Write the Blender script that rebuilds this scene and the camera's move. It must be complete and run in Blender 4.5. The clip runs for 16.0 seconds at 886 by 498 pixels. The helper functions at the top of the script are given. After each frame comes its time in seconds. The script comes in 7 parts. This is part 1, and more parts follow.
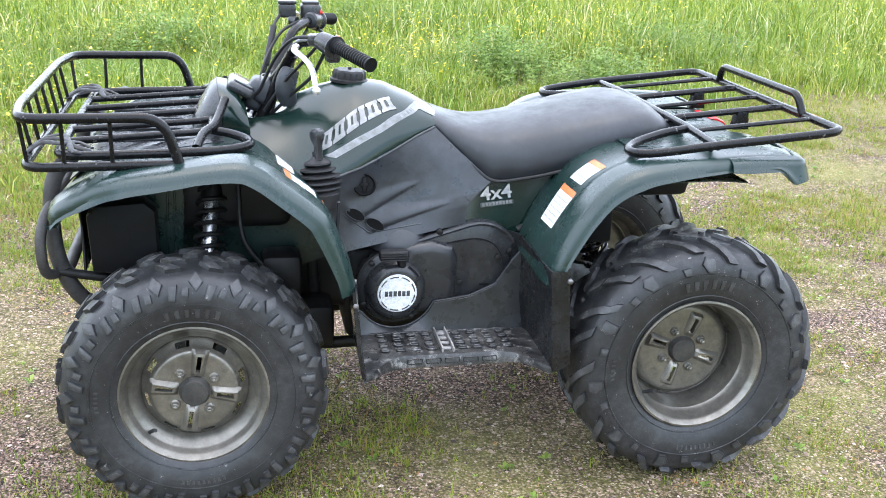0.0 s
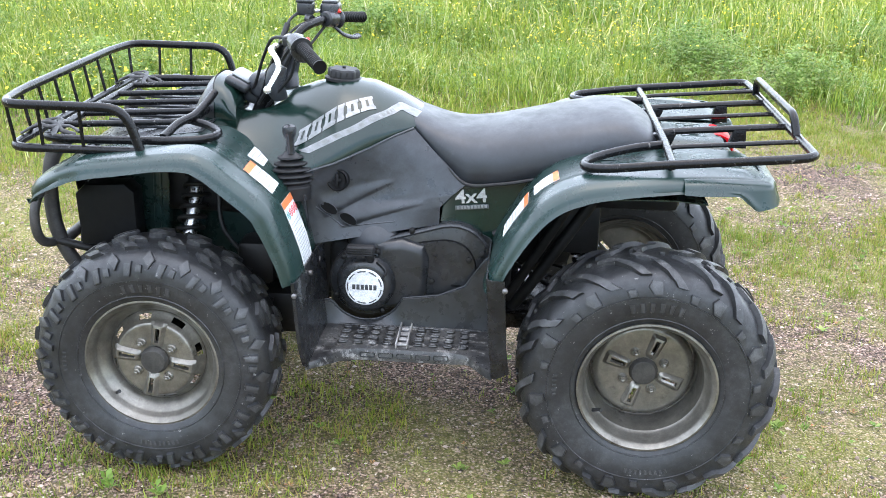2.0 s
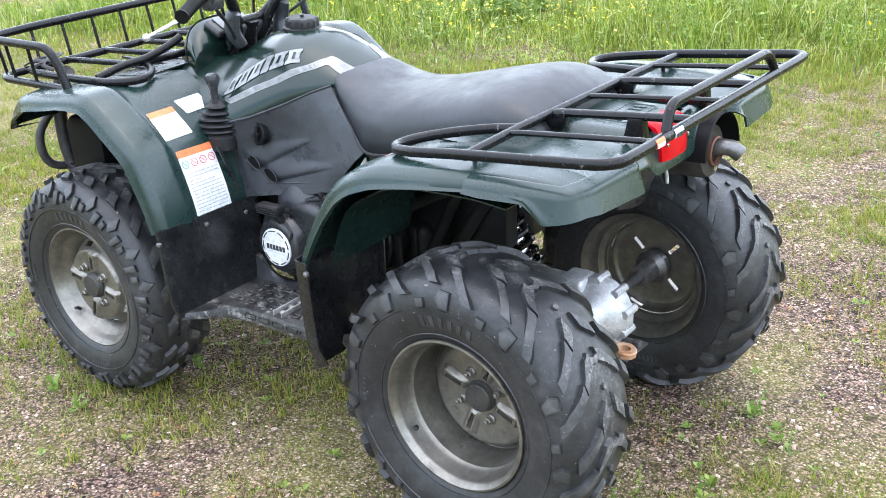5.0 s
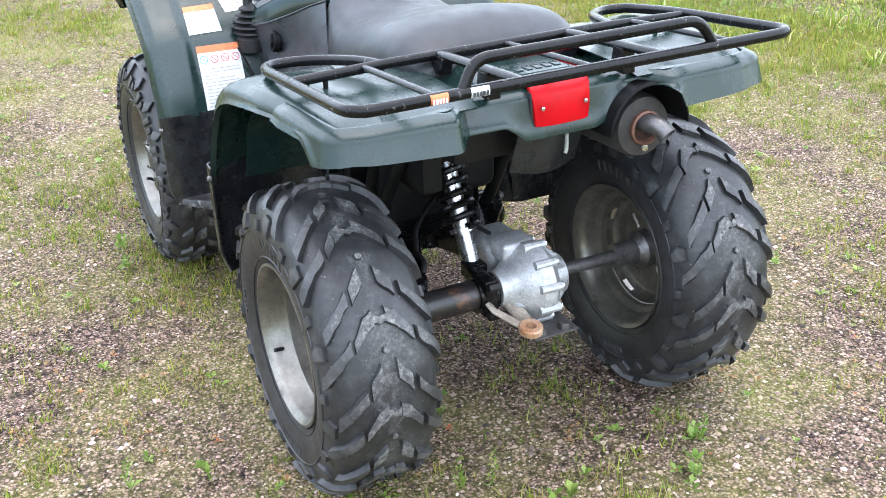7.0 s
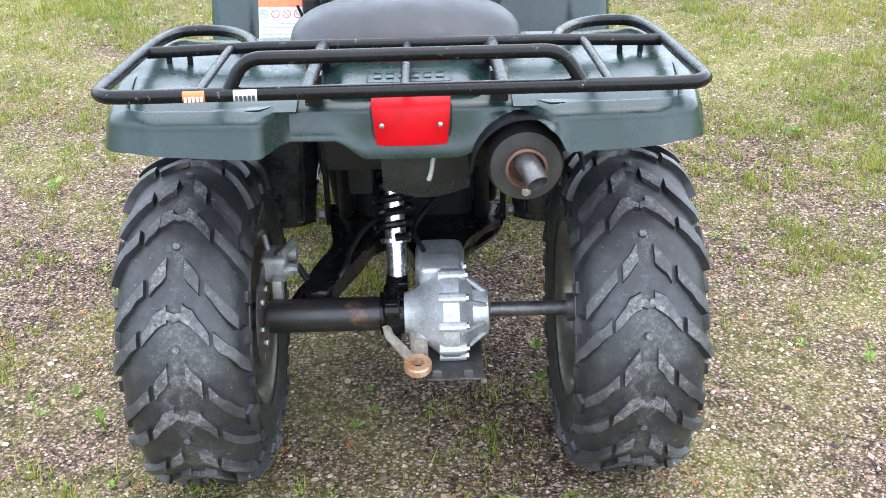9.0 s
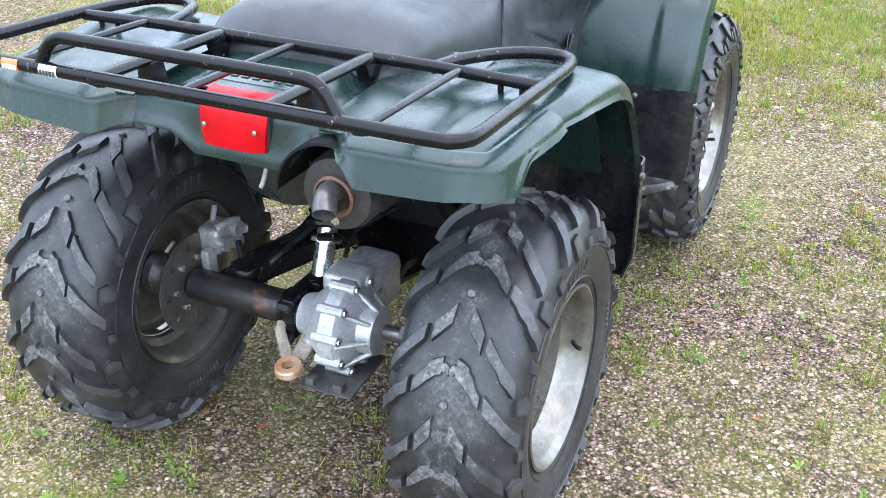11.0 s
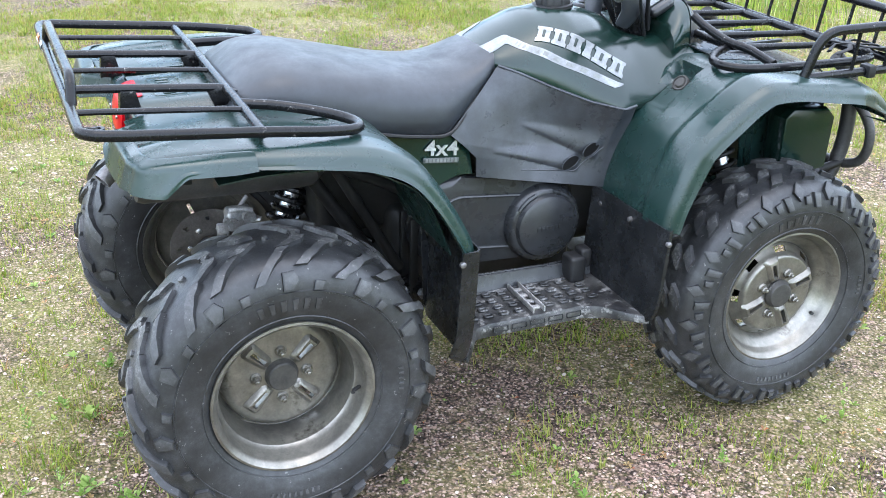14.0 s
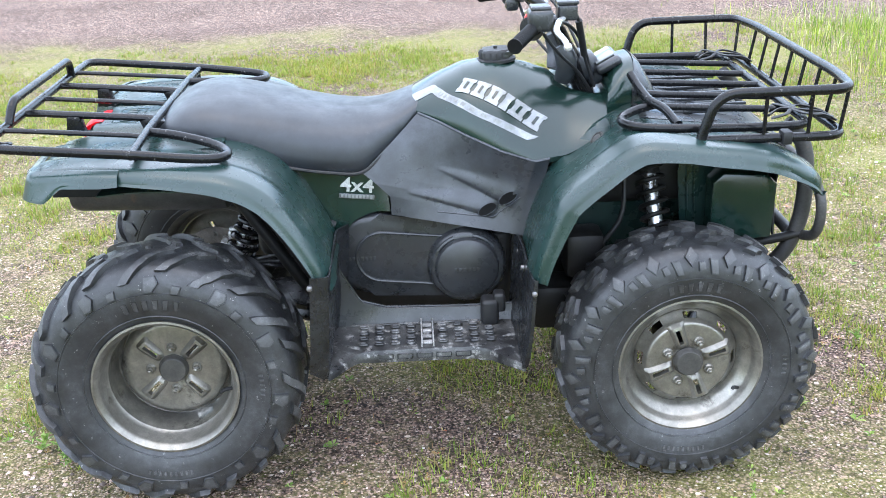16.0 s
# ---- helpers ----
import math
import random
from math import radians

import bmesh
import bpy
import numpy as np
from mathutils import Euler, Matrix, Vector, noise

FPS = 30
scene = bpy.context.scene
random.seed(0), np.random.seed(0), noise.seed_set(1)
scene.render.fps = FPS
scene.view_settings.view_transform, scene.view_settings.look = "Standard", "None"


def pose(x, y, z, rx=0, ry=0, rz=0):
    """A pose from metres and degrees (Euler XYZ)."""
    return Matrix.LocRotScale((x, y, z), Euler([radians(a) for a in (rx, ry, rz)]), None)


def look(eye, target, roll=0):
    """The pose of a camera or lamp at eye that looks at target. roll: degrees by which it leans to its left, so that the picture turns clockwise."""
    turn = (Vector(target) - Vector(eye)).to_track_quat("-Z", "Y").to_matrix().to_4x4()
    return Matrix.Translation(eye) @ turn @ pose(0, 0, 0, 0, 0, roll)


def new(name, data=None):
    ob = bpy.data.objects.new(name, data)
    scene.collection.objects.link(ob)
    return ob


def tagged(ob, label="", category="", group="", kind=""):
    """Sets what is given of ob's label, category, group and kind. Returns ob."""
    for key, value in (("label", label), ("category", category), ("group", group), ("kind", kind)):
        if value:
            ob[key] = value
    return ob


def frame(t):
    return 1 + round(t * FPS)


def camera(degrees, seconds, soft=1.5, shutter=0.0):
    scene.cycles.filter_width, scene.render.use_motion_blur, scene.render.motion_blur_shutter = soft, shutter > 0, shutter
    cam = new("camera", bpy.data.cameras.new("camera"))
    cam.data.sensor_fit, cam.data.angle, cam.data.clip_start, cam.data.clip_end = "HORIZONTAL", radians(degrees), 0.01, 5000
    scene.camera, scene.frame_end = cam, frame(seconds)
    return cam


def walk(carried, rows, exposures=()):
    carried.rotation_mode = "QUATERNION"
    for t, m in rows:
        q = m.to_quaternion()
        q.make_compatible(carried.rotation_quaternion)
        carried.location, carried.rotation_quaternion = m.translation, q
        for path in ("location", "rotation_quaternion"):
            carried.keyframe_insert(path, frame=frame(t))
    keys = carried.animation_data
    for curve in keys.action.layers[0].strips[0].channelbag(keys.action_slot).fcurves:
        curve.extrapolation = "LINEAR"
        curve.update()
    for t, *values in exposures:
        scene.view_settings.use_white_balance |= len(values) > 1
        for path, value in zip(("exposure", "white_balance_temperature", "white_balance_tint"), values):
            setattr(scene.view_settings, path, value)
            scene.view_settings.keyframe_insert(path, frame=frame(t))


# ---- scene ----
cam = camera(44.6, 16.0, soft=0.5)
PATH = [
    (0, (-0.5, -2.8, 1.429), (-0.131, -0.94, 0.795), 1.8),
    (0.5, (-0.416, -3.084, 1.549), (-0.146, -1.207, 0.915), 2.3),
    (1, (-0.144, -3.068, 1.54), (-0.035, -1.184, 0.878), 2.2),
    (1.5, (0.058, -3.008, 1.527), (0.051, -1.127, 0.846), 1.4),
    (2, (0.273, -2.877, 1.515), (0.143, -1.001, 0.834), 1.5),
    (2.5, (0.508, -2.804, 1.512), (0.222, -0.952, 0.815), 1.0),
    (3, (0.808, -2.733, 1.495), (0.353, -0.919, 0.786), 0.8),
    (3.5, (1.032, -2.577, 1.49), (0.428, -0.819, 0.753), -0.1),
    (3.7, (1.126, -2.501, 1.498), (0.46, -0.77, 0.75), -0.6),
    (5.8, (2.146, -1.623, 1.484), (0.748, -0.44, 0.679), -3.3),
    (6, (2.222, -1.529, 1.471), (0.776, -0.412, 0.657), -3.1),
    (6.5, (2.416, -1.277, 1.469), (0.858, -0.339, 0.636), -2.6),
    (7, (2.454, -1.024, 1.435), (0.832, -0.243, 0.563), -2.2),
    (7.5, (2.47, -0.755, 1.429), (0.792, -0.147, 0.527), -1.7),
    (8, (2.55, -0.46, 1.411), (0.806, -0.088, 0.506), -1.5),
    (8.5, (2.565, -0.21, 1.424), (0.791, -0.037, 0.516), -1.6),
    (9, (2.442, 0.035, 1.421), (0.674, 0.057, 0.488), -1.3),
    (9.2, (2.41, 0.121, 1.431), (0.647, 0.083, 0.486), -1.3),
    (11.3, (2.056, 1.131, 1.464), (0.514, 0.288, 0.51), 0.0),
    (11.5, (2.015, 1.264, 1.461), (0.502, 0.335, 0.54), 0.0),
    (12, (1.905, 1.53, 1.478), (0.484, 0.411, 0.625), 0.4),
    (12.5, (1.728, 1.726, 1.478), (0.448, 0.435, 0.646), 0.4),
    (13, (1.55, 1.917, 1.505), (0.46, 0.471, 0.657), 0.5),
    (13.5, (1.323, 2.169, 1.516), (0.438, 0.594, 0.659), 0.9),
    (14, (1.084, 2.309, 1.508), (0.356, 0.646, 0.668), 0.8),
    (14.5, (0.816, 2.404, 1.519), (0.232, 0.671, 0.71), 0.7),
    (15, (0.557, 2.541, 1.519), (0.146, 0.747, 0.734), -0.2),
    (15.5, (0.295, 2.683, 1.542), (0.086, 0.845, 0.782), -2.0),
    (16, (0.009, 2.729, 1.525), (-0.034, 0.872, 0.782), -2.2),
]
walk(cam, [(t, look(eye, at, roll)) for t, eye, at, roll in PATH], [(0.0, 2.45, 6500, 10), (9.2, 2.45, 6500, 10), (11.3, 2.56, 6180, 9), (16.0, 2.56, 6180, 9)])

# ---- world and light ----
world = bpy.data.worlds.new("world")
scene.world = world
world.use_nodes = True
wn = world.node_tree
sky = wn.nodes.new("ShaderNodeTexSky")
sky.sky_type = "NISHITA"
sky.sun_disc = False
sky.sun_elevation = radians(84)
sky.sun_rotation = radians(0)
sky.air_density, sky.dust_density, sky.ozone_density = 1.0, 1.0, 1.0
wn.links.new(sky.outputs[0], wn.nodes["Background"].inputs[0])
wn.nodes["Background"].inputs[1].default_value = 0.11
sun = new("sun", bpy.data.lights.new("sun", "SUN"))
sun.data.energy, sun.data.angle, sun.data.color = 1.5, radians(158), (1.0, 0.975, 0.93)
sun.matrix_basis = look((0.0, 0.5, 5.0), (0, 0, 0))


# ---- materials ----
def nodes_of(name):
    m = bpy.data.materials.new(name)
    m.use_nodes = True
    t = m.node_tree
    return m, t, t.nodes["Principled BSDF"]


def noise_node(t, scale, detail=4.0, rough=0.6, vec=None):
    n = t.nodes.new("ShaderNodeTexNoise")
    n.inputs["Scale"].default_value = scale
    n.inputs["Detail"].default_value = detail
    n.inputs["Roughness"].default_value = rough
    if vec is not None:
        t.links.new(vec, n.inputs["Vector"])
    return n


def ramp(t, fac, stops):
    r = t.nodes.new("ShaderNodeValToRGB")
    e = r.color_ramp.elements
    while len(e) < len(stops):
        e.new(0.5)
    for el, (p, c) in zip(e, stops):
        el.position = p
        el.color = (*c, 1) if len(c) == 3 else (c[0],) * 3 + (1,)
    t.links.new(fac, r.inputs[0])
    return r


def mixed(t, fac, a, b, kind="MIX"):
    m = t.nodes.new("ShaderNodeMix")
    m.data_type, m.blend_type = "RGBA", kind
    for sock, v in ((m.inputs[0], fac), (m.inputs[6], a), (m.inputs[7], b)):
        if isinstance(v, (int, float)):
            sock.default_value = v
        elif isinstance(v, tuple):
            sock.default_value = (*v, 1)
        else:
            t.links.new(v, sock)
    return m.outputs[2]


def surface(name, lo, hi, rough, metal=0.0, scale=6.0, fine=180.0, bump=0.1, depth=0.001, wear=None, wear_at=0.62, wear_scale=14.0, rough_var=0.1, coat=0.0, spec=0.5, mottle=0.22, grain=0.18):
    """Colour from lo to hi in broad patches, fine grain, optional scuffs of colour wear."""
    m, t, b = nodes_of(name)
    tc = t.nodes.new("ShaderNodeTexCoord").outputs["Object"]
    big = noise_node(t, scale, 3, 0.55, tc)
    small = noise_node(t, fine, 3, 0.6, tc)
    col = ramp(t, big.outputs[0], [(0.35, lo), (0.68, hi)]).outputs[0]
    g = ramp(t, small.outputs[0], [(0.3, (1 - grain,) * 3), (0.7, (1 + grain,) * 3)]).outputs[0]
    col = mixed(t, 1.0, col, g, "MULTIPLY")
    mid = noise_node(t, scale * 4.5, 9, 0.78, tc)
    grime = ramp(t, mid.outputs[0], [(0.33, (1 - mottle,) * 3), (0.5, (1.0,) * 3), (0.68, (1 + mottle * 1.3,) * 3)]).outputs[0]
    col = mixed(t, 1.0, col, grime, "MULTIPLY")
    if wear:
        w = noise_node(t, wear_scale, 9, 0.75, tc)
        f = ramp(t, w.outputs[0], [(wear_at, (0.0,)), (wear_at + 0.12, (1.0,))]).outputs[0]
        col = mixed(t, f, col, wear)
    t.links.new(col, b.inputs["Base Color"])
    b.inputs["Metallic"].default_value = metal
    b.inputs["Specular IOR Level"].default_value = spec
    b.inputs["Coat Weight"].default_value = coat
    r = ramp(t, noise_node(t, scale * 3, 6, 0.7, tc).outputs[0], [(0.3, (max(0.03, rough - rough_var),)), (0.72, (min(1, rough + rough_var),))])
    t.links.new(r.outputs[0], b.inputs["Roughness"])
    if bump:
        bp = t.nodes.new("ShaderNodeBump")
        bp.inputs["Strength"].default_value, bp.inputs["Distance"].default_value = bump, depth
        t.links.new(small.outputs[0], bp.inputs["Height"])
        t.links.new(bp.outputs[0], b.inputs["Normal"])
    return m


M_GREEN = surface("green_fender_plastic", (0.0068, 0.0198, 0.0172), (0.0112, 0.0285, 0.0252), 0.29, spec=0.54, scale=4, fine=260, bump=0.05, grain=0.06, wear=(0.050, 0.074, 0.071), wear_at=0.66, wear_scale=46, mottle=0.14, rough_var=0.12)
M_TANK = surface("green_tank_plastic", (0.0042, 0.0135, 0.0105), (0.0070, 0.0205, 0.0162), 0.20, spec=0.46, scale=5, fine=300, bump=0.0, grain=0.04, rough_var=0.05, mottle=0.10, wear=(0.030, 0.046, 0.042), wear_at=0.71, wear_scale=9)
M_BLACK = surface("black_plastic", (0.0135, 0.0148, 0.0166), (0.0275, 0.0294, 0.0322), 0.30, spec=0.50, mottle=0.4, rough_var=0.12, scale=7, fine=420, bump=0.06, grain=0.08, wear=(0.080, 0.081, 0.083), wear_at=0.67, wear_scale=16)
M_GREYPANEL = surface("charcoal_side_panel_plastic", (0.017, 0.0195, 0.0235), (0.036, 0.040, 0.046), 0.36, spec=0.5, mottle=0.4, rough_var=0.16, scale=5, fine=520, bump=0.10, wear=(0.070, 0.074, 0.078), wear_at=0.66, wear_scale=8)
M_FLAP = surface("scuffed_black_mudguard_plastic", (0.0065, 0.0072, 0.0082), (0.016, 0.0168, 0.018), 0.27, spec=0.46, mottle=0.5, rough_var=0.16, scale=9, fine=380, bump=0.15, wear=(0.17, 0.166, 0.158), wear_at=0.66, wear_scale=34)
M_FOOT = surface("dusty_worn_footboard_plastic", (0.012, 0.012, 0.013), (0.055, 0.054, 0.052), 0.34, mottle=0.6, spec=0.45, scale=16, fine=300, bump=0.3, wear=(0.24, 0.235, 0.226), wear_at=0.535, wear_scale=30)
M_SEAT = surface("black_seat_vinyl", (0.010, 0.0125, 0.016), (0.020, 0.0235, 0.029), 0.46, mottle=0.3, rough_var=0.12, spec=0.55, scale=5, fine=700, bump=0.25, depth=0.0006, wear=(0.055, 0.058, 0.063), wear_at=0.64, wear_scale=9)
M_TUBE = surface("black_painted_tube", (0.0035, 0.0035, 0.0040), (0.0075, 0.0075, 0.0082), 0.25, spec=0.24, scale=12, fine=120, bump=0.30, grain=0.1, wear=(0.30, 0.285, 0.27), wear_at=0.615, wear_scale=52)
M_DARK = surface("grimy_black_metal", (0.006, 0.006, 0.0062), (0.015, 0.0147, 0.0145), 0.50, spec=0.26, scale=12, fine=150, bump=0.3, wear=(0.060, 0.052, 0.045), wear_at=0.62, wear_scale=20)
# near-black standing for shade in the duct mouths and the lid groove
M_SHADE = surface("shade_black", (0.004, 0.004, 0.004), (0.007, 0.007, 0.007), 0.8, spec=0.1, bump=0)
M_DISC = surface("worn_brake_disc_steel", (0.085, 0.078, 0.072), (0.15, 0.138, 0.126), 0.45, metal=0.6, scale=20, fine=240, bump=0.1, wear=(0.08, 0.048, 0.032), wear_at=0.60)
M_BADGE = surface("pale_silver_badge", (0.34, 0.35, 0.355), (0.46, 0.47, 0.475), 0.34, metal=0.45, scale=30, fine=260, bump=0.0)
M_RUBBER = surface("black_rubber", (0.008, 0.008, 0.0088), (0.016, 0.016, 0.017), 0.52, spec=0.38, scale=20, fine=300, bump=0.2)
M_RIM = surface("worn_silver_rim_paint", (0.164, 0.155, 0.136), (0.245, 0.233, 0.205), 0.38, metal=0.76, scale=8, fine=240, bump=0.0, grain=0.04, wear=(0.060, 0.052, 0.042), wear_at=0.57, wear_scale=13, mottle=0.26, rough_var=0.10)
M_STEEL = surface("bright_zinc_steel", (0.42, 0.42, 0.42), (0.60, 0.60, 0.60), 0.28, metal=0.95, scale=15, fine=200, bump=0.08)
M_ALLOY = surface("cast_aluminium", (0.40, 0.41, 0.42), (0.58, 0.59, 0.60), 0.46, metal=0.55, scale=14, fine=320, bump=0.5, wear=(0.20, 0.18, 0.15), wear_at=0.62, wear_scale=24)
M_RUST = surface("rust_patched_black_steel", (0.012, 0.012, 0.0125), (0.022, 0.021, 0.021), 0.36, scale=10, fine=180, bump=0.3, wear=(0.17, 0.075, 0.042), wear_at=0.55, wear_scale=11)
M_HITCH = surface("rusty_hitch_eye_steel", (0.40, 0.19, 0.09), (0.58, 0.40, 0.28), 0.5, metal=0.3, scale=26, fine=220, bump=0.3)
M_HITCHARM = surface("tan_stained_hitch_steel", (0.26, 0.21, 0.16), (0.46, 0.40, 0.33), 0.45, metal=0.4, scale=22, fine=220, bump=0.3, wear=(0.16, 0.08, 0.045), wear_at=0.60)
M_OUTLET = surface("rusty_outlet_steel", (0.10, 0.045, 0.030), (0.20, 0.10, 0.07), 0.6, metal=0.2, scale=22, fine=220, bump=0.4)
M_MUFFLER = surface("heat_dulled_muffler_steel", (0.030, 0.029, 0.029), (0.060, 0.056, 0.054), 0.55, metal=0.3, scale=12, fine=220, bump=0.3, wear=(0.11, 0.07, 0.05), wear_at=0.60)
M_PIPE = surface("grey_tailpipe_steel", (0.12, 0.115, 0.115), (0.20, 0.195, 0.195), 0.42, metal=0.7, scale=18, fine=200, bump=0.2)
M_WHITE = surface("white_label", (0.62, 0.64, 0.66), (0.74, 0.76, 0.77), 0.42, scale=20, fine=300, bump=0.02)
M_ORANGE = surface("orange_label", (0.62, 0.16, 0.05), (0.70, 0.20, 0.07), 0.45, scale=20, fine=300, bump=0.02)
M_BARINK = surface("dull_grey_decal_bar", (0.11, 0.115, 0.11), (0.17, 0.175, 0.17), 0.5, scale=60, fine=300, bump=0)
M_TRIM = surface("matt_black_inner_plastic", (0.0036, 0.0038, 0.0042), (0.0075, 0.0078, 0.0083), 0.48, spec=0.13, scale=8, fine=300, bump=0.1, wear=(0.022, 0.022, 0.022), wear_at=0.64, wear_scale=10)
M_CALIPER = surface("grimy_cast_caliper", (0.24, 0.24, 0.236), (0.44, 0.43, 0.42), 0.48, metal=0.5, scale=30, fine=300, bump=0.4, wear=(0.05, 0.045, 0.04), wear_at=0.58)
M_PRINT = surface("grey_label_print", (0.28, 0.30, 0.32), (0.40, 0.42, 0.44), 0.5, scale=60, fine=300, bump=0)
M_INK = surface("dark_label_print", (0.03, 0.035, 0.04), (0.06, 0.065, 0.07), 0.5, scale=60, fine=300, bump=0)
M_REDINK = surface("red_label_symbol", (0.55, 0.05, 0.05), (0.62, 0.08, 0.07), 0.5, scale=60, fine=300, bump=0)
M_TEALINK = surface("teal_label_symbol", (0.05, 0.30, 0.30), (0.08, 0.36, 0.36), 0.5, scale=60, fine=300, bump=0)
M_SILVER = surface("silver_decal", (0.15, 0.157, 0.160), (0.25, 0.258, 0.262), 0.34, metal=0.40, scale=34, fine=260, bump=0.0, grain=0.08, rough_var=0.06)
M_DECALGREY = surface("smoky_decal", (0.05, 0.055, 0.055), (0.10, 0.11, 0.11), 0.3, scale=14, fine=260, bump=0.0)
M_LEVER = surface("polished_lever_aluminium", (0.62, 0.63, 0.64), (0.74, 0.75, 0.76), 0.3, metal=0.7, scale=20, fine=300, bump=0.05)
M_REDBTN = surface("red_switch_plastic", (0.6, 0.03, 0.02), (0.7, 0.05, 0.03), 0.4, bump=0)
M_HOSE = surface("cream_plastic_hose", (0.26, 0.27, 0.24), (0.36, 0.37, 0.33), 0.5, bump=0.05)
M_HUB = surface("dull_grey_hub_cap", (0.030, 0.029, 0.027), (0.060, 0.056, 0.050), 0.55, metal=0.2, scale=30, fine=300, bump=0.3)


def tyre_material(name, half, dusty=0.0):
    """Black rubber, chalky with dried mud along the middle of the tread (half: half the worn width, dusty: how far the block tops are scuffed)."""
    m, t, b = nodes_of(name)
    tc = t.nodes.new("ShaderNodeTexCoord").outputs["Object"]
    sep = t.nodes.new("ShaderNodeSeparateXYZ")
    t.links.new(tc, sep.inputs[0])

    def math_node(op, a, c=None):
        n = t.nodes.new("ShaderNodeMath")
        n.operation = op
        for i, v in enumerate((a, c)):
            if v is None:
                continue
            if isinstance(v, (int, float)):
                n.inputs[i].default_value = v
            else:
                t.links.new(v, n.inputs[i])
        return n.outputs[0]
    rad = math_node("SQRT", math_node("ADD", math_node("MULTIPLY", sep.outputs[0], sep.outputs[0]), math_node("MULTIPLY", sep.outputs[2], sep.outputs[2])))
    across = math_node("ABSOLUTE", sep.outputs[1])
    tread = math_node("MULTIPLY", math_node("SUBTRACT", rad, 0.285), 60.0)
    tread = ramp(t, tread, [(0.0, (0.0,)), (1.0, (1.0,))]).outputs[0]
    n1 = noise_node(t, 22, 9, 0.80, tc)
    n2 = noise_node(t, 6, 4, 0.6, tc)
    band = math_node("MULTIPLY", math_node("SUBTRACT", half, across), 16.0)
    chalk = math_node("ADD", band, math_node("MULTIPLY", math_node("SUBTRACT", n1.outputs[0], 0.5), 5.0 + 3.0 * dusty))
    chalk = math_node("ADD", chalk, math_node("MULTIPLY", math_node("SUBTRACT", n2.outputs[0], 0.5 - 0.16 * dusty), 2.6))
    f = math_node("MULTIPLY", ramp(t, chalk, [(0.10, (0.0,)), (1.0, (0.42 + 0.30 * dusty,))]).outputs[0], tread)
    fine = noise_node(t, 150, 5, 0.7, tc)
    base = ramp(t, n2.outputs[0], [(0.3, (0.015 + 0.014 * dusty, 0.0155 + 0.014 * dusty, 0.0166 + 0.014 * dusty)), (0.7, (0.036 + 0.032 * dusty, 0.0366 + 0.032 * dusty, 0.0385 + 0.032 * dusty))]).outputs[0]
    blot = ramp(t, noise_node(t, 30, 8, 0.8, tc).outputs[0], [(0.34, (0.55,) * 3), (0.5, (0.95,) * 3), (0.68, (1.8,) * 3)]).outputs[0]
    base = mixed(t, 1.0, base, blot, "MULTIPLY")
    speck = ramp(t, noise_node(t, 75, 4, 0.75, tc).outputs[0], [(0.66, (0.0,)), (0.69, (0.75,))]).outputs[0]
    base = mixed(t, speck, base, (0.24, 0.235, 0.225))
    dust = ramp(t, noise_node(t, 120, 6, 0.75, tc).outputs[0], [(0.36, (0.040, 0.040, 0.040)), (0.50, (0.13, 0.128, 0.124)), (0.66, (0.30, 0.294, 0.284))]).outputs[0]
    col = mixed(t, f, base, dust)
    mud = math_node("MULTIPLY", ramp(t, noise_node(t, 13, 7, 0.7, tc).outputs[0], [(0.68, (0.0,)), (0.74, (0.6,))]).outputs[0], tread)
    col = mixed(t, mud, col, (0.24, 0.175, 0.135))
    t.links.new(col, b.inputs["Base Color"])
    b.inputs["Specular IOR Level"].default_value = 0.48
    t.links.new(mixed(t, f, ramp(t, n1.outputs[0], [(0.3, (0.30,)), (0.7, (0.52,))]).outputs[0], (0.85, 0.85, 0.85)), b.inputs["Roughness"])
    bp = t.nodes.new("ShaderNodeBump")
    bp.inputs["Strength"].default_value, bp.inputs["Distance"].default_value = 0.35, 0.002
    t.links.new(fine.outputs[0], bp.inputs["Height"])
    t.links.new(bp.outputs[0], b.inputs["Normal"])
    return m


M_TYRE_F = tyre_material("front_tyre_rubber", 0.016)
M_TYRE_R = tyre_material("rear_tyre_rubber", 0.034)
M_LUG_F = tyre_material("scuffed_front_tread_blocks", 0.030, 1.0)
M_LUG_R = tyre_material("scuffed_rear_tread_blocks", 0.042, 1.0)

M_RED, tt, bb = nodes_of("red_lens")
rtc = tt.nodes.new("ShaderNodeTexCoord").outputs["Object"]
tt.links.new(ramp(tt, noise_node(tt, 30, 3, 0.5, rtc).outputs[0], [(0.3, (0.44, 0.002, 0.007)), (0.7, (0.56, 0.003, 0.010))]).outputs[0], bb.inputs["Base Color"])
bb.inputs["Roughness"].default_value = 0.3
bb.inputs["Specular IOR Level"].default_value = 0.2

M_GLASS, tt, bb = nodes_of("instrument_glass")
bb.inputs["Base Color"].default_value = (0.13, 0.14, 0.145, 1)
bb.inputs["Roughness"].default_value = 0.08


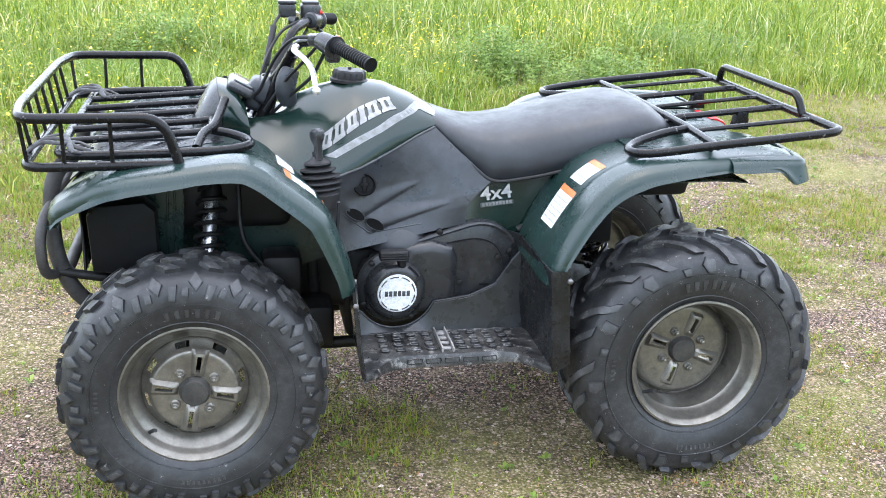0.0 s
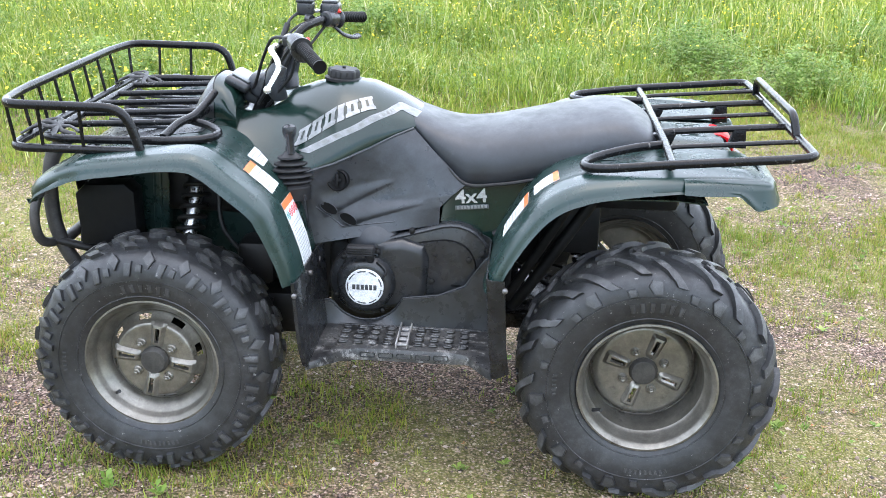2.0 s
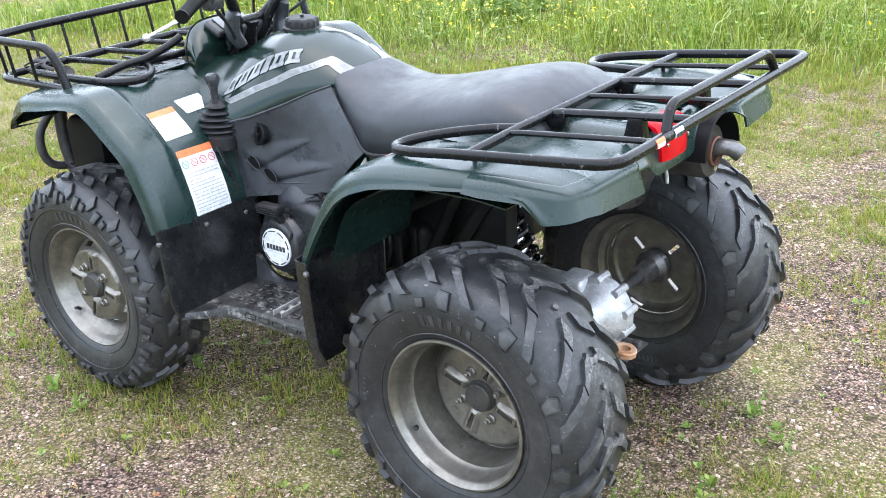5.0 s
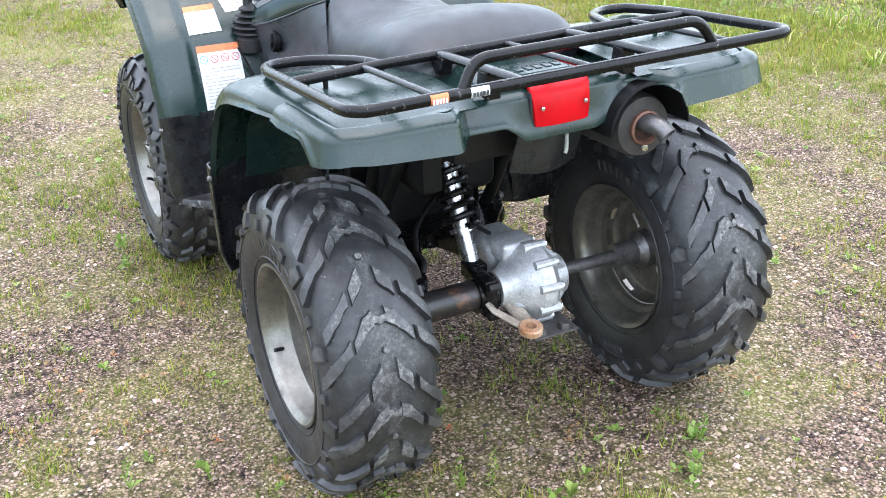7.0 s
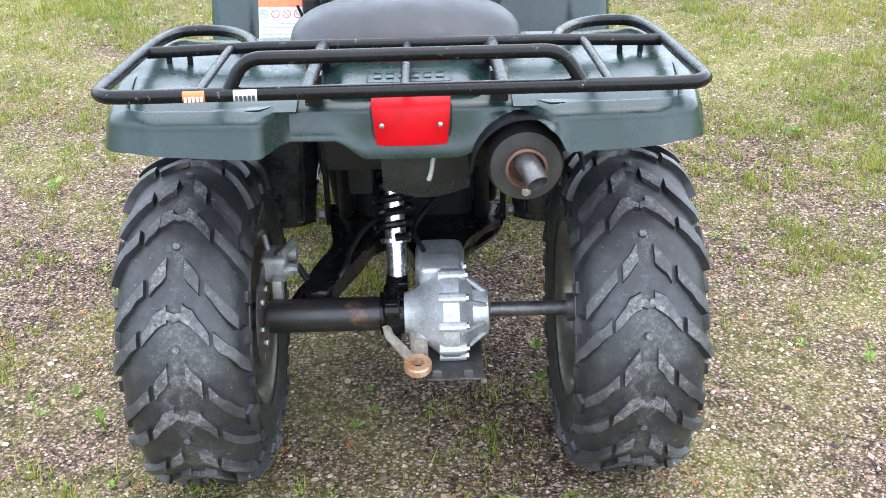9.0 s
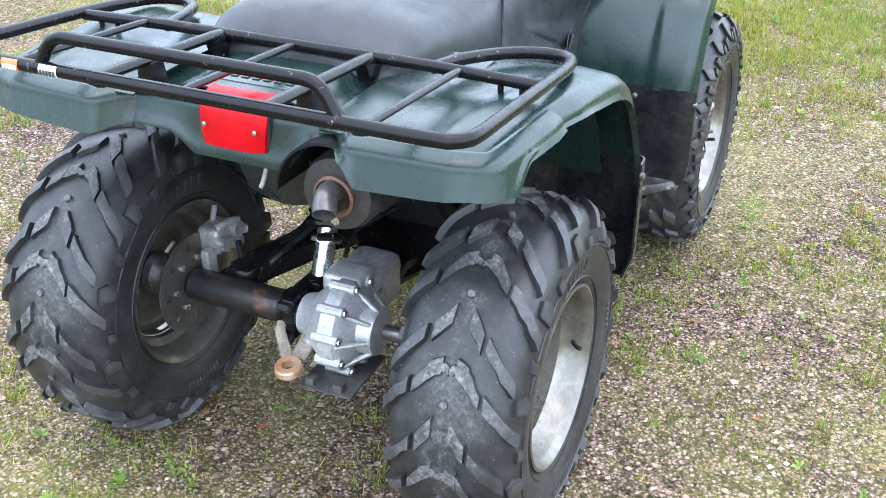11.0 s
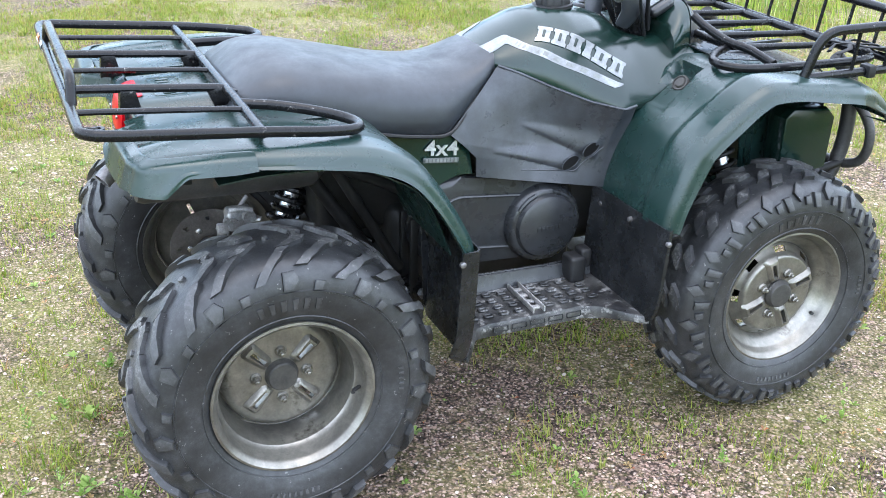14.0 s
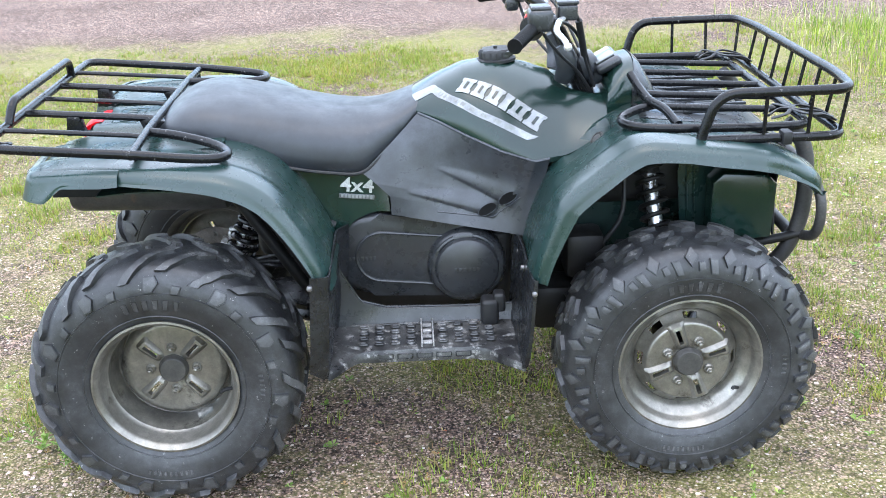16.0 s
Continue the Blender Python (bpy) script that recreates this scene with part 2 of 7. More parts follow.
def blade_material(name, stops, rough=0.55):
    m, t, b = nodes_of(name)
    g = t.nodes.new("ShaderNodeNewGeometry")
    tc = t.nodes.new("ShaderNodeTexCoord").outputs["Object"]
    col = ramp(t, g.outputs["Random Per Island"], stops).outputs[0]
    pat = ramp(t, noise_node(t, 0.9, 3, 0.6, tc).outputs[0], [(0.30, (0.58, 0.74, 0.66)), (0.48, (0.92, 0.96, 0.9)), (0.70, (1.15, 1.02, 0.85))]).outputs[0]
    t.links.new(mixed(t, 1.0, col, pat, "MULTIPLY"), b.inputs["Base Color"])
    b.inputs["Roughness"].default_value = rough
    b.inputs["Specular IOR Level"].default_value = 0.3
    tr = t.nodes.new("ShaderNodeBsdfTranslucent")
    t.links.new(col, tr.inputs[0])
    mx = t.nodes.new("ShaderNodeMixShader")
    mx.inputs[0].default_value = 0.35
    t.links.new(b.outputs[0], mx.inputs[1])
    t.links.new(tr.outputs[0], mx.inputs[2])
    t.links.new(mx.outputs[0], t.nodes["Material Output"].inputs[0])
    return m


M_MEADOW = blade_material("meadow_grass", [(0.0, (0.08, 0.15, 0.018)), (0.35, (0.17, 0.26, 0.028)), (0.7, (0.29, 0.36, 0.045)), (0.88, (0.42, 0.44, 0.10)), (0.95, (0.56, 0.54, 0.28)), (1.0, (0.64, 0.61, 0.38))])
M_SHORT = blade_material("short_grass", [(0.0, (0.095, 0.155, 0.018)), (0.38, (0.20, 0.275, 0.034)), (0.66, (0.33, 0.355, 0.062)), (0.84, (0.36, 0.29, 0.11)), (1.0, (0.26, 0.14, 0.075))])
M_WEED = blade_material("weed_leaves", [(0.0, (0.10, 0.18, 0.030)), (0.6, (0.19, 0.29, 0.055)), (1.0, (0.32, 0.40, 0.12))])
M_FLOWER = blade_material("yellow_flowers", [(0.0, (0.80, 0.58, 0.02)), (0.7, (0.86, 0.72, 0.06)), (1.0, (0.85, 0.80, 0.35))])
M_REDLEAF = blade_material("dry_leaves", [(0.0, (0.26, 0.12, 0.06)), (0.55, (0.36, 0.22, 0.10)), (0.9, (0.45, 0.34, 0.17)), (1.0, (0.48, 0.10, 0.05))])

# gravel ground with a film of dry grass and moss in patches
M_GROUND, tt, bb = nodes_of("gravel_ground")
gtc = tt.nodes.new("ShaderNodeTexCoord").outputs["Object"]
vor = tt.nodes.new("ShaderNodeTexVoronoi")
vor.inputs["Scale"].default_value = 122
tt.links.new(gtc, vor.inputs["Vector"])
vor2 = tt.nodes.new("ShaderNodeTexVoronoi")
vor2.inputs["Scale"].default_value = 215
tt.links.new(gtc, vor2.inputs["Vector"])
sepc = tt.nodes.new("ShaderNodeSeparateColor")
tt.links.new(vor.outputs["Color"], sepc.inputs[0])
sepd = tt.nodes.new("ShaderNodeSeparateColor")
tt.links.new(vor2.outputs["Color"], sepd.inputs[0])
STONES = [(0.0, (0.030, 0.023, 0.020)), (0.22, (0.105, 0.076, 0.062)), (0.5, (0.245, 0.174, 0.142)), (0.75, (0.385, 0.276, 0.228)), (0.93, (0.46, 0.365, 0.312)), (1.0, (0.60, 0.53, 0.475))]
c1 = ramp(tt, sepc.outputs[0], STONES).outputs[0]
c2 = ramp(tt, sepd.outputs[1], STONES).outputs[0]
pick = ramp(tt, sepc.outputs[2], [(0.45, (0.0,)), (0.5, (1.0,))]).outputs[0]
gcol = mixed(tt, pick, c1, c2)
# shade between the stones, multiplied into the gravel colour
gap_shade = ramp(tt, vor.outputs["Distance"], [(0.30, (1.0,)), (0.66, (0.11,))]).outputs[0]
gcol = mixed(tt, 0.8, gcol, gap_shade, "MULTIPLY")
# scattered larger stones and dark crumbs between them
vor3 = tt.nodes.new("ShaderNodeTexVoronoi")
vor3.inputs["Scale"].default_value = 62
tt.links.new(gtc, vor3.inputs["Vector"])
sepe = tt.nodes.new("ShaderNodeSeparateColor")
tt.links.new(vor3.outputs["Color"], sepe.inputs[0])
big = mixed(tt, 1.0, ramp(tt, sepe.outputs[0], [(0.84, (0.0,)), (0.86, (1.0,))]).outputs[0], ramp(tt, vor3.outputs["Distance"], [(0.40, (1.0,)), (0.48, (0.0,))]).outputs[0], "MULTIPLY")
gcol = mixed(tt, big, gcol, ramp(tt, sepe.outputs[1], STONES).outputs[0])
crumb = ramp(tt, noise_node(tt, 21, 5, 0.7, gtc).outputs[0], [(0.34, (0.42, 0.385, 0.37)), (0.48, (1.0, 1.0, 1.0)), (0.68, (1.25, 1.24, 1.24))]).outputs[0]
gcol = mixed(tt, 1.0, gcol, crumb, "MULTIPLY")
soil = ramp(tt, noise_node(tt, 1.3, 6, 0.65, gtc).outputs[0], [(0.3, (0.72, 0.66, 0.62)), (0.7, (1.16, 1.1, 1.06))]).outputs[0]
gcol = mixed(tt, 1.0, gcol, soil, "MULTIPLY")
# dry moss and creeping grass, thicker away from the parked bike
gl = tt.nodes.new("ShaderNodeVectorMath")
gl.operation = "LENGTH"
tt.links.new(gtc, gl.inputs[0])
gm = tt.nodes.new("ShaderNodeMapRange")
gm.inputs["From Min"].default_value, gm.inputs["From Max"].default_value = 0.7, 3.2
gm.inputs["To Min"].default_value, gm.inputs["To Max"].default_value = 0.01, 0.09
tt.links.new(gl.outputs["Value"], gm.inputs["Value"])
m1 = noise_node(tt, 1.3, 4, 0.6, gtc)
m2 = noise_node(tt, 34, 6, 0.75, gtc)


def add_up(a, c, f=1.0):
    n = tt.nodes.new("ShaderNodeMath")
    n.operation = "MULTIPLY_ADD"
    tt.links.new(c, n.inputs[0])
    n.inputs[1].default_value = f
    tt.links.new(a, n.inputs[2])
    return n.outputs[0]


cover = add_up(add_up(gm.outputs[0], m1.outputs[0], 0.95), m2.outputs[0], 0.55)
mossf = ramp(tt, cover, [(0.68, (0.0,)), (0.96, (0.58,))]).outputs[0]
# a bare gravel track runs past on the right of the bike
gsep = tt.nodes.new("ShaderNodeSeparateXYZ")
tt.links.new(gtc, gsep.inputs[0])
track = tt.nodes.new("ShaderNodeMapRange")
track.inputs["From Min"].default_value, track.inputs["From Max"].default_value = -5.6, -4.9
ywave = add_up(gsep.outputs[1], m1.outputs[0], 0.9)
tt.links.new(ywave, track.inputs["Value"])
mossf = mixed(tt, 1.0, mossf, track.outputs[0], "MULTIPLY")
mossg = ramp(tt, noise_node(tt, 130, 4, 0.7, gtc).outputs[0], [(0.3, (0.10, 0.108, 0.018)), (0.7, (0.25, 0.262, 0.050))]).outputs[0]
gcol = mixed(tt, mossf, gcol, mossg)
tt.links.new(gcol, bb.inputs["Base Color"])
bb.inputs["Roughness"].default_value = 0.9
bb.inputs["Specular IOR Level"].default_value = 0.2
gbp = tt.nodes.new("ShaderNodeBump")
gbp.inputs["Strength"].default_value, gbp.inputs["Distance"].default_value = 0.9, 0.006
gbp.invert = True
tt.links.new(vor.outputs["Distance"], gbp.inputs["Height"])
tt.links.new(gbp.outputs[0], bb.inputs["Normal"])

M_PEBBLE, tt, bb = nodes_of("pebbles")
pg = tt.nodes.new("ShaderNodeNewGeometry")
tt.links.new(ramp(tt, pg.outputs["Random Per Island"], STONES).outputs[0], bb.inputs["Base Color"])
bb.inputs["Roughness"].default_value = 0.85


# ---- building helpers ----
def link_mesh(name, bm, material, sharp=35):
    me = bpy.data.meshes.new(name)
    bmesh.ops.recalc_face_normals(bm, faces=bm.faces)
    bm.to_mesh(me)
    bm.free()
    me.shade_smooth()
    me.set_sharp_from_angle(angle=radians(sharp))
    me.materials.append(material)
    return new(name, me)


def part(name, bm, material, parent, label="", sharp=35):
    ob = link_mesh(name, bm, material, sharp)
    ob.parent = parent
    if label:
        tagged(ob, label)
    return ob


def group(name, parent, label="", m=None):
    ob = new(name)
    ob.empty_display_size = 0.05
    ob.parent = parent
    if m is not None:
        ob.matrix_basis = m
    if label:
        tagged(ob, label)
    return ob


def lerp(a, b, f):
    return a + (b - a) * f


def interp(x, pts):
    """Piecewise-linear value at x from (x, value) pairs in rising order."""
    return float(np.interp(x, [p[0] for p in pts], [p[1] for p in pts]))


def catmull(pts, n):
    """n points evenly along a smooth curve through pts."""
    P = [Vector(p) for p in pts]
    P = [P[0] * 2 - P[1]] + P + [P[-1] * 2 - P[-2]]
    out = []
    for i in range(1, len(P) - 2):
        for k in range(24):
            t = k / 24
            a, b, c, d = P[i - 1:i + 3]
            out.append(0.5 * (2 * b + (c - a) * t + (2 * a - 5 * b + 4 * c - d) * t * t + (3 * b - a - 3 * c + d) * t ** 3))
    out.append(P[-2])
    s = [0.0]
    for p, q in zip(out, out[1:]):
        s.append(s[-1] + (q - p).length)
    res, j = [], 0
    for k in range(n):
        u = s[-1] * k / (n - 1)
        while j < len(s) - 2 and s[j + 1] < u:
            j += 1
        f = (u - s[j]) / max(1e-9, s[j + 1] - s[j])
        res.append(out[j].lerp(out[j + 1], min(1, max(0, f))))
    return res


def fillet(pts, r, closed=False, seg=6):
    """A path with its corners rounded to about r."""
    P = [Vector(p) for p in pts]
    n, out = len(P), []
    for i, p in enumerate(P):
        if not closed and i in (0, n - 1):
            out.append(p)
            continue
        a, b = P[i - 1], P[(i + 1) % n]
        d = min(r, (a - p).length * 0.49, (b - p).length * 0.49)
        u, v = p + (a - p).normalized() * d, p + (b - p).normalized() * d
        for k in range(seg + 1):
            t = k / seg
            out.append(u * (1 - t) ** 2 + p * 2 * t * (1 - t) + v * t * t)
    return out


def tube(bm, pts, r, closed=False, sides=12, squash=1.0):
    """A round tube along pts; r is a number or a function of 0..1."""
    P = [Vector(p) for p in pts]
    n = len(P)
    tang = []
    for i in range(n):
        a = P[i - 1] if (i or closed) else P[0]
        b = P[(i + 1) % n] if (i < n - 1 or closed) else P[-1]
        tang.append((b - a).normalized())
    up = Vector((0, 0, 1)) if abs(tang[0].z) < 0.9 else Vector((0, 1, 0))
    rings = []
    for i in range(n):
        up = (up - tang[i] * up.dot(tang[i])).normalized()
        side = tang[i].cross(up)
        rr = r(i / (n - 1)) if callable(r) else r
        rings.append([bm.verts.new(P[i] + (side * math.cos(a) + up * math.sin(a) * squash) * rr) for a in (2 * math.pi * k / sides for k in range(sides))])
    for i in range(n if closed else n - 1):
        A, B = rings[i], rings[(i + 1) % n]
        for k in range(sides):
            bm.faces.new((A[k], A[(k + 1) % sides], B[(k + 1) % sides], B[k]))
    if not closed:
        bm.faces.new(rings[0])
        bm.faces.new(rings[-1][::-1])
    return bm


def tubes(paths, r, **k):
    bm = bmesh.new()
    for p in paths:
        tube(bm, p, r, **k)
    return bm


def grid(bm, rows, closed=False):
    """Faces over a table of points."""
    V = [[bm.verts.new(p) for p in row] for row in rows]
    for a, b in zip(V, V[1:]):
        m = len(a)
        for j in range(m if closed else m - 1):
            bm.faces.new((a[j], a[(j + 1) % m], b[(j + 1) % m], b[j]))
    return V


def thick(bm, t):
    bmesh.ops.recalc_face_normals(bm, faces=bm.faces)
    bmesh.ops.solidify(bm, geom=bm.faces[:], thickness=t)
    return bm


def revolve(bm, prof, axis_m, seg=48):
    """prof: (radius, along) pairs, turned round local z and set by axis_m."""
    rows = []
    for r, d in prof:
        rows.append([axis_m @ Vector((r * math.cos(a), r * math.sin(a), d)) for a in (2 * math.pi * k / seg for k in range(seg))])
    V = grid(bm, rows, closed=True)
    for row, (r, d) in ((V[0], prof[0]), (V[-1], prof[-1])):
        if r > 1e-4:
            bm.faces.new(row)
    return bm


def box(bm, cx, cy, cz, sx, sy, sz, bevel=0.004, m=None, seg=2):
    g = bmesh.ops.create_cube(bm, size=1, matrix=(m or Matrix()) @ Matrix.Translation((cx, cy, cz)) @ Matrix.Diagonal((sx, sy, sz, 1)))
    if bevel:
        es = list({e for v in g["verts"] for e in v.link_edges})
        bmesh.ops.bevel(bm, geom=es, offset=bevel, segments=seg, profile=0.5, affect="EDGES")
    return bm


def prism(bm, outline, y0, y1, bevel=0.0, seg=2):
    """An (x, z) outline extruded from y0 to y1."""
    a = [bm.verts.new((x, y0, z)) for x, z in outline]
    b = [bm.verts.new((x, y1, z)) for x, z in outline]
    n = len(a)
    fs = [bm.faces.new(a), bm.faces.new(b[::-1])]
    for i in range(n):
        fs.append(bm.faces.new((a[i], b[i], b[(i + 1) % n], a[(i + 1) % n])))
    if bevel:
        es = list({e for f in fs[:2] for e in f.edges})
        bmesh.ops.bevel(bm, geom=es, offset=bevel, segments=seg, profile=0.5, affect="EDGES")
    return bm


def stadium(x0, z0, r0, x1, z1, r1, n=14):
    """Outline round two circles."""
    d = Vector((x1 - x0, z1 - z0))
    th, L = math.atan2(d.y, d.x), d.length
    al = math.acos(max(-1, min(1, (r0 - r1) / L)))
    out = []
    for k in range(n + 1):
        a = th + al + (2 * math.pi - 2 * al) * k / n
        out.append((x0 + r0 * math.cos(a), z0 + r0 * math.sin(a)))
    for k in range(n + 1):
        a = th - al + 2 * al * k / n
        out.append((x1 + r1 * math.cos(a), z1 + r1 * math.sin(a)))
    return out


ALONG_Y = Matrix.Rotation(radians(-90), 4, "X")   # local z to world +y

from mathutils.bvhtree import BVHTree


# ---- ground ----
def meadow_edge(x):
    return max(2.1, min(4.6, 3.35 + 0.42 * x + 0.35 * math.sin(x * 1.7 + 0.6)))


def ground_height(x, y):
    n = noise.noise(Vector((x * 0.9, y * 0.9, 3.1))) * 0.012 + noise.noise(Vector((x * 4.0, y * 4.0, 7.7))) * 0.005
    fade = min(1.0, max(0.0, (math.hypot(x, y) - 0.3) / 2.0)) * 0.8 + 0.2
    return n * fade - 0.002


def build_ground():
    near = np.arange(-7.0, 7.01, 0.1)
    far = np.array([8, 10, 13, 18, 26, 40, 70, 120, 250, 500.0])
    xs = np.concatenate([-far[::-1], near, far])
    verts, faces, n = [], [], len(xs)
    for y in xs:
        for x in xs:
            verts.append((x, y, ground_height(x, y)))
    for j in range(n - 1):
        for i in range(n - 1):
            a = j * n + i
            faces.append((a, a + 1, a + n + 1, a + n))
    me = bpy.data.meshes.new("ground")
    me.from_pydata(verts, [], faces)
    me.shade_smooth()
    me.materials.append(M_GROUND)
    return tagged(new("ground", me), "gravel yard with sparse grass and moss", "ground", kind="structure")


build_ground()

# ---- the quad bike: front towards -x, its left side towards -y ----
AXLE_F, AXLE_R, HUB_Z = -0.6125, 0.6125, 0.312
atv = tagged(new("quad_bike"), "dark green and black quad bike with racks, parked on gravel", "quad bike")
atv.empty_display_size = 0.3


class Section:
    """Half profile of a tyre by arc length from the crown: s -> (across, radius), mirrored for s < 0."""

    def __init__(self, W, R, rb):
        shape = [(0, 1), (0.35, 0.995), (0.62, 0.965), (0.82, 0.875), (0.95, 0.70), (1.0, 0.48), (0.965, 0.26), (0.87, 0.08), (0.80, 0.0), (0.72, -0.04)]
        pts = catmull([(a * W, rb + f * (R - rb), 0) for a, f in shape], 60)
        self.p = [(v.x, v.y) for v in pts]
        self.s = [0.0]
        for a, b in zip(self.p, self.p[1:]):
            self.s.append(self.s[-1] + math.hypot(b[0] - a[0], b[1] - a[1]))
        self.length = self.s[-1]

    def at(self, s, h=0.0):
        u = min(abs(s), self.length)
        y = float(np.interp(u, self.s, [q[0] for q in self.p]))
        r = float(np.interp(u, self.s, [q[1] for q in self.p]))
        e = 0.004
        y1, r1 = (float(np.interp(min(u + e, self.length), self.s, [q[k] for q in self.p])) for k in (0, 1))
        y0, r0 = (float(np.interp(max(u - e, 0), self.s, [q[k] for q in self.p])) for k in (0, 1))
        ty, tr = y1 - y0, r1 - r0
        L = math.hypot(ty, tr) or 1
        y, r = y + h * -tr / L * (1 if u > 0.002 else 0), r + h * ty / L
        return (y if s >= 0 else -y), r


WORN = random.Random(17)


def lug(bm, sec, ends, h, n=3, inset=0.12):
    """A raised block between two cross cuts ((s, theta_a, theta_b), (s, theta_a, theta_b))."""
    (s0, a0, b0), (s1, a1, b1) = ends
    rows = []
    for k in range(n + 1):
        f = k / n
        s, a, b = lerp(s0, s1, f), lerp(a0, a1, f), lerp(b0, b1, f)
        d = (b - a) * inset
        if h > 0.004:   # chipped edges
            a, b, s = a + WORN.uniform(-0.007, 0.007), b + WORN.uniform(-0.007, 0.007), s + WORN.uniform(-0.0012, 0.0012)
        row = []
        for th, hh in ((a, -0.004), (a + d, h), (a + d * 2.2, h + 0.0004), (b - d * 2.2, h + 0.0004), (b - d, h), (b, -0.004)):
            y, r = sec.at(s, hh)
            row.append(bm.verts.new((r * math.cos(th), y, r * math.sin(th))))
        rows.append(row)
    for p, q in zip(rows, rows[1:]):
        for j in range(5):
            bm.faces.new((p[j], p[j + 1], q[j + 1], q[j])).material_index = 1 if 0 < j < 4 else 0
    bm.faces.new(rows[0])
    bm.faces.new(rows[-1][::-1])


def poly_lug(bm, sec, pts, h):
    """A flat-topped block over a (s, theta) outline, its rim chamfered."""
    cs, ct = sum(p[0] for p in pts) / len(pts), sum(p[1] for p in pts) / len(pts)
    rings = []
    for k, hh in ((1.0, -0.004), (0.90, h), (0.74, h + 0.0004)):
        ring = []
        for s, t in pts:
            y, r = sec.at(cs + (s - cs) * k, hh)
            th = ct + (t - ct) * k
            ring.append(bm.verts.new((r * math.cos(th), y, r * math.sin(th))))
        rings.append(ring)
    n = len(pts)
    for p, q in zip(rings, rings[1:]):
        for j in range(n):
            bm.faces.new((p[j], p[(j + 1) % n], q[(j + 1) % n], q[j]))
    bm.faces.new(rings[-1]).material_index = 1


def tyre_mesh(sec, rear):
    bm = bmesh.new()
    seg = 88
    ss = np.linspace(-sec.length, sec.length, 45)
    rows = []
    for s in ss:
        y, r = sec.at(float(s))
        rows.append([(r * math.cos(t), y, r * math.sin(t)) for t in (2 * math.pi * k / seg for k in range(seg))])
    grid(bm, rows, closed=True)
    rng = random.Random(5 if rear else 6)
    if rear:
        pairs = 11
        p = 2 * math.pi / pairs / 2
        for k in range(pairs * 2):
            t0 = k * p
            odd = k % 2
            for sg in (-1, 1):
                j = rng.uniform(-0.010, 0.010)
                if not odd:   # crown-shaped centre block with two spikes and spreading legs
                    lug(bm, sec, ((0.0, t0 - 0.050, t0 - 0.002), (sg * 0.013, t0 - 0.050, t0 + 0.016)), 0.0080, 2)
                    lug(bm, sec, ((sg * 0.012, t0 - 0.060, t0 + 0.052), (sg * 0.032, t0 - 0.105, t0 + 0.020)), 0.0085, 2)
                    lug(bm, sec, ((sg * 0.031, t0 - 0.105, t0 + 0.016), (sg * 0.055, t0 - 0.190, t0 - 0.105)), 0.0085, 3)
                    lug(bm, sec, ((sg * 0.062, t0 - 0.190, t0 - 0.095), (sg * 0.122, t0 - 0.405 + j, t0 - 0.300 + j)), 0.0125, 6)
                else:         # a pair of loose legs and a round nub above them
                    lug(bm, sec, ((sg * 0.015, t0 - 0.105, t0 + 0.030), (sg * 0.041, t0 - 0.205, t0 - 0.080)), 0.0085, 3)
                    lug(bm, sec, ((sg * 0.050, t0 - 0.200, t0 - 0.105), (sg * 0.100, t0 - 0.395 + j, t0 - 0.290 + j)), 0.0125, 5)
                q = t0 - 0.42 + j
                if odd:
                    poly_lug(bm, sec, [(sg * 0.110, q - 0.065), (sg * 0.108, q + 0.035), (sg * 0.126, q + 0.070), (sg * 0.149, q + 0.010), (sg * 0.147, q - 0.075)], 0.0070)
                else:
                    poly_lug(bm, sec, [(sg * 0.129, q - 0.105), (sg * 0.129, q - 0.020), (sg * 0.149, q - 0.035), (sg * 0.149, q - 0.115)], 0.0060)
            if odd:
                poly_lug(bm, sec, [(0.008 * math.cos(a), t0 + 0.085 + 0.026 * math.sin(a)) for a in (math.pi / 4 * i for i in range(8))], 0.0060)
    else:
        count = 20
        p = 2 * math.pi / count
        for k in range(count):
            t0 = k * p
            for sg in (-1, 1):
                o = t0 + (p / 2 if sg > 0 else 0)
                lug(bm, sec, ((sg * 0.004, o - 0.06, o + 0.065), (sg * 0.034, o - 0.14, o - 0.01)), 0.010, 2)
                lug(bm, sec, ((sg * 0.040, o - 0.03, o + 0.10), (sg * 0.068, o - 0.11, o + 0.02)), 0.010, 3)
                poly_lug(bm, sec, [(sg * 0.074, o + 0.11), (sg * 0.098, o + 0.165), (sg * 0.122, o + 0.10), (sg * 0.098, o + 0.045)], 0.009)
                poly_lug(bm, sec, [(sg * 0.102, o - 0.065), (sg * 0.102, o + 0.010), (sg * 0.139, o + 0.035), (sg * 0.139, o - 0.035)], 0.0080)
                poly_lug(bm, sec, [(sg * 0.111, o - 0.155), (sg * 0.108, o - 0.098), (sg * 0.129, o - 0.080), (sg * 0.131, o - 0.150)], 0.0070)
    # ridge rings on the side walls
    for sg in (-1, 1):
        for s in ((0.152, 0.212) if rear else (0.150, 0.196)):
            ring = []
            for ds, h in ((-0.0022, -0.001), (-0.001, 0.0022), (0.001, 0.0022), (0.0022, -0.001)):
                y, r = sec.at(sg * (s + ds), h)
                ring.append([(r * math.cos(t), y, r * math.sin(t)) for t in (2 * math.pi * k / seg for k in range(seg))])
            grid(bm, ring, closed=True)
        # raised maker's marks kept as plain blocks, and small moulding bars opposite
        s0, s1 = ((0.166, 0.190) if rear else (0.160, 0.182))
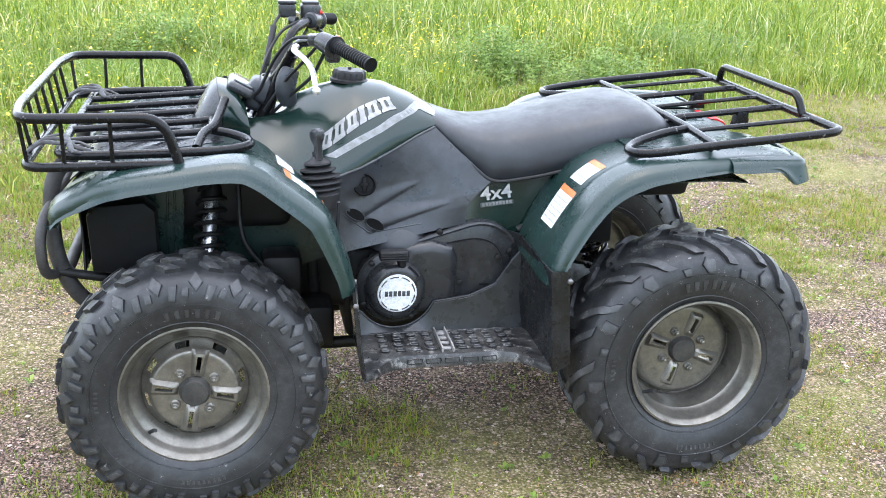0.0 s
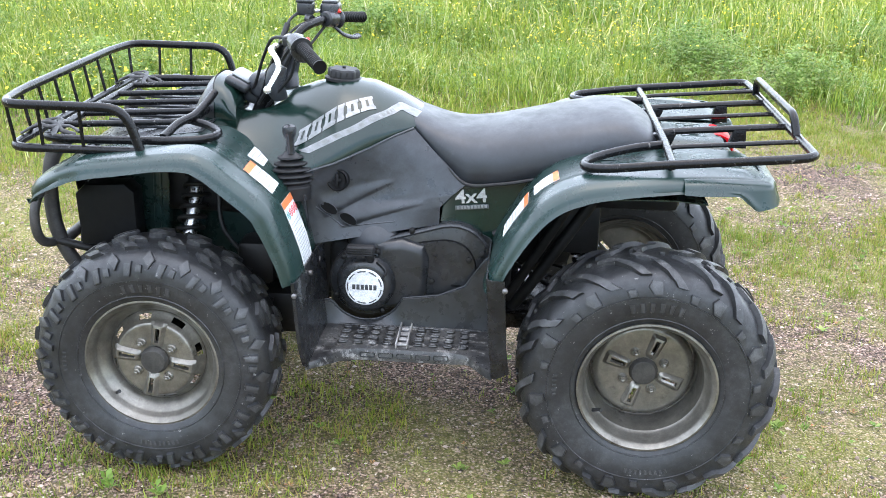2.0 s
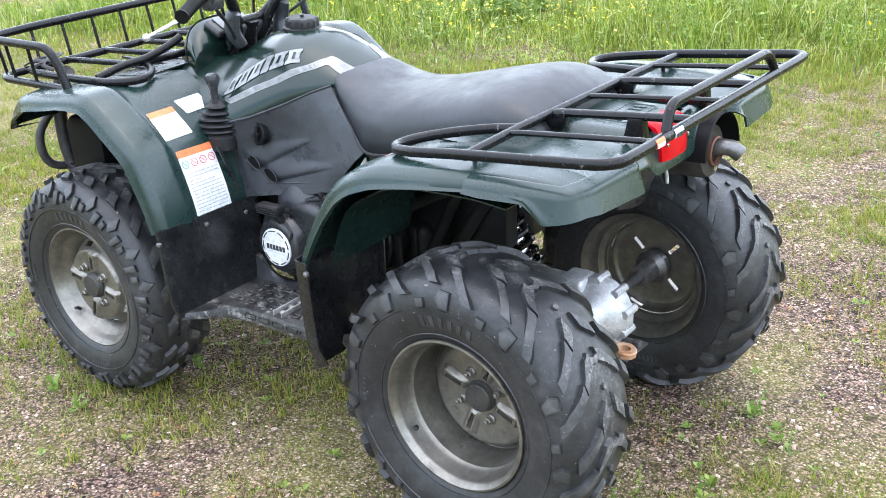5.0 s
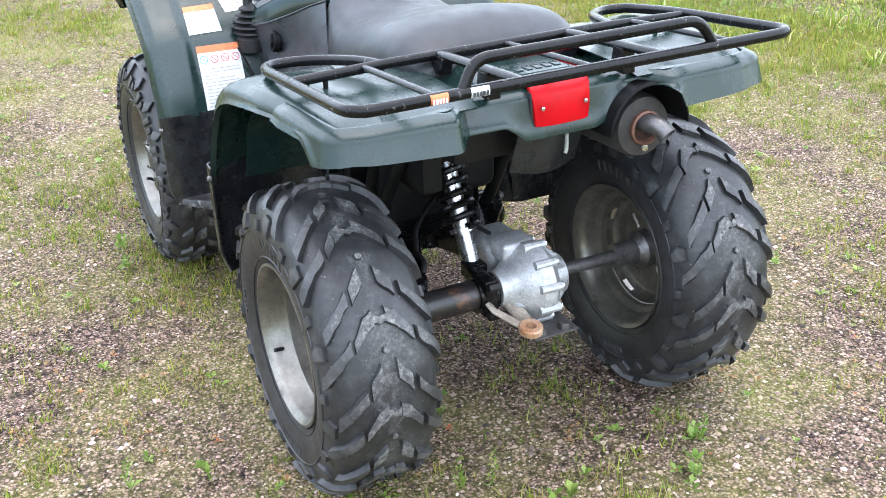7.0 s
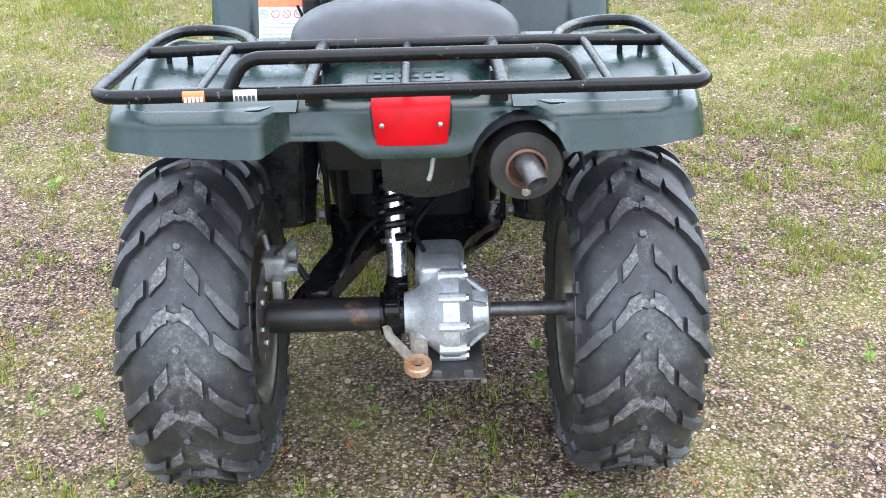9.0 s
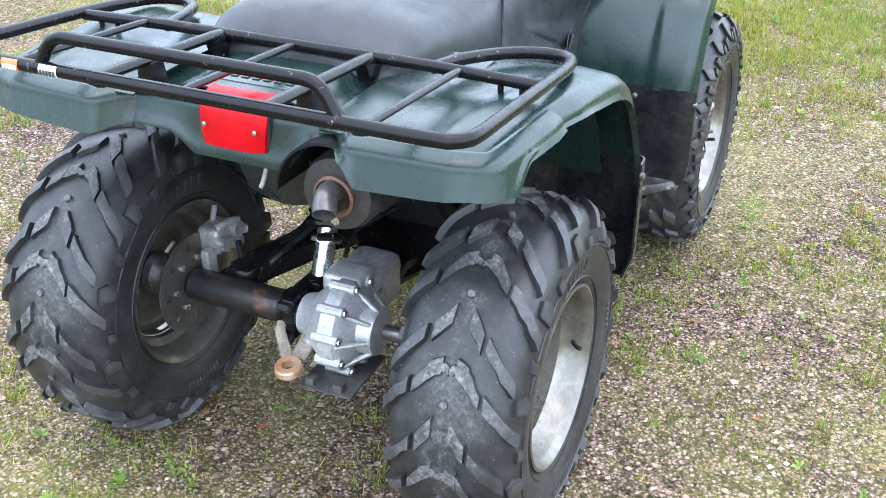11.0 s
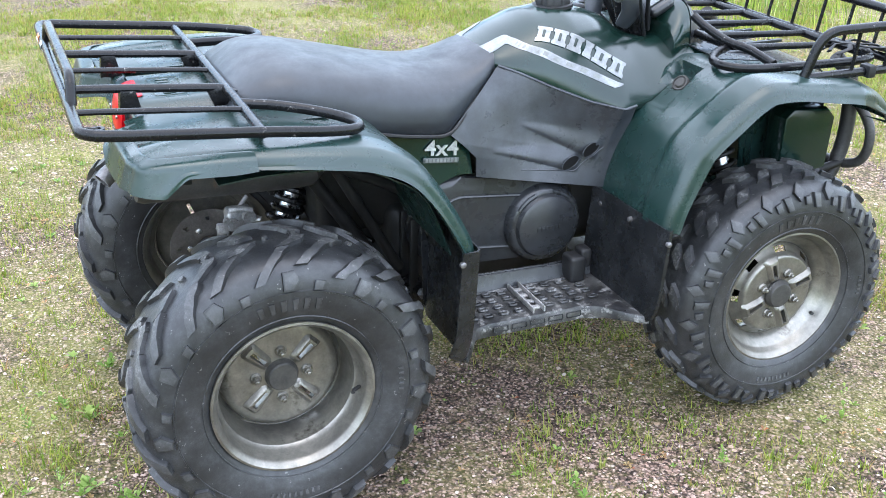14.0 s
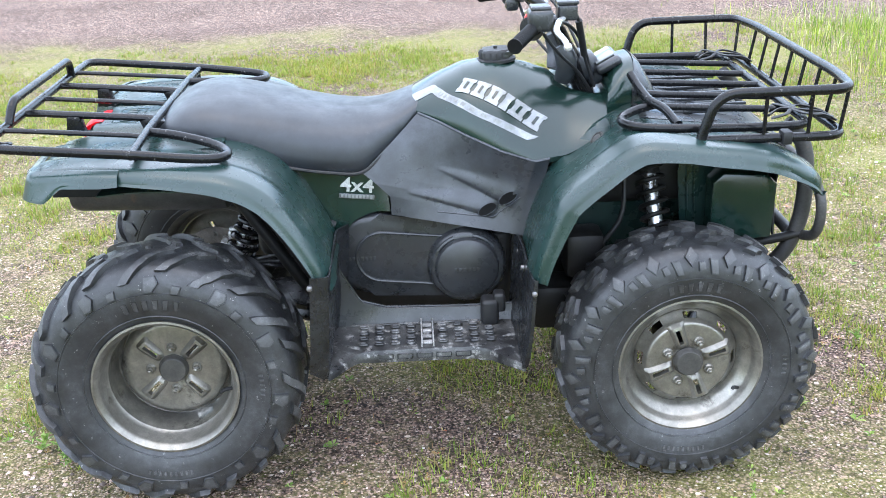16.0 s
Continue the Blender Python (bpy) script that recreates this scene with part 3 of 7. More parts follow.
        for base, cnt, hgt in ((1.25, 6, 1.0), (-1.75, 9, 0.45), (3.0, 5, 0.4)):
            for k in range(cnt):
                t = base + k * (0.105 if hgt == 1.0 else 0.055)
                lug(bm, sec, ((sg * s0, t, t + (0.08 if hgt == 1.0 else 0.038)), (sg * lerp(s0, s1, hgt), t + (0.012 if hgt == 1.0 and k % 2 else 0.0), t + (0.074 if hgt == 1.0 else 0.034))), 0.0016, 2, 0.2)
    return bm


def holed_disc(prof, slots, seg=168):
    """A dished disc (radius, depth) with slots cut through; slots: (r0, r1, angle, half_angle)."""
    bm = bmesh.new()
    P = catmull([(r, d, 0) for r, d in prof], 48)
    rows = [[(v.x * math.cos(t), v.y, v.x * math.sin(t)) for t in (2 * math.pi * k / seg for k in range(seg))] for v in P]
    grid(bm, rows, closed=True)
    dead = []
    for f in bm.faces:
        c = f.calc_center_median()
        r, t = math.hypot(c.x, c.z), math.atan2(c.z, c.x)
        for r0, r1, a, ha in slots:
            da = (t - a + math.pi) % (2 * math.pi) - math.pi
            w = ha if r1 - r0 < 0.02 else ha * 0.062 / r
            if r0 < r < r1 and abs(da) < w:
                dead.append(f)
                break
    bmesh.ops.delete(bm, geom=dead, context="FACES")
    return thick(bm, 0.003)


def build_wheel(x, side, rear):
    """A wheel whose outer face looks along y * side."""
    W, R, yc = (0.114, 0.312, 0.399) if rear else (0.106, 0.302, 0.415)
    sec = Section(W, R, 0.166)
    wheel = group("wheel", atv, "silver steel wheel with a worn knobbly black tyre", pose(x, side * yc, HUB_Z + (0.006 if rear else -0.002)))

    def put(name, bm, material, label="", sharp=35):
        if side < 0:
            for v in bm.verts:
                v.co.y = -v.co.y
        return part(name, bm, material, wheel, label, sharp)
    tyre = put("tyre", tyre_mesh(sec, rear), M_TYRE_R if rear else M_TYRE_F, "worn black knobbly tyre with chalky tread", 40)
    tyre.data.materials.append(M_LUG_R if rear else M_LUG_F)
    lip = 0.102 if rear else 0.088
    # barrel, both lips
    bm = bmesh.new()
    if rear:
        prof = [(0.1665, lip - 0.012), (0.171, lip - 0.006), (0.171, lip), (0.166, lip + 0.001), (0.158, lip - 0.008), (0.154, lip - 0.016), (0.152, lip - 0.045), (0.144, lip - 0.055), (0.141, lip - 0.104), (0.138, lip - 0.128), (0.130, lip - 0.135)]
    else:
        prof = [(0.1665, lip - 0.012), (0.171, lip - 0.006), (0.171, lip), (0.166, lip + 0.001), (0.159, lip - 0.008), (0.154, lip - 0.014), (0.151, lip - 0.026), (0.147, lip - 0.030), (0.134, lip - 0.044), (0.126, lip - 0.052), (0.123, lip - 0.060)]
    rows = [[(r * math.cos(t), d, r * math.sin(t)) for t in (2 * math.pi * k / 72 for k in range(72))] for r, d in prof]
    grid(bm, rows, closed=True)
    d_in = prof[-1][1]
    r_in = prof[-1][0]
    prof2 = [(r_in, d_in), (r_in + 0.002, d_in - 0.012), (0.146, d_in - 0.022), (0.150, -lip + 0.030), (0.153, -lip + 0.020), (0.160, -lip + 0.008), (0.171, -lip), (0.171, -lip + 0.008)]
    grid(bm, [[(r * math.cos(t), d, r * math.sin(t)) for t in (2 * math.pi * k / 72 for k in range(72))] for r, d in prof2], closed=True)
    put("rim", thick(bm, 0.002), M_RIM)
    spin = {(True, -1): 1.22, (True, 1): 0.80, (False, -1): 1.40, (False, 1): 1.22}[(rear, side)]
    slots = [(0.050, 0.091, spin + k * math.pi / 2, 0.120) for k in range(4)]
    if rear:
        base = lip - 0.112
        dprof = [(0.1295, base - 0.022), (0.1285, base - 0.012), (0.1255, base - 0.002), (0.118, base + 0.005), (0.106, base + 0.009), (0.06, base + 0.009), (0.036, base + 0.009), (0.005, base + 0.009)]
        cap = base + 0.026
        slots += [(0.1262, 0.1290, spin + 0.4 + k * math.pi / 2, 0.16) for k in range(4)]
    else:
        base = lip - 0.045
        dprof = [(0.1235, base - 0.014), (0.1205, base - 0.010), (0.114, base - 0.004), (0.107, base + 0.004), (0.101, base + 0.014), (0.093, base + 0.019), (0.06, base + 0.018), (0.036, base + 0.016), (0.005, base + 0.016)]
        cap = base + 0.034
        slots += [(0.1060, 0.1170, spin + 0.39 + k * math.pi / 4, 0.15) for k in range(8)]
    put("wheel_disc", holed_disc(dprof, slots), M_RIM)
    flat = interp(0.06, sorted((r, d) for r, d in dprof))
    # pressed ribs round the four slots
    for k in range(4):
        a = spin + k * math.pi / 2
        bm = bmesh.new()
        rows = []
        for r, w, h, cut in ((0.037, 0.0060, 0.0, 0), (0.044, 0.0080, 0.0070, 0), (0.0500, 0.0088, 0.0085, 0), (0.0515, 0.0090, 0.0088, 1), (0.070, 0.0105, 0.0105, 1), (0.0885, 0.0122, 0.0115, 1), (0.0900, 0.0123, 0.0115, 0), (0.097, 0.0126, 0.0100, 0), (0.104, 0.0120, 0.0, 0)):
            low = -0.003 if cut else h
            rows.append([(math.cos(a) * r - math.sin(a) * u, flat + v, math.sin(a) * r + math.cos(a) * u) for u, v in ((-w - 0.0085, -0.0015), (-w - 0.0015, h * 0.72), (-w + 0.002, h), (-0.0052, h), (-0.0048, low), (0, low), (0.0048, low), (0.0052, h), (w - 0.002, h), (w + 0.0015, h * 0.72), (w + 0.0085, -0.0015))])
        V = grid(bm, rows)
        mid = []
        for f in bm.faces:
            across = [abs(-math.sin(a) * v.co.x + math.cos(a) * v.co.z) for v in f.verts]
            along = [math.cos(a) * v.co.x + math.sin(a) * v.co.z for v in f.verts]
            if max(across) < 0.0050 and min(along) > 0.0510 and max(along) < 0.0890:
                mid.append(f)
        bmesh.ops.delete(bm, geom=mid, context="FACES")
        put("slot_rib", bm, M_RIM)
    for k in range(4):
        a = spin + math.pi / 4 + k * math.pi / 2
        bm = bmesh.new()
        m = Matrix.Translation((0.055 * math.cos(a), flat, 0.055 * math.sin(a))) @ ALONG_Y
        revolve(bm, [(0.0125, -0.002), (0.0125, 0.003), (0.010, 0.006)], m, 20)
        revolve(bm, [(0.0088, 0.004), (0.0088, 0.014), (0.0070, 0.016)], m, 6)
        revolve(bm, [(0.0045, 0.012), (0.0045, 0.021), (0.003, 0.022)], m, 12)
        put("lug_nut", bm, M_RIM)
    bm = bmesh.new()
    revolve(bm, [(0.036, flat - 0.002), (0.036, flat + 0.004), (0.033, flat + 0.008), (0.032, cap - 0.003), (0.029, cap), (0.008, cap + 0.001), (0.0, cap + 0.001)], ALONG_Y, 32)
    put("hub_cap", bm, M_HUB, "dull grey round hub cap")
    bm = bmesh.new()
    va = spin + 2.5
    tube(bm, [(0.148 * math.cos(va), lip - 0.03, 0.148 * math.sin(va)), (0.132 * math.cos(va), lip - 0.018, 0.132 * math.sin(va)), (0.126 * math.cos(va), lip - 0.008, 0.126 * math.sin(va))], 0.0045, sides=8)
    put("valve", bm, M_RUBBER)
    # back of the hub
    bm = bmesh.new()
    revolve(bm, [(0.0, flat - 0.012), (0.045, flat - 0.012), (0.045, flat - 0.03), (0.03, flat - 0.045), (0.028, flat - 0.10)], ALONG_Y, 24)
    put("hub", bm, M_PIPE if rear else M_DARK)


for ax, rear in ((AXLE_F, False), (AXLE_R, True)):
    for side in (-1, 1):
        build_wheel(ax, side, rear)


# ---- fenders and body panels ----
def fender_sheet(profile, y_out, y_in, step=0.007, stations=84, across=30, dent=None):
    """A swept fender: a side profile carried across from y_in to y_out, with a rounded shoulder and a
    hanging lip. profile: (x, z, y_out factor, lip depth)."""
    P = catmull([(a, b, 0) for a, b, *_ in profile], stations)
    keys = [(i / (len(profile) - 1)) for i in range(len(profile))]
    rows = []
    for i, p in enumerate(P):
        f = i / (stations - 1)
        q0, q1 = P[max(0, i - 1)], P[min(stations - 1, i + 1)]
        t = (q1 - q0).normalized()
        n = Vector((-t.y, t.x, 0))
        if n.y < 0 and abs(n.y) > 0.3:
            n = -n
        lip = float(np.interp(f, keys, [q[3] for q in profile]))
        hang = n.lerp(Vector((0, 1, 0)), min(1, max(0, (-0.80 - p.x) / 0.06)) * 0.9).normalized()
        yo = y_out * float(np.interp(f, keys, [q[2] for q in profile]))
        yi = y_in(f) if callable(y_in) else y_in
        row = []
        r = 0.022
        for k in range(across):
            g = k / (across - 1)
            y = lerp(yi, yo - math.copysign(r, y_out), g)
            w = (abs(yo) - abs(y)) / 0.103   # 1 at the crease, 0 at the shoulder
            band = 0.006 - 0.010 * (1 - min(1, w)) ** 2
            inner = 0.006 - step - 0.003 * min(1, max(0, w - 1.3))
            q = min(1, max(0, (w - 0.86) / 0.26))
            crown = lerp(band, inner, q * q * (3 - 2 * q))
            if dent:
                crown -= dent(p.x, abs(y))
            row.append((p.x + n.x * crown, y, p.y + n.y * crown))
        for k in range(1, 6):
            a = math.pi / 2 * k / 5
            row.append((p.x + n.x * (-0.004 - r * (1 - math.cos(a))), yo - math.copysign(r * (1 - math.sin(a)), y_out), p.y + n.y * (-0.004 - r * (1 - math.cos(a)))))
        for k in range(1, 4):
            d = -0.004 - r - (lip - r) * k / 3
            row.append((p.x + hang.x * d, yo + math.copysign(0.006 * k / 3, y_out), p.y + hang.y * d))
        d = -0.004 - lip
        row.append((p.x + hang.x * (d - 0.002), yo - math.copysign(0.006, y_out), p.y + hang.y * (d - 0.002)))
        rows.append(row)
    if profile[0][0] < 0:   # blunt nose
        low = rows[0][-1][2] + 0.010
        rows.insert(0, [(x - 0.003, y * 0.995, max(low, z - 0.016)) for x, y, z in rows[0]])
        rows.insert(0, [(x + 0.006, y * 0.99, min(z, low)) for x, y, z in rows[0]])
    bm = bmesh.new()
    grid(bm, rows)
    return thick(bm, 0.003)


FRONT_PROFILE = [(-0.908, 0.734, 0.89, 0.030), (-0.876, 0.764, 0.94, 0.034), (-0.775, 0.816, 0.99, 0.036), (-0.63, 0.838, 1.0, 0.034), (-0.505, 0.851, 1.0, 0.030),
                 (-0.448, 0.834, 1.0, 0.034), (-0.388, 0.792, 1.0, 0.036), (-0.322, 0.740, 1.0, 0.038), (-0.296, 0.703, 1.0, 0.040), (-0.258, 0.605, 1.0, 0.034), (-0.243, 0.544, 1.0, 0.028)]
REAR_PROFILE = [(0.208, 0.545, 1.0, 0.024), (0.230, 0.612, 1.0, 0.028), (0.284, 0.708, 1.0, 0.030), (0.342, 0.778, 1.0, 0.034), (0.42, 0.818, 1.0, 0.036),
                (0.52, 0.832, 0.985, 0.032), (0.62, 0.837, 0.965, 0.028), (0.72, 0.839, 0.926, 0.026), (0.80, 0.837, 0.902, 0.026), (0.846, 0.829, 0.880, 0.026)]


def front_inner(f):
    return interp(f, [(0, 0.24), (0.40, 0.22), (0.52, 0.17), (0.66, 0.18), (0.74, 0.222), (1.0, 0.222)])


def rear_inner(f):
    return interp(f, [(0, 0.20), (0.3, 0.17), (1.0, 0.17)])


def pocket_dent(x, y):
    """A moulded recess beside the tank, deepest at its front end."""
    f = (x + 0.462) / 0.118
    half = lerp(0.046, 0.040, f)
    c = abs(y - lerp(0.232, 0.262, f)) / half
    edge = max(abs(2 * f - 1), c)
    if edge >= 1:
        return 0.0
    return lerp(0.032, 0.006, f) * min(1, (1 - edge) / 0.16)


FENDERS = {}
for side in (-1, 1):
    ff = part("front_fender", fender_sheet(FRONT_PROFILE, side * 0.508, lambda f, s=side: s * front_inner(f), 0.009, 110, 44, pocket_dent if side > 0 else None), M_GREEN, atv, "dark green plastic front fender, faintly scuffed")
    fr = part("rear_fender", fender_sheet(REAR_PROFILE, side * 0.512, lambda f, s=side: s * rear_inner(f), 0.004), M_GREEN, atv, "dark green plastic rear fender, scratched")
    if side < 0:
        FENDERS.update(front=ff, rear=fr)
    # inner walls of the wheel arches
    bm = bmesh.new()
    prism(bm, [(-0.845, 0.54), (-0.845, 0.735), (-0.74, 0.79), (-0.50, 0.82), (-0.36, 0.75), (-0.29, 0.66), (-0.25, 0.53), (-0.45, 0.46), (-0.80, 0.48)], side * 0.150, side * 0.156)
    part("inner_fender", bm, M_GREEN, atv)
    bm = bmesh.new()
    prism(bm, [(-0.845, 0.56), (-0.845, 0.735), (-0.74, 0.79), (-0.640, 0.805), (-0.628, 0.70), (-0.640, 0.53)], side * 0.232, side * 0.237)
    for x in (-0.672, -0.655):
        tube(bm, [(x, side * 0.239, 0.545), (x + 0.008, side * 0.239, 0.795)], 0.003, sides=6)
    part("arch_panel", bm, M_GREEN, atv, "green plastic panel inside the front wheel arch")
    bm = bmesh.new()
    prism(bm, [(-0.838, 0.555), (-0.845, 0.690), (-0.820, 0.715), (-0.715, 0.722), (-0.690, 0.700), (-0.688, 0.548)], side * 0.262, side * 0.330, 0.008)
    part("splash_box", bm, M_TRIM if side < 0 else M_TANK, atv, "black plastic box inside the front wheel arch" if side < 0 else "dark green plastic box inside the front wheel arch")
    bm = bmesh.new()
    rows = []
    for p in catmull([(0.246, 0.548, 0), (0.304, 0.680, 0), (0.376, 0.735, 0), (0.46, 0.768, 0), (0.62, 0.778, 0), (0.72, 0.772, 0)], 24):
        rows.append([(p.x, side * y, p.y) for y in (0.17, 0.25, 0.33, 0.40, 0.44)])
    grid(bm, rows)
    part("arch_liner", thick(bm, 0.003), M_GREEN, atv)

# rear deck and hanging rear panel, the edge cut round the tail lamp and the muffler
REAR_EDGE = [(-0.50, 0.792), (-0.45, 0.783), (-0.36, 0.776), (-0.245, 0.770), (-0.222, 0.770), (-0.200, 0.776), (-0.110, 0.774), (-0.092, 0.762), (-0.068, 0.742), (0.085, 0.741), (0.108, 0.750),
             (0.128, 0.776), (0.150, 0.796), (0.182, 0.812), (0.215, 0.812), (0.236, 0.797), (0.250, 0.769), (0.36, 0.772), (0.45, 0.779), (0.50, 0.79)]


KNEE = (0.782, 0.822)


def deck_z(x, y):
    ridge = 0.012 * (1 / (1 + math.exp((abs(y) - 0.115) * 160))) - 0.014 * (1 / (1 + math.exp((abs(abs(y) - 0.155) - 0.03) * 160)))
    return 0.832 + ridge * interp(x, [(0.5, 0), (0.62, 1), (0.84, 1), (0.87, 0.3)])


bm = bmesh.new()
rows = []
ys = np.linspace(-0.30, 0.30, 61)
for f in np.linspace(0, 1, 16):
    row = []
    for y in ys:
        x = lerp(0.46, interp(abs(y), [(0.185, 0.802), (0.225, 0.845)]), f)
        row.append((x, y, deck_z(x, y)))
    rows.append(row)
grid(bm, rows)
part("rear_deck", thick(bm, 0.003), M_GREEN, atv, "green plastic deck under the rear rack")
plan = []
for k in range(22):   # along the side, round the corner, across the tail
    x = lerp(0.655, 0.829, k / 21)
    plan.append((x, -interp(x, [(0.655, 0.4868), (0.69, 0.4870), (0.72, 0.4830), (0.80, 0.4720), (0.829, 0.4665)]), 0.0, -1.0, 0.0))
for k in range(1, 13):
    a = math.pi / 2 * k / 13
    plan.append((0.829 + 0.039 * math.sin(a), -0.427 - 0.039 * math.cos(a), math.sin(a), -math.cos(a), k / 13))
SIDE = len(plan)
plan += [(0.0, y, 1.0, 0.0, 1.0) for y in np.linspace(-0.427, 0.427, 131)]
plan += [(x, -y, nx, -ny, w) for x, y, nx, ny, w in plan[SIDE - 1::-1]]
bm = bmesh.new()
rows = []
for x, y, nx, ny, w in plan:
    mid = 0.0
    if x == 0.0:
        x = 0.866 + interp(abs(y), [(0, -0.042), (0.185, -0.042), (0.224, 0.014), (0.235, 0.018), (0.395, 0.012), (0.427, 0.002)])
        mid = interp(abs(y), [(0.20, 1), (0.26, 0)])
    # the lower edge drops at a knee ahead of the corner, and a fold runs down into it
    knee = interp(x, [(0.655, 0), (KNEE[0], 0), (KNEE[1], 1), (0.9, 1)])
    e = lerp(lerp(interp(x, [(0.655, 0.8080), (0.70, 0.8060)]), 0.7730, knee), interp(y, REAR_EDGE), w)
    top = lerp(interp(x, [(0.655, 0.8372), (0.69, 0.8390), (0.72, 0.8395), (0.80, 0.8375), (0.833, 0.8365)]), 0.8360 - 0.003 * mid, w)
    reach = lerp(0.0065, 0.014, max(w, 0.6 * knee))
    row = [(x - nx * i, y - ny * i, top + d) for i, d in ((0.033, -0.0014 - 0.007 * mid), (0.029, -0.0004 - 0.004 * mid), (0.0255, -0.0012), (0.022, -0.0025))]
    for k in range(1, 6):
        q = math.pi / 2 * k / 5
        i, d = 0.022 * (1 - math.sin(q)), -0.0035 - 0.017 * (1 - math.cos(q))
        row.append((x - nx * i, y - ny * i, top + d))
    fold = interp(x, [(KNEE[0] - 0.012, 0.25), (KNEE[1] + 0.012, 1.0)])
    kink = 0.0030 * interp(x, [(KNEE[0] - 0.03, 0), (KNEE[0] - 0.008, 1), (KNEE[1] + 0.005, 1), (KNEE[1] + 0.012, 0)])
    for k in range(1, 9):
        f = k / 8
        out = reach * f + kink * max(0.0, 1 - abs(f - fold) / 0.3)
        row.append((x + nx * out, y + ny * out, lerp(top - 0.0205, e, f)))
    row.append((x + nx * (reach - 0.005), y + ny * (reach - 0.005), e - 0.001))
    rows.append(row)
grid(bm, rows)
part("rear_panel", thick(bm, 0.003), M_GREEN, atv, "green plastic tail panel with cut-outs")
# moulded border on the deck where a maker's mark stands in relief
bm = bmesh.new()
tube(bm, fillet([(0.70, -0.062, 0.844), (0.70, 0.075, 0.844), (0.765, 0.075, 0.844), (0.765, -0.062, 0.844)], 0.008, True), 0.0016, closed=True, sides=6)
for k in range(6):
    box(bm, 0.733, -0.045 + k * 0.0205, 0.8445, 0.026, 0.013, 0.003, 0.001)
part("moulded_mark", bm, M_GREEN, atv)

# front deck between the fenders, dark in the middle
bm = bmesh.new()
rows = []
for x in np.linspace(-0.885, -0.53, 14):
    z = interp(x, [(-0.885, 0.760), (-0.84, 0.800), (-0.70, 0.826), (-0.53, 0.848)])
    rows.append([(x, y, z - 0.004 + 0.008 * math.cos(y * 5)) for y in np.linspace(-0.25, 0.25, 15)])
grid(bm, rows)
part("front_deck", thick(bm, 0.003), M_BLACK, atv, "black plastic deck under the front rack")
bm = bmesh.new()
for k in range(7):
    box(bm, -0.70, -0.18 + k * 0.06, 0.836, 0.24, 0.012, 0.008, 0.002)
part("deck_rib", bm, M_BLACK, atv)

# tank cover
TANK = [(-0.56, 0.866, 0.185, 0.835), (-0.50, 0.872, 0.200, 0.815), (-0.43, 0.886, 0.212, 0.785), (-0.36, 0.908, 0.232, 0.757), (-0.28, 0.938, 0.247, 0.747), (-0.20, 0.955, 0.218, 0.768), (-0.12, 0.943, 0.180, 0.800), (-0.05, 0.914, 0.146, 0.832), (0.00, 0.886, 0.121, 0.850), (0.03, 0.866, 0.09, 0.848)]


def tank_point(x, u):
    """u from -1 (left lower edge) over the crown to 1."""
    zc, yb, zb = (interp(x, [(t[0], t[k]) for t in TANK]) for k in (1, 2, 3))
    a = abs(u)
    p = interp(x, [(-0.36, 1.5), (-0.11, 2.1)])
    q = interp(x, [(-0.36, 0.85), (-0.11, 0.52)])
    fall = 1 - (1 - a ** p) ** q if a < 1 else 1.0
    return Vector((x, yb * u, zc - (zc - zb) * fall))


def tank_frame(x, u, lift=0.0):
    """A point on the tank with its normal, lifted."""
    p = tank_point(x, u)
    dx = tank_point(x + 0.004, u) - tank_point(x - 0.004, u)
    du = tank_point(x, u + 0.02) - tank_point(x, u - 0.02)
    n = dx.cross(du).normalized()
    if n.z < 0:
        n = -n
    return p + n * lift


bm = bmesh.new()
rows = []
us = [math.sin(math.pi / 2 * t) for t in np.linspace(-1, 1, 49)]
xs = [v.x for v in catmull([(-0.56, 0, 0), (0.03, 0, 0)], 44)]
for x in xs:
    row = [tank_point(x, u) for u in us]
    zd = interp(x, [(-0.5, 1), (-0.40, 1), (-0.34, 0)])
    for v in row:   # recess round the steering column
        if zd > 0 and abs(v.y) < 0.085 and x > -0.485:
            v.z -= 0.035 * zd * (0.5 + 0.5 * math.cos(math.pi * v.y / 0.085)) * min(1, (x + 0.485) / 0.03)
    row = [row[0] + Vector((0, 0.004, -0.012))] + row + [row[-1] + Vector((0, -0.004, -0.012))]
    rows.append(row)
grid(bm, rows)
part("tank_cover", thick(bm, 0.003), M_TANK, atv, "glossy dark green tank cover with silver decals")

# filler cap
bm = bmesh.new()
cm = pose(-0.208, 0, 0.944, 0, 3, 0)
revolve(bm, [(0.050, 0.0), (0.050, 0.007), (0.044, 0.009)], cm, 32)
star = []
for k in range(48):
    a = 2 * math.pi * k / 48
    star.append((0.041 + 0.003 * math.cos(a * 8), a))
rows = []
for r_off, z in ((0, 0.008), (0, 0.026), (-0.004, 0.031), (-0.018, 0.032), (-0.041, 0.031)):
    rows.append([cm @ Vector(((r + r_off) * math.cos(a), (r + r_off) * math.sin(a), z)) if r + r_off > 0.004 else cm @ Vector((0.003 * math.cos(a), 0.003 * math.sin(a), z)) for r, a in star])
grid(bm, rows, closed=True)
tube(bm, [cm @ Vector((0, 0, 0.03)), cm @ Vector((0, 0, 0.037))], 0.005, sides=8)
part("filler_cap", bm, M_RUBBER, atv, "black scalloped filler cap")


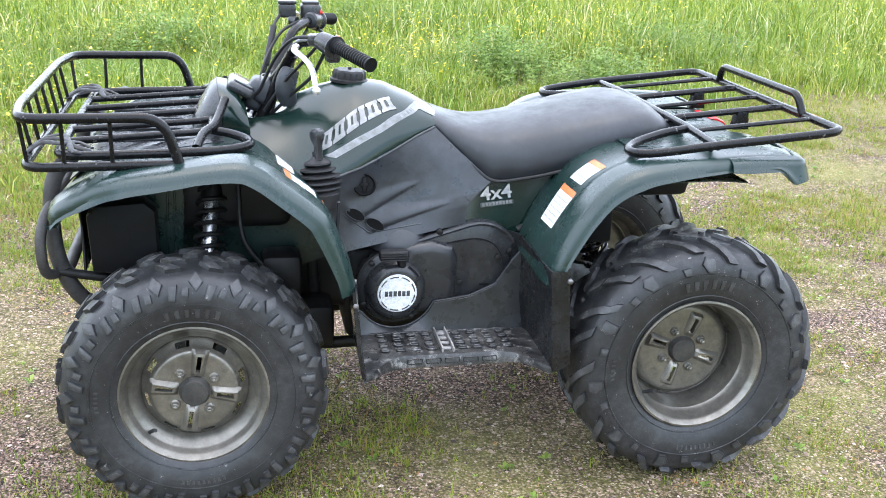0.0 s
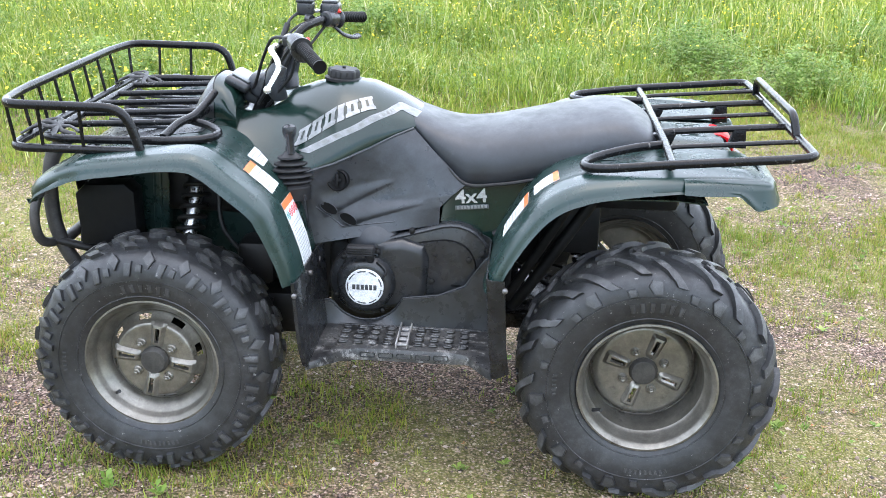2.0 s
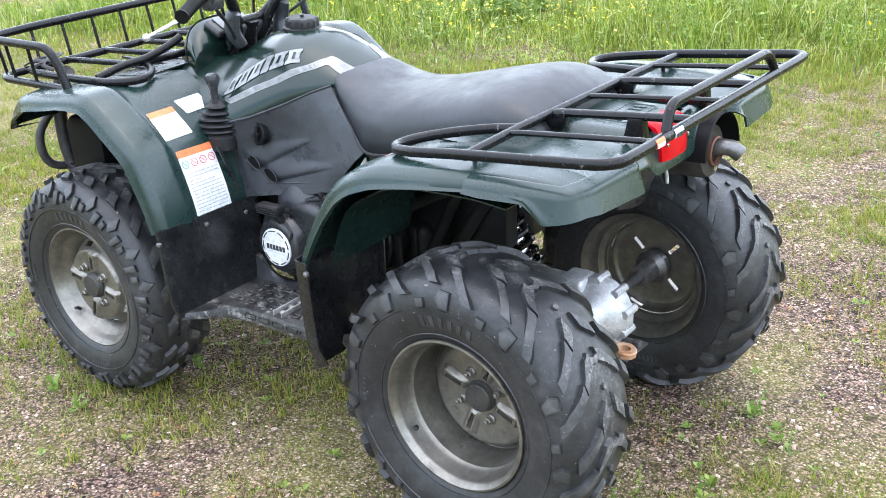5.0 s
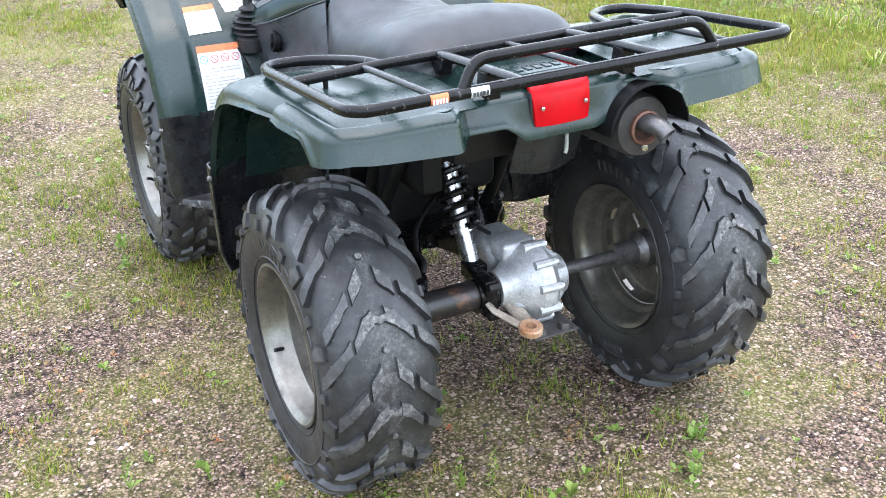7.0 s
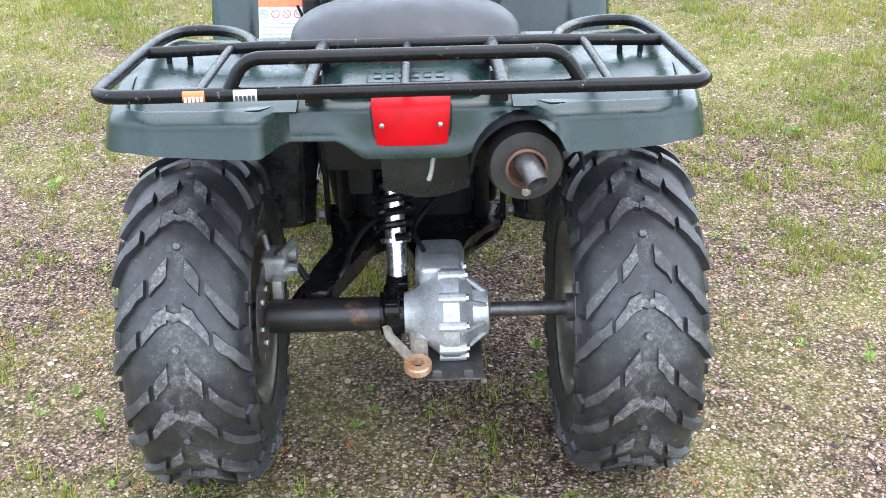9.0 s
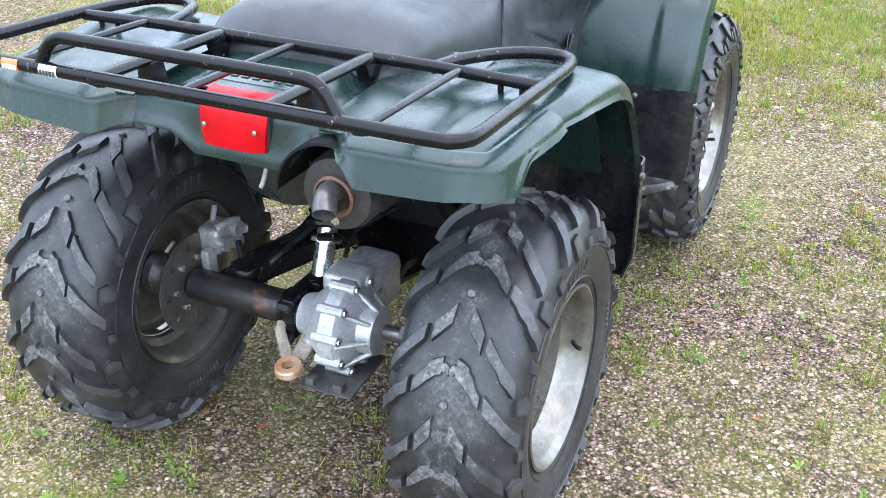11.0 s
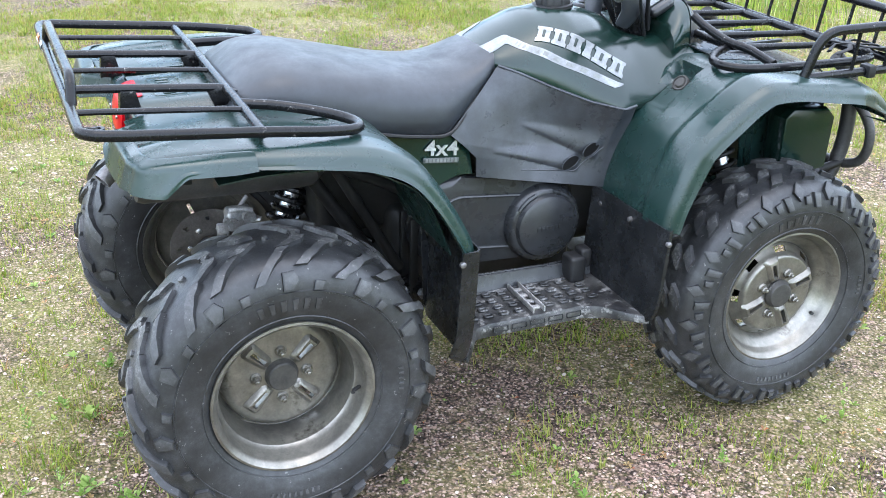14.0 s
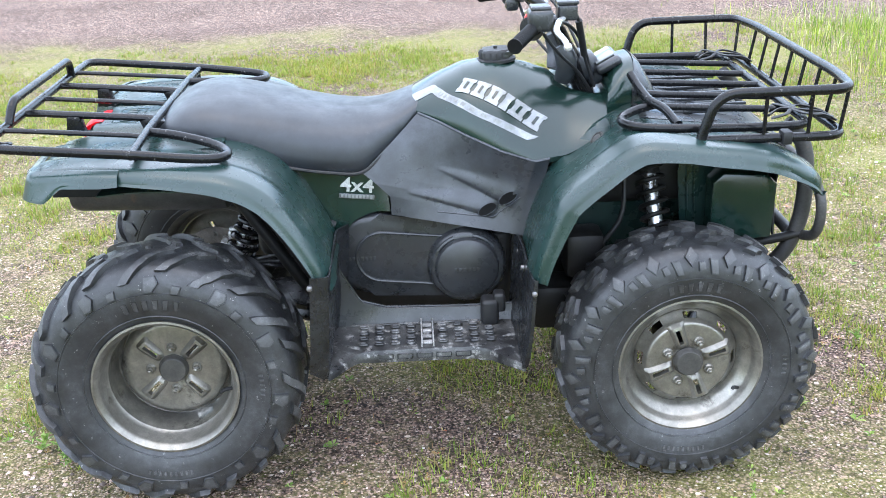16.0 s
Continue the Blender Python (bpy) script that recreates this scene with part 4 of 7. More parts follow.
# decals on both tank sides
def tank_patch(side, corners, lift, nx=10, nu=4):
    """A thin plate on the tank between corners (x, u) given round the patch."""
    bm = bmesh.new()
    (xa, ua), (xb, ub), (xc, uc), (xd, ud) = corners
    rows = []
    for i in range(nx + 1):
        f = i / nx
        row = []
        for j in range(nu + 1):
            g = j / nu
            x = lerp(lerp(xa, xb, f), lerp(xd, xc, f), g)
            u = lerp(lerp(ua, ub, f), lerp(ud, uc, f), g)
            row.append(tank_frame(x, side * u, lift))
        rows.append(row)
    grid(bm, rows)
    return thick(bm, 0.0006)


def tank_outline(side, pts, lift):
    """A thin plate over an outline of (x, u) points, fanned from its middle."""
    bm = bmesh.new()
    cx, cu = sum(p[0] for p in pts) / len(pts), sum(p[1] for p in pts) / len(pts)
    ring = [bm.verts.new(tank_frame(x, side * u, lift)) for x, u in pts]
    mid = bm.verts.new(tank_frame(cx, side * cu, lift))
    for k in range(len(ring)):
        bm.faces.new((ring[k], ring[(k + 1) % len(ring)], mid))
    return thick(bm, 0.0008)


BAND_TOP = [(-0.290, 0.885), (-0.215, 0.872), (-0.145, 0.857), (-0.085, 0.762), (-0.058, 0.60), (-0.042, 0.46), (-0.010, 0.47), (0.016, 0.46)]
BAND_LOW = [(-0.262, 0.926), (-0.192, 0.918), (-0.118, 0.905), (-0.062, 0.815), (-0.046, 0.74), (-0.037, 0.68), (-0.012, 0.76), (0.010, 0.83)]
NAME_BOX = {-1: ((-0.304, 0.858), (-0.098, 0.738), (-0.114, 0.530), (-0.292, 0.728)), 1: ((-0.286, 0.856), (-0.094, 0.722), (-0.118, 0.512), (-0.318, 0.728))}
for side in (-1, 1):
    T, L = catmull([(x, u, 0) for x, u in BAND_TOP], 40), catmull([(x, u, 0) for x, u in BAND_LOW], 40)
    bm = bmesh.new()
    grid(bm, [[tank_frame(lerp(p.x, q.x, g), side * lerp(p.y, q.y, g), 0.0012) for g in (0, 0.33, 0.67, 1)] for p, q in zip(T, L)])
    part("decal_band", thick(bm, 0.0006), M_SILVER, atv, "silver band decal")
    (x0, u0), (x1, u1), (x2, u2), (x3, u3) = NAME_BOX[side]

    def name_at(f, g):
        return lerp(lerp(x0, x1, f), lerp(x3, x2, f), g), lerp(lerp(u0, u1, f), lerp(u3, u2, f), g)
    # the name in relief, kept as plain waisted silver blocks
    widths = (1.05, 1.0, 1.0, 0.62, 1.1, 1.15)
    if side > 0:
        widths = widths[::-1]
    f0 = 0.0
    for w in widths:
        f1 = f0 + w / sum(widths) - 0.016
        d = (f1 - f0) * 0.10
        pts = [(f0, 0), ((f0 + f1) / 2, 0), (f1, 0), (f1, 0.20), (f1 - d, 0.27), (f1 - d, 0.73), (f1, 0.80), (f1, 1), ((f0 + f1) / 2, 1), (f0, 1), (f0, 0.80), (f0 + d, 0.73), (f0 + d, 0.27), (f0, 0.20)]
        blk = part("name_block", tank_outline(side, [name_at(*q) for q in pts], 0.0022), M_SILVER, atv)
        if w > 0.8:
            c0, c1 = lerp(f0, f1, 0.41), lerp(f0, f1, 0.59)
            part("block_slot", tank_patch(side, [name_at(c0, 0.26), name_at(c1, 0.26), name_at(c1, 0.74), name_at(c0, 0.74)], 0.0034, 2, 2), M_TANK, blk)
        f0 = f1 + 0.016
    for k in range(10):
        f, e = 0.08 + k * 0.052, 0.08 + k * 0.052 + 0.038
        i, j = T[int(f * 39)], L[int(f * 39)]
        m, n = T[int(e * 39)], L[int(e * 39)]
        quad = [(lerp(p.x, q.x, g), lerp(p.y, q.y, g)) for p, q, g in ((i, j, 0.25), (m, n, 0.25), (m, n, 0.75), (i, j, 0.75))]
        part("decal_letter_bar", tank_patch(side, quad, 0.0022, 3, 2), M_BARINK, atv)


# charcoal side panels below the tank
def panel_point(side, s, g):
    """s along (front to back), g down from tank edge to lower edge."""
    x_top = lerp(-0.315, -0.004, s)
    top = tank_point(x_top, 1.0)
    top = Vector((x_top, top.y + 0.002, top.z + 0.002))
    low = Vector((lerp(-0.272, 0.075, s), lerp(0.226, 0.190, s), lerp(0.545, 0.608, s)))
    back = [(0.0, -0.004, 0.127, 0.850), (0.35, 0.075, 0.160, 0.775), (0.62, 0.142, 0.184, 0.718), (0.72, 0.110, 0.188, 0.690), (0.82, 0.076, 0.190, 0.655), (1.0, 0.075, 0.190, 0.608)]
    edge = Vector([interp(g, [(r[0], r[k]) for r in back]) for k in (1, 2, 3)])
    flat = top.lerp(low, g)
    end = tank_point(-0.004, 1.0).lerp(Vector((0.075, 0.190, 0.608)), g)
    p = flat + (edge - end) * s ** 2.2
    p.y -= 0.028 * math.sin(math.pi * g) * math.sin(math.pi * min(1, s * 0.9 + 0.1))
    for (ax, az), (bx, bz), wide, high in DUCTS:
        dx, dz = bx - ax, bz - az
        L = math.hypot(dx, dz)
        f = ((p.x - ax) * dx + (p.z - az) * dz) / L / L
        c = ((p.z - az) * dx - (p.x - ax) * dz) / L   # across, up positive
        if -0.09 < f < 1:
            w = (wide * (1 - f) + 0.004) * (2.3 if c > 0 else 0.75)
            if abs(c) < w:
                p.y += high * (1 - max(0, f)) ** 0.8 * math.cos(math.pi / 2 * c / w) ** (1.8 if c > 0 else 0.8) * min(1, (f + 0.09) / 0.09)
    p.y *= side
    return p


DUCTS = (((-0.220, 0.641), (-0.046, 0.716), 0.021, 0.0090), ((-0.170, 0.612), (0.036, 0.664), 0.019, 0.0085))
for side in (-1, 1):
    bm = bmesh.new()
    grid(bm, [[panel_point(side, s, g) for g in np.linspace(0, 1, 90)] for s in np.linspace(0, 1, 90)])
    panel = part("side_panel", thick(bm, 0.003), M_GREYPANEL, atv, "charcoal plastic side panel with two air ducts")
    # oval mouths at the ducts' front ends, near-black plates for the shade inside
    tree = BVHTree.FromPolygons([v.co for v in panel.data.vertices], [list(q.vertices) for q in panel.data.polygons])
    for (ax, az), (bx, bz), wide, high in DUCTS:
        hit = tree.ray_cast(Vector((ax + 0.006, side * 0.5, az + 0.004)), Vector((0, -side, 0)))[0]
        c = hit + Vector((0.0, side * 0.0035, 0.0))
        nrm = Vector((-0.04, side * 0.99, 0.10)).normalized()
        e1 = Vector((0.88, 0, -0.47))
        e1 = (e1 - nrm * e1.dot(nrm)).normalized()
        e2 = nrm.cross(e1)
        if e2.z < 0:
            e2 = -e2
        ring = []
        for k in range(20):
            a = 2 * math.pi * k / 20
            ring.append(c + e1 * 0.0255 * math.cos(a) + e2 * math.sin(a) * (0.0150 if math.sin(a) > 0 else 0.0105))
        bm = bmesh.new()
        rv = [bm.verts.new(q) for q in ring]
        mid = bm.verts.new(sum(ring, Vector()) / 20)
        for k in range(20):
            bm.faces.new((rv[k], rv[(k + 1) % 20], mid))
        part("duct_mouth_shade", thick(bm, 0.0006), M_SHADE, panel)
        bm = bmesh.new()
        tube(bm, ring, 0.0012, closed=True, sides=6)
        part("duct_rim", bm, M_GREYPANEL, panel)
    # moulded edge ahead of the mouths, turning back below them
    bm = bmesh.new()
    line = []
    for k in range(29):
        x = lerp(-0.248, -0.040, k / 28)
        z = interp(x, [(-0.248, 0.648), (-0.180, 0.597), (-0.170, 0.595), (-0.040, 0.612)])
        hit = tree.ray_cast(Vector((x, side * 0.5, z)), Vector((0, -side, 0)))[0]
        if hit:
            line.append(hit)
    tube(bm, line, 0.0018, sides=6)
    part("duct_edge", bm, M_GREYPANEL, panel)
    # moulded seam along the tank
    bm = bmesh.new()
    tube(bm, [panel_point(side, s, 0.012) + Vector((0, side * 0.001, 0)) for s in np.linspace(0, 1, 20)], 0.0028, sides=8)
    part("panel_seam", bm, M_GREYPANEL, panel)

# green panels below the seat, with the drive badge
for side in (-1, 1):
    bm = bmesh.new()
    low = [(0.078, 0.612), (0.12, 0.612), (0.17, 0.590), (0.205, 0.545), (0.225, 0.545)]
    high = [(0.082, 0.662), (0.145, 0.726), (0.215, 0.732), (0.30, 0.755), (0.36, 0.782)]
    L, H = catmull([(a, b, 0) for a, b in low], 24), catmull([(a, b, 0) for a, b in high], 24)
    rows = []
    for l, h in zip(L, H):
        row = []
        for k in range(10):
            p = l.lerp(h, k / 9)
            flare = max(0.0, p.x - 0.20) * 0.12
            row.append((p.x, side * (0.176 - 0.010 * (k / 9) + flare), p.y))
        rows.append(row)
    grid(bm, rows)
    sp = part("seat_side_panel", thick(bm, 0.003), M_TANK, atv, "dark green plastic panel under the seat")
    # "4x4" in raised silver letters
    cu = bpy.data.curves.new("badge_text", "FONT")
    cu.body, cu.size, cu.extrude, cu.align_x, cu.offset = "4x4", 0.050, 0.0016, "CENTER", 0.0008
    tmp = new("badge_text", cu)
    me = bpy.data.meshes.new_from_object(tmp.evaluated_get(bpy.context.evaluated_depsgraph_get()))
    bpy.data.objects.remove(tmp)
    me.materials.append(M_BADGE)
    badge = new("badge_text", me)
    badge.parent = sp
    tagged(badge, "raised silver drive badge reading 4x4")
    tilt = pose(0.158, side * 0.1765, 0.668, 90, 0, 0 if side < 0 else 180) @ pose(0, 0, 0, 0, 0, 6 if side < 0 else -6) @ pose(0, 0, 0, -6, 0, 0)
    badge.matrix_basis = tilt @ Matrix.Diagonal((1.12, 1.0, 1.0, 1))
    bm = bmesh.new()
    box(bm, 0, -0.012, 0.0005, 0.088, 0.012, 0.0016, 0.0004, tilt)
    part("badge_plate", bm, M_DECALGREY, sp)
    bm = bmesh.new()
    for k in range(9):
        box(bm, -0.036 + k * 0.009, -0.012, 0.002, 0.006, 0.008, 0.0012, 0, tilt)
    part("badge_plate_bar", bm, M_SILVER, sp)

# ---- seat ----
SEAT = [(-0.012, 0.884, 0.110, 0.850), (0.02, 0.872, 0.132, 0.822), (0.08, 0.853, 0.158, 0.772), (0.14, 0.847, 0.182, 0.724), (0.22, 0.855, 0.196, 0.730), (0.32, 0.876, 0.208, 0.752), (0.42, 0.898, 0.214, 0.785), (0.50, 0.911, 0.214, 0.806), (0.56, 0.905, 0.208, 0.818), (0.61, 0.878, 0.190, 0.822), (0.636, 0.846, 0.170, 0.822)]
bm = bmesh.new()
rows = []
for p in catmull([(a, b, 0) for a, b, *_ in SEAT], 60):
    x = p.x
    zt, yb, zb = (interp(x, [(t[0], t[k]) for t in SEAT]) for k in (1, 2, 3))
    zt = p.y
    row = []
    for k in range(33):
        a = math.pi * k / 32
        c, s = math.cos(a), math.sin(a)
        e = 0.52
        y = -yb * math.copysign(abs(c) ** e, c)
        z = zb + (zt - zb) * s ** 0.62
        dip = 0.004 * math.cos(math.pi * min(1, abs(y) / 0.16)) if abs(y) < 0.16 else -0.004
        row.append((x, y, z + dip * s))
    row = [(x, row[0][1] * 0.92, zb - 0.012)] + row + [(x, row[-1][1] * 0.92, zb - 0.012)]
    rows.append(row)
V = grid(bm, rows)
bm.faces.new(V[0])
bm.faces.new(V[-1][::-1])
seat = part("seat", bm, M_SEAT, atv, "long black vinyl seat, slightly scuffed", 60)
bm = bmesh.new()
for side in (-1, 1):
    tube(bm, catmull([(t[0], side * (t[2] + 0.001), t[3] - 0.004) for t in SEAT], 50), 0.0045, sides=8)
part("seat_trim", bm, M_RUBBER, seat)

# ---- engine and covers ----
engine = group("engine", atv, "grimy black engine block and cases")
for name, x, z, sx, sy, sz in (("crankcase", 0.02, 0.40, 0.50, 0.26, 0.27), ("cylinder", -0.05, 0.60, 0.34, 0.22, 0.20), ("air_box", 0.28, 0.60, 0.30, 0.20, 0.26), ("front_drive_case", -0.42, 0.50, 0.42, 0.20, 0.30), ("front_inner_case", -0.60, 0.70, 0.46, 0.40, 0.18)):
    bm = bmesh.new()
    box(bm, x, 0, z, sx, sy, sz, 0.03, None, 3)
    part(name, bm, M_DARK, engine)
bm = bmesh.new()
for side in (-1, 1):
    tube(bm, fillet([(-0.86, side * 0.17, 0.56), (-0.60, side * 0.15, 0.30), (-0.30, side * 0.13, 0.265), (0.20, side * 0.15, 0.28), (0.30, side * 0.15, 0.40), (0.52, side * 0.13, 0.74)], 0.05), 0.016)
    tube(bm, [(-0.30, side * 0.14, 0.28), (-0.33, side * 0.13, 0.70)], 0.014)
    tube(bm, fillet([(0.22, side * 0.17, 0.58), (0.45, side * 0.19, 0.70), (0.70, side * 0.19, 0.76)], 0.05), 0.014)
part("frame_tube", bm, M_DARK, atv)

# left: clutch cover and recoil starter with a white disc
bm = bmesh.new()
prism(bm, stadium(0.112, 0.508, 0.108, -0.06, 0.474, 0.092), -0.205, -0.13, 0.006, 3)
cover = part("clutch_cover", bm, M_BLACK, atv, "black clutch cover with bolts")
# raised flange round the edge and a sunk inner lid with its own outline
bm = bmesh.new()
tube(bm, [(x, -0.203, z) for x, z in stadium(0.112, 0.508, 0.103, -0.06, 0.474, 0.087)], 0.0065, closed=True, sides=8)
part("cover_flange", bm, M_BLACK, cover)
LID = fillet([(-0.035, 0, 0.548), (0.030, 0, 0.560), (0.103, 0, 0.572), (0.150, 0, 0.556), (0.176, 0, 0.510), (0.172, 0, 0.465), (0.140, 0, 0.432), (0.078, 0, 0.424), (0.068, 0, 0.408), (-0.035, 0, 0.405)], 0.026, True, 5)
bm = bmesh.new()
prism(bm, [(p.x, p.z) for p in LID], -0.213, -0.200, 0.0035)
part("cover_lid", bm, M_BLACK, cover)
# near-black tube round the lid, drawn for the shade of its groove
bm = bmesh.new()
tube(bm, [(p.x, -0.2055, p.z) for p in LID], 0.0030, closed=True, sides=6)
part("lid_groove_shade", bm, M_SHADE, cover)
for x, z, y in ((0.192, 0.536, -0.205), (0.005, 0.592, -0.205), (0.071, 0.396, -0.205), (0.150, 0.420, -0.205), (0.158, 0.520, -0.213), (0.060, 0.455, -0.213)):
    bm = bmesh.new()
    revolve(bm, [(0.0085, -0.004), (0.0085, 0.005), (0.005, 0.0065), (0.0, 0.0065)], Matrix.Translation((x, y, z)) @ Matrix.Rotation(radians(90), 4, "X"), 6)
    part("cover_bolt", bm, M_DARK, cover)
bm = bmesh.new()
box(bm, 0.125, -0.2135, 0.447, 0.026, 0.003, 0.006, 0.001)
part("lid_mark", bm, M_TRIM, cover)
bm = bmesh.new()
SM = Matrix.Translation((-0.112, -0.20, 0.450)) @ Matrix.Rotation(radians(90), 4, "X")
revolve(bm, [(0.100, -0.02), (0.098, 0.015), (0.088, 0.024), (0.080, 0.026), (0.074, 0.050), (0.066, 0.060), (0.056, 0.063), (0.0, 0.063)], SM, 56)
prism(bm, [(-0.10, 0.372), (0.030, 0.378), (0.047, 0.400), (0.054, 0.520), (0.040, 0.556), (-0.02, 0.572), (-0.09, 0.560)], -0.232, -0.13, 0.026, 5)
starter = part("recoil_starter", bm, M_BLACK, atv, "black recoil starter housing with a white disc")
bm = bmesh.new()
tube(bm, [SM @ Vector((0.097 * math.cos(a), 0.097 * math.sin(a), 0.012)) for a in np.linspace(0, 2 * math.pi, 48, endpoint=False)], 0.005, closed=True, sides=8)
part("housing_ring", bm, M_DARK, starter)
for a in (0.55, 1.25, 2.3, 3.6, 5.2):
    bm = bmesh.new()
    revolve(bm, [(0.0075, 0.0), (0.0075, 0.030), (0.004, 0.032), (0.0, 0.032)], SM @ Matrix.Translation((0.091 * math.cos(a), 0.091 * math.sin(a), 0.0)), 6)
    part("housing_bolt", bm, M_DARK, starter)
bm = bmesh.new()
revolve(bm, [(0.0505, 0.062), (0.0505, 0.066), (0.049, 0.0675), (0.0, 0.0675)], SM, 56)
disc = part("starter_disc", bm, M_WHITE, starter, "white disc with black dashes")
bm = bmesh.new()
for k in range(9):
    a0 = 2 * math.pi * k / 9 + 0.1
    pts = [SM @ Vector((0.0445 * math.cos(a0 + 0.5 * f), 0.0445 * math.sin(a0 + 0.5 * f), 0.0678)) for f in np.linspace(0, 1, 7)]
    tube(bm, pts, 0.0017, sides=6)
for k in range(6):
    box(bm, -0.028 + k * 0.0112, 0, 0.068, 0.0082, 0.014, 0.0012, 0.0003, SM)
part("disc_mark", bm, M_INK, starter, "black dashes and bars")
bm = bmesh.new()
box(bm, -0.122, -0.262, 0.552, 0.074, 0.030, 0.026, 0.007, pose(0, 0, 0, 0, 0, 0))
for k in range(4):
    box(bm, -0.122, -0.279, 0.543 + k * 0.006, 0.066, 0.004, 0.003, 0.001)
tube(bm, [(-0.105, -0.262, 0.545), (-0.098, -0.25, 0.520)], 0.011)
part("starter_grip", bm, M_RUBBER, starter, "ribbed black pull grip")
bm = bmesh.new()
tube(bm, catmull([(-0.08, -0.255, 0.52), (-0.055, -0.262, 0.495), (-0.065, -0.262, 0.475), (-0.045, -0.255, 0.455)], 14), 0.0035)
part("starter_cord", bm, M_RUBBER, starter)
# bulge over the starter
bm = bmesh.new()
rows = []
for k in range(13):
    a = math.pi * k / 12
    rows.append([(-0.095 + 0.075 * math.cos(a) * (1 - 0.5 * f * f), -0.17 - 0.055 * math.sin(a) * math.cos(f * 1.4), 0.545 + 0.075 * f) for f in np.linspace(0, 1, 8)])
grid(bm, rows)
part("case_bulge", thick(bm, 0.003), M_GREYPANEL, atv)

# right: drive-belt cover with a round boss
bm = bmesh.new()
prism(bm, stadium(0.125, 0.495, 0.112, -0.105, 0.470, 0.098), 0.13, 0.176, 0.022, 5)
belt = part("belt_cover", bm, M_BLACK, atv, "black plastic drive-belt cover with a round boss")
bm = bmesh.new()
tube(bm, [(x, 0.176, z) for x, z in stadium(0.105, 0.490, 0.066, -0.06, 0.472, 0.066)], 0.0045, closed=True, sides=8)
part("cover_ridge", bm, M_BLACK, belt)
bm = bmesh.new()
CM = Matrix.Translation((-0.109, 0.165, 0.462)) @ ALONG_Y
revolve(bm, [(0.101, -0.01), (0.100, 0.022), (0.094, 0.034), (0.088, 0.038), (0.082, 0.039), (0.077, 0.050), (0.068, 0.055), (0.0, 0.058)], CM, 56)
part("round_boss", bm, M_BLACK, belt)
for a0, a1 in ((1.75, 2.5), (0.55, 1.2)):
    bm = bmesh.new()
    tube(bm, [CM @ Vector((0.086 * math.cos(a), 0.086 * -math.sin(a), 0.036)) for a in np.linspace(a0, a1, 9)], 0.006, sides=8)
    part("boss_rib", bm, M_BLACK, belt)
for k in range(6):
    bm = bmesh.new()
    box(bm, -0.029 + k * 0.0115, 0, 0.0585, 0.008, 0.012, 0.0016, 0.0004, CM)
    part("mark_bar", bm, M_BLACK, belt)
for k in range(10):
    bm = bmesh.new()
    box(bm, 0.125 + k * 0.0105, 0.177, 0.487, 0.007, 0.002, 0.011, 0.0004)
    part("mark_bar", bm, M_BLACK, belt)
bm = bmesh.new()
for k, (x, z) in enumerate(((-0.128, 0.362), (-0.134, 0.356), (-0.141, 0.352), (-0.148, 0.355), (-0.154, 0.361), (-0.159, 0.368))):
    tube(bm, fillet([(x - 0.005, 0.222, z), (x, 0.222, z + 0.004), (x + 0.005, 0.222, z), (x, 0.222, z - 0.004)], 0.003, True, 3), 0.0014, closed=True, sides=6)
part("plug_chain", bm, M_STEEL, atv, "small steel plug chain")
bm = bmesh.new()
box(bm, -0.160, 0.262, 0.368, 0.044, 0.052, 0.068, 0.010, None, 3)
box(bm, -0.184, 0.262, 0.392, 0.030, 0.040, 0.050, 0.008, None, 3)
part("drain_block", bm, M_RUBBER, atv, "black rubber block on the footboard")

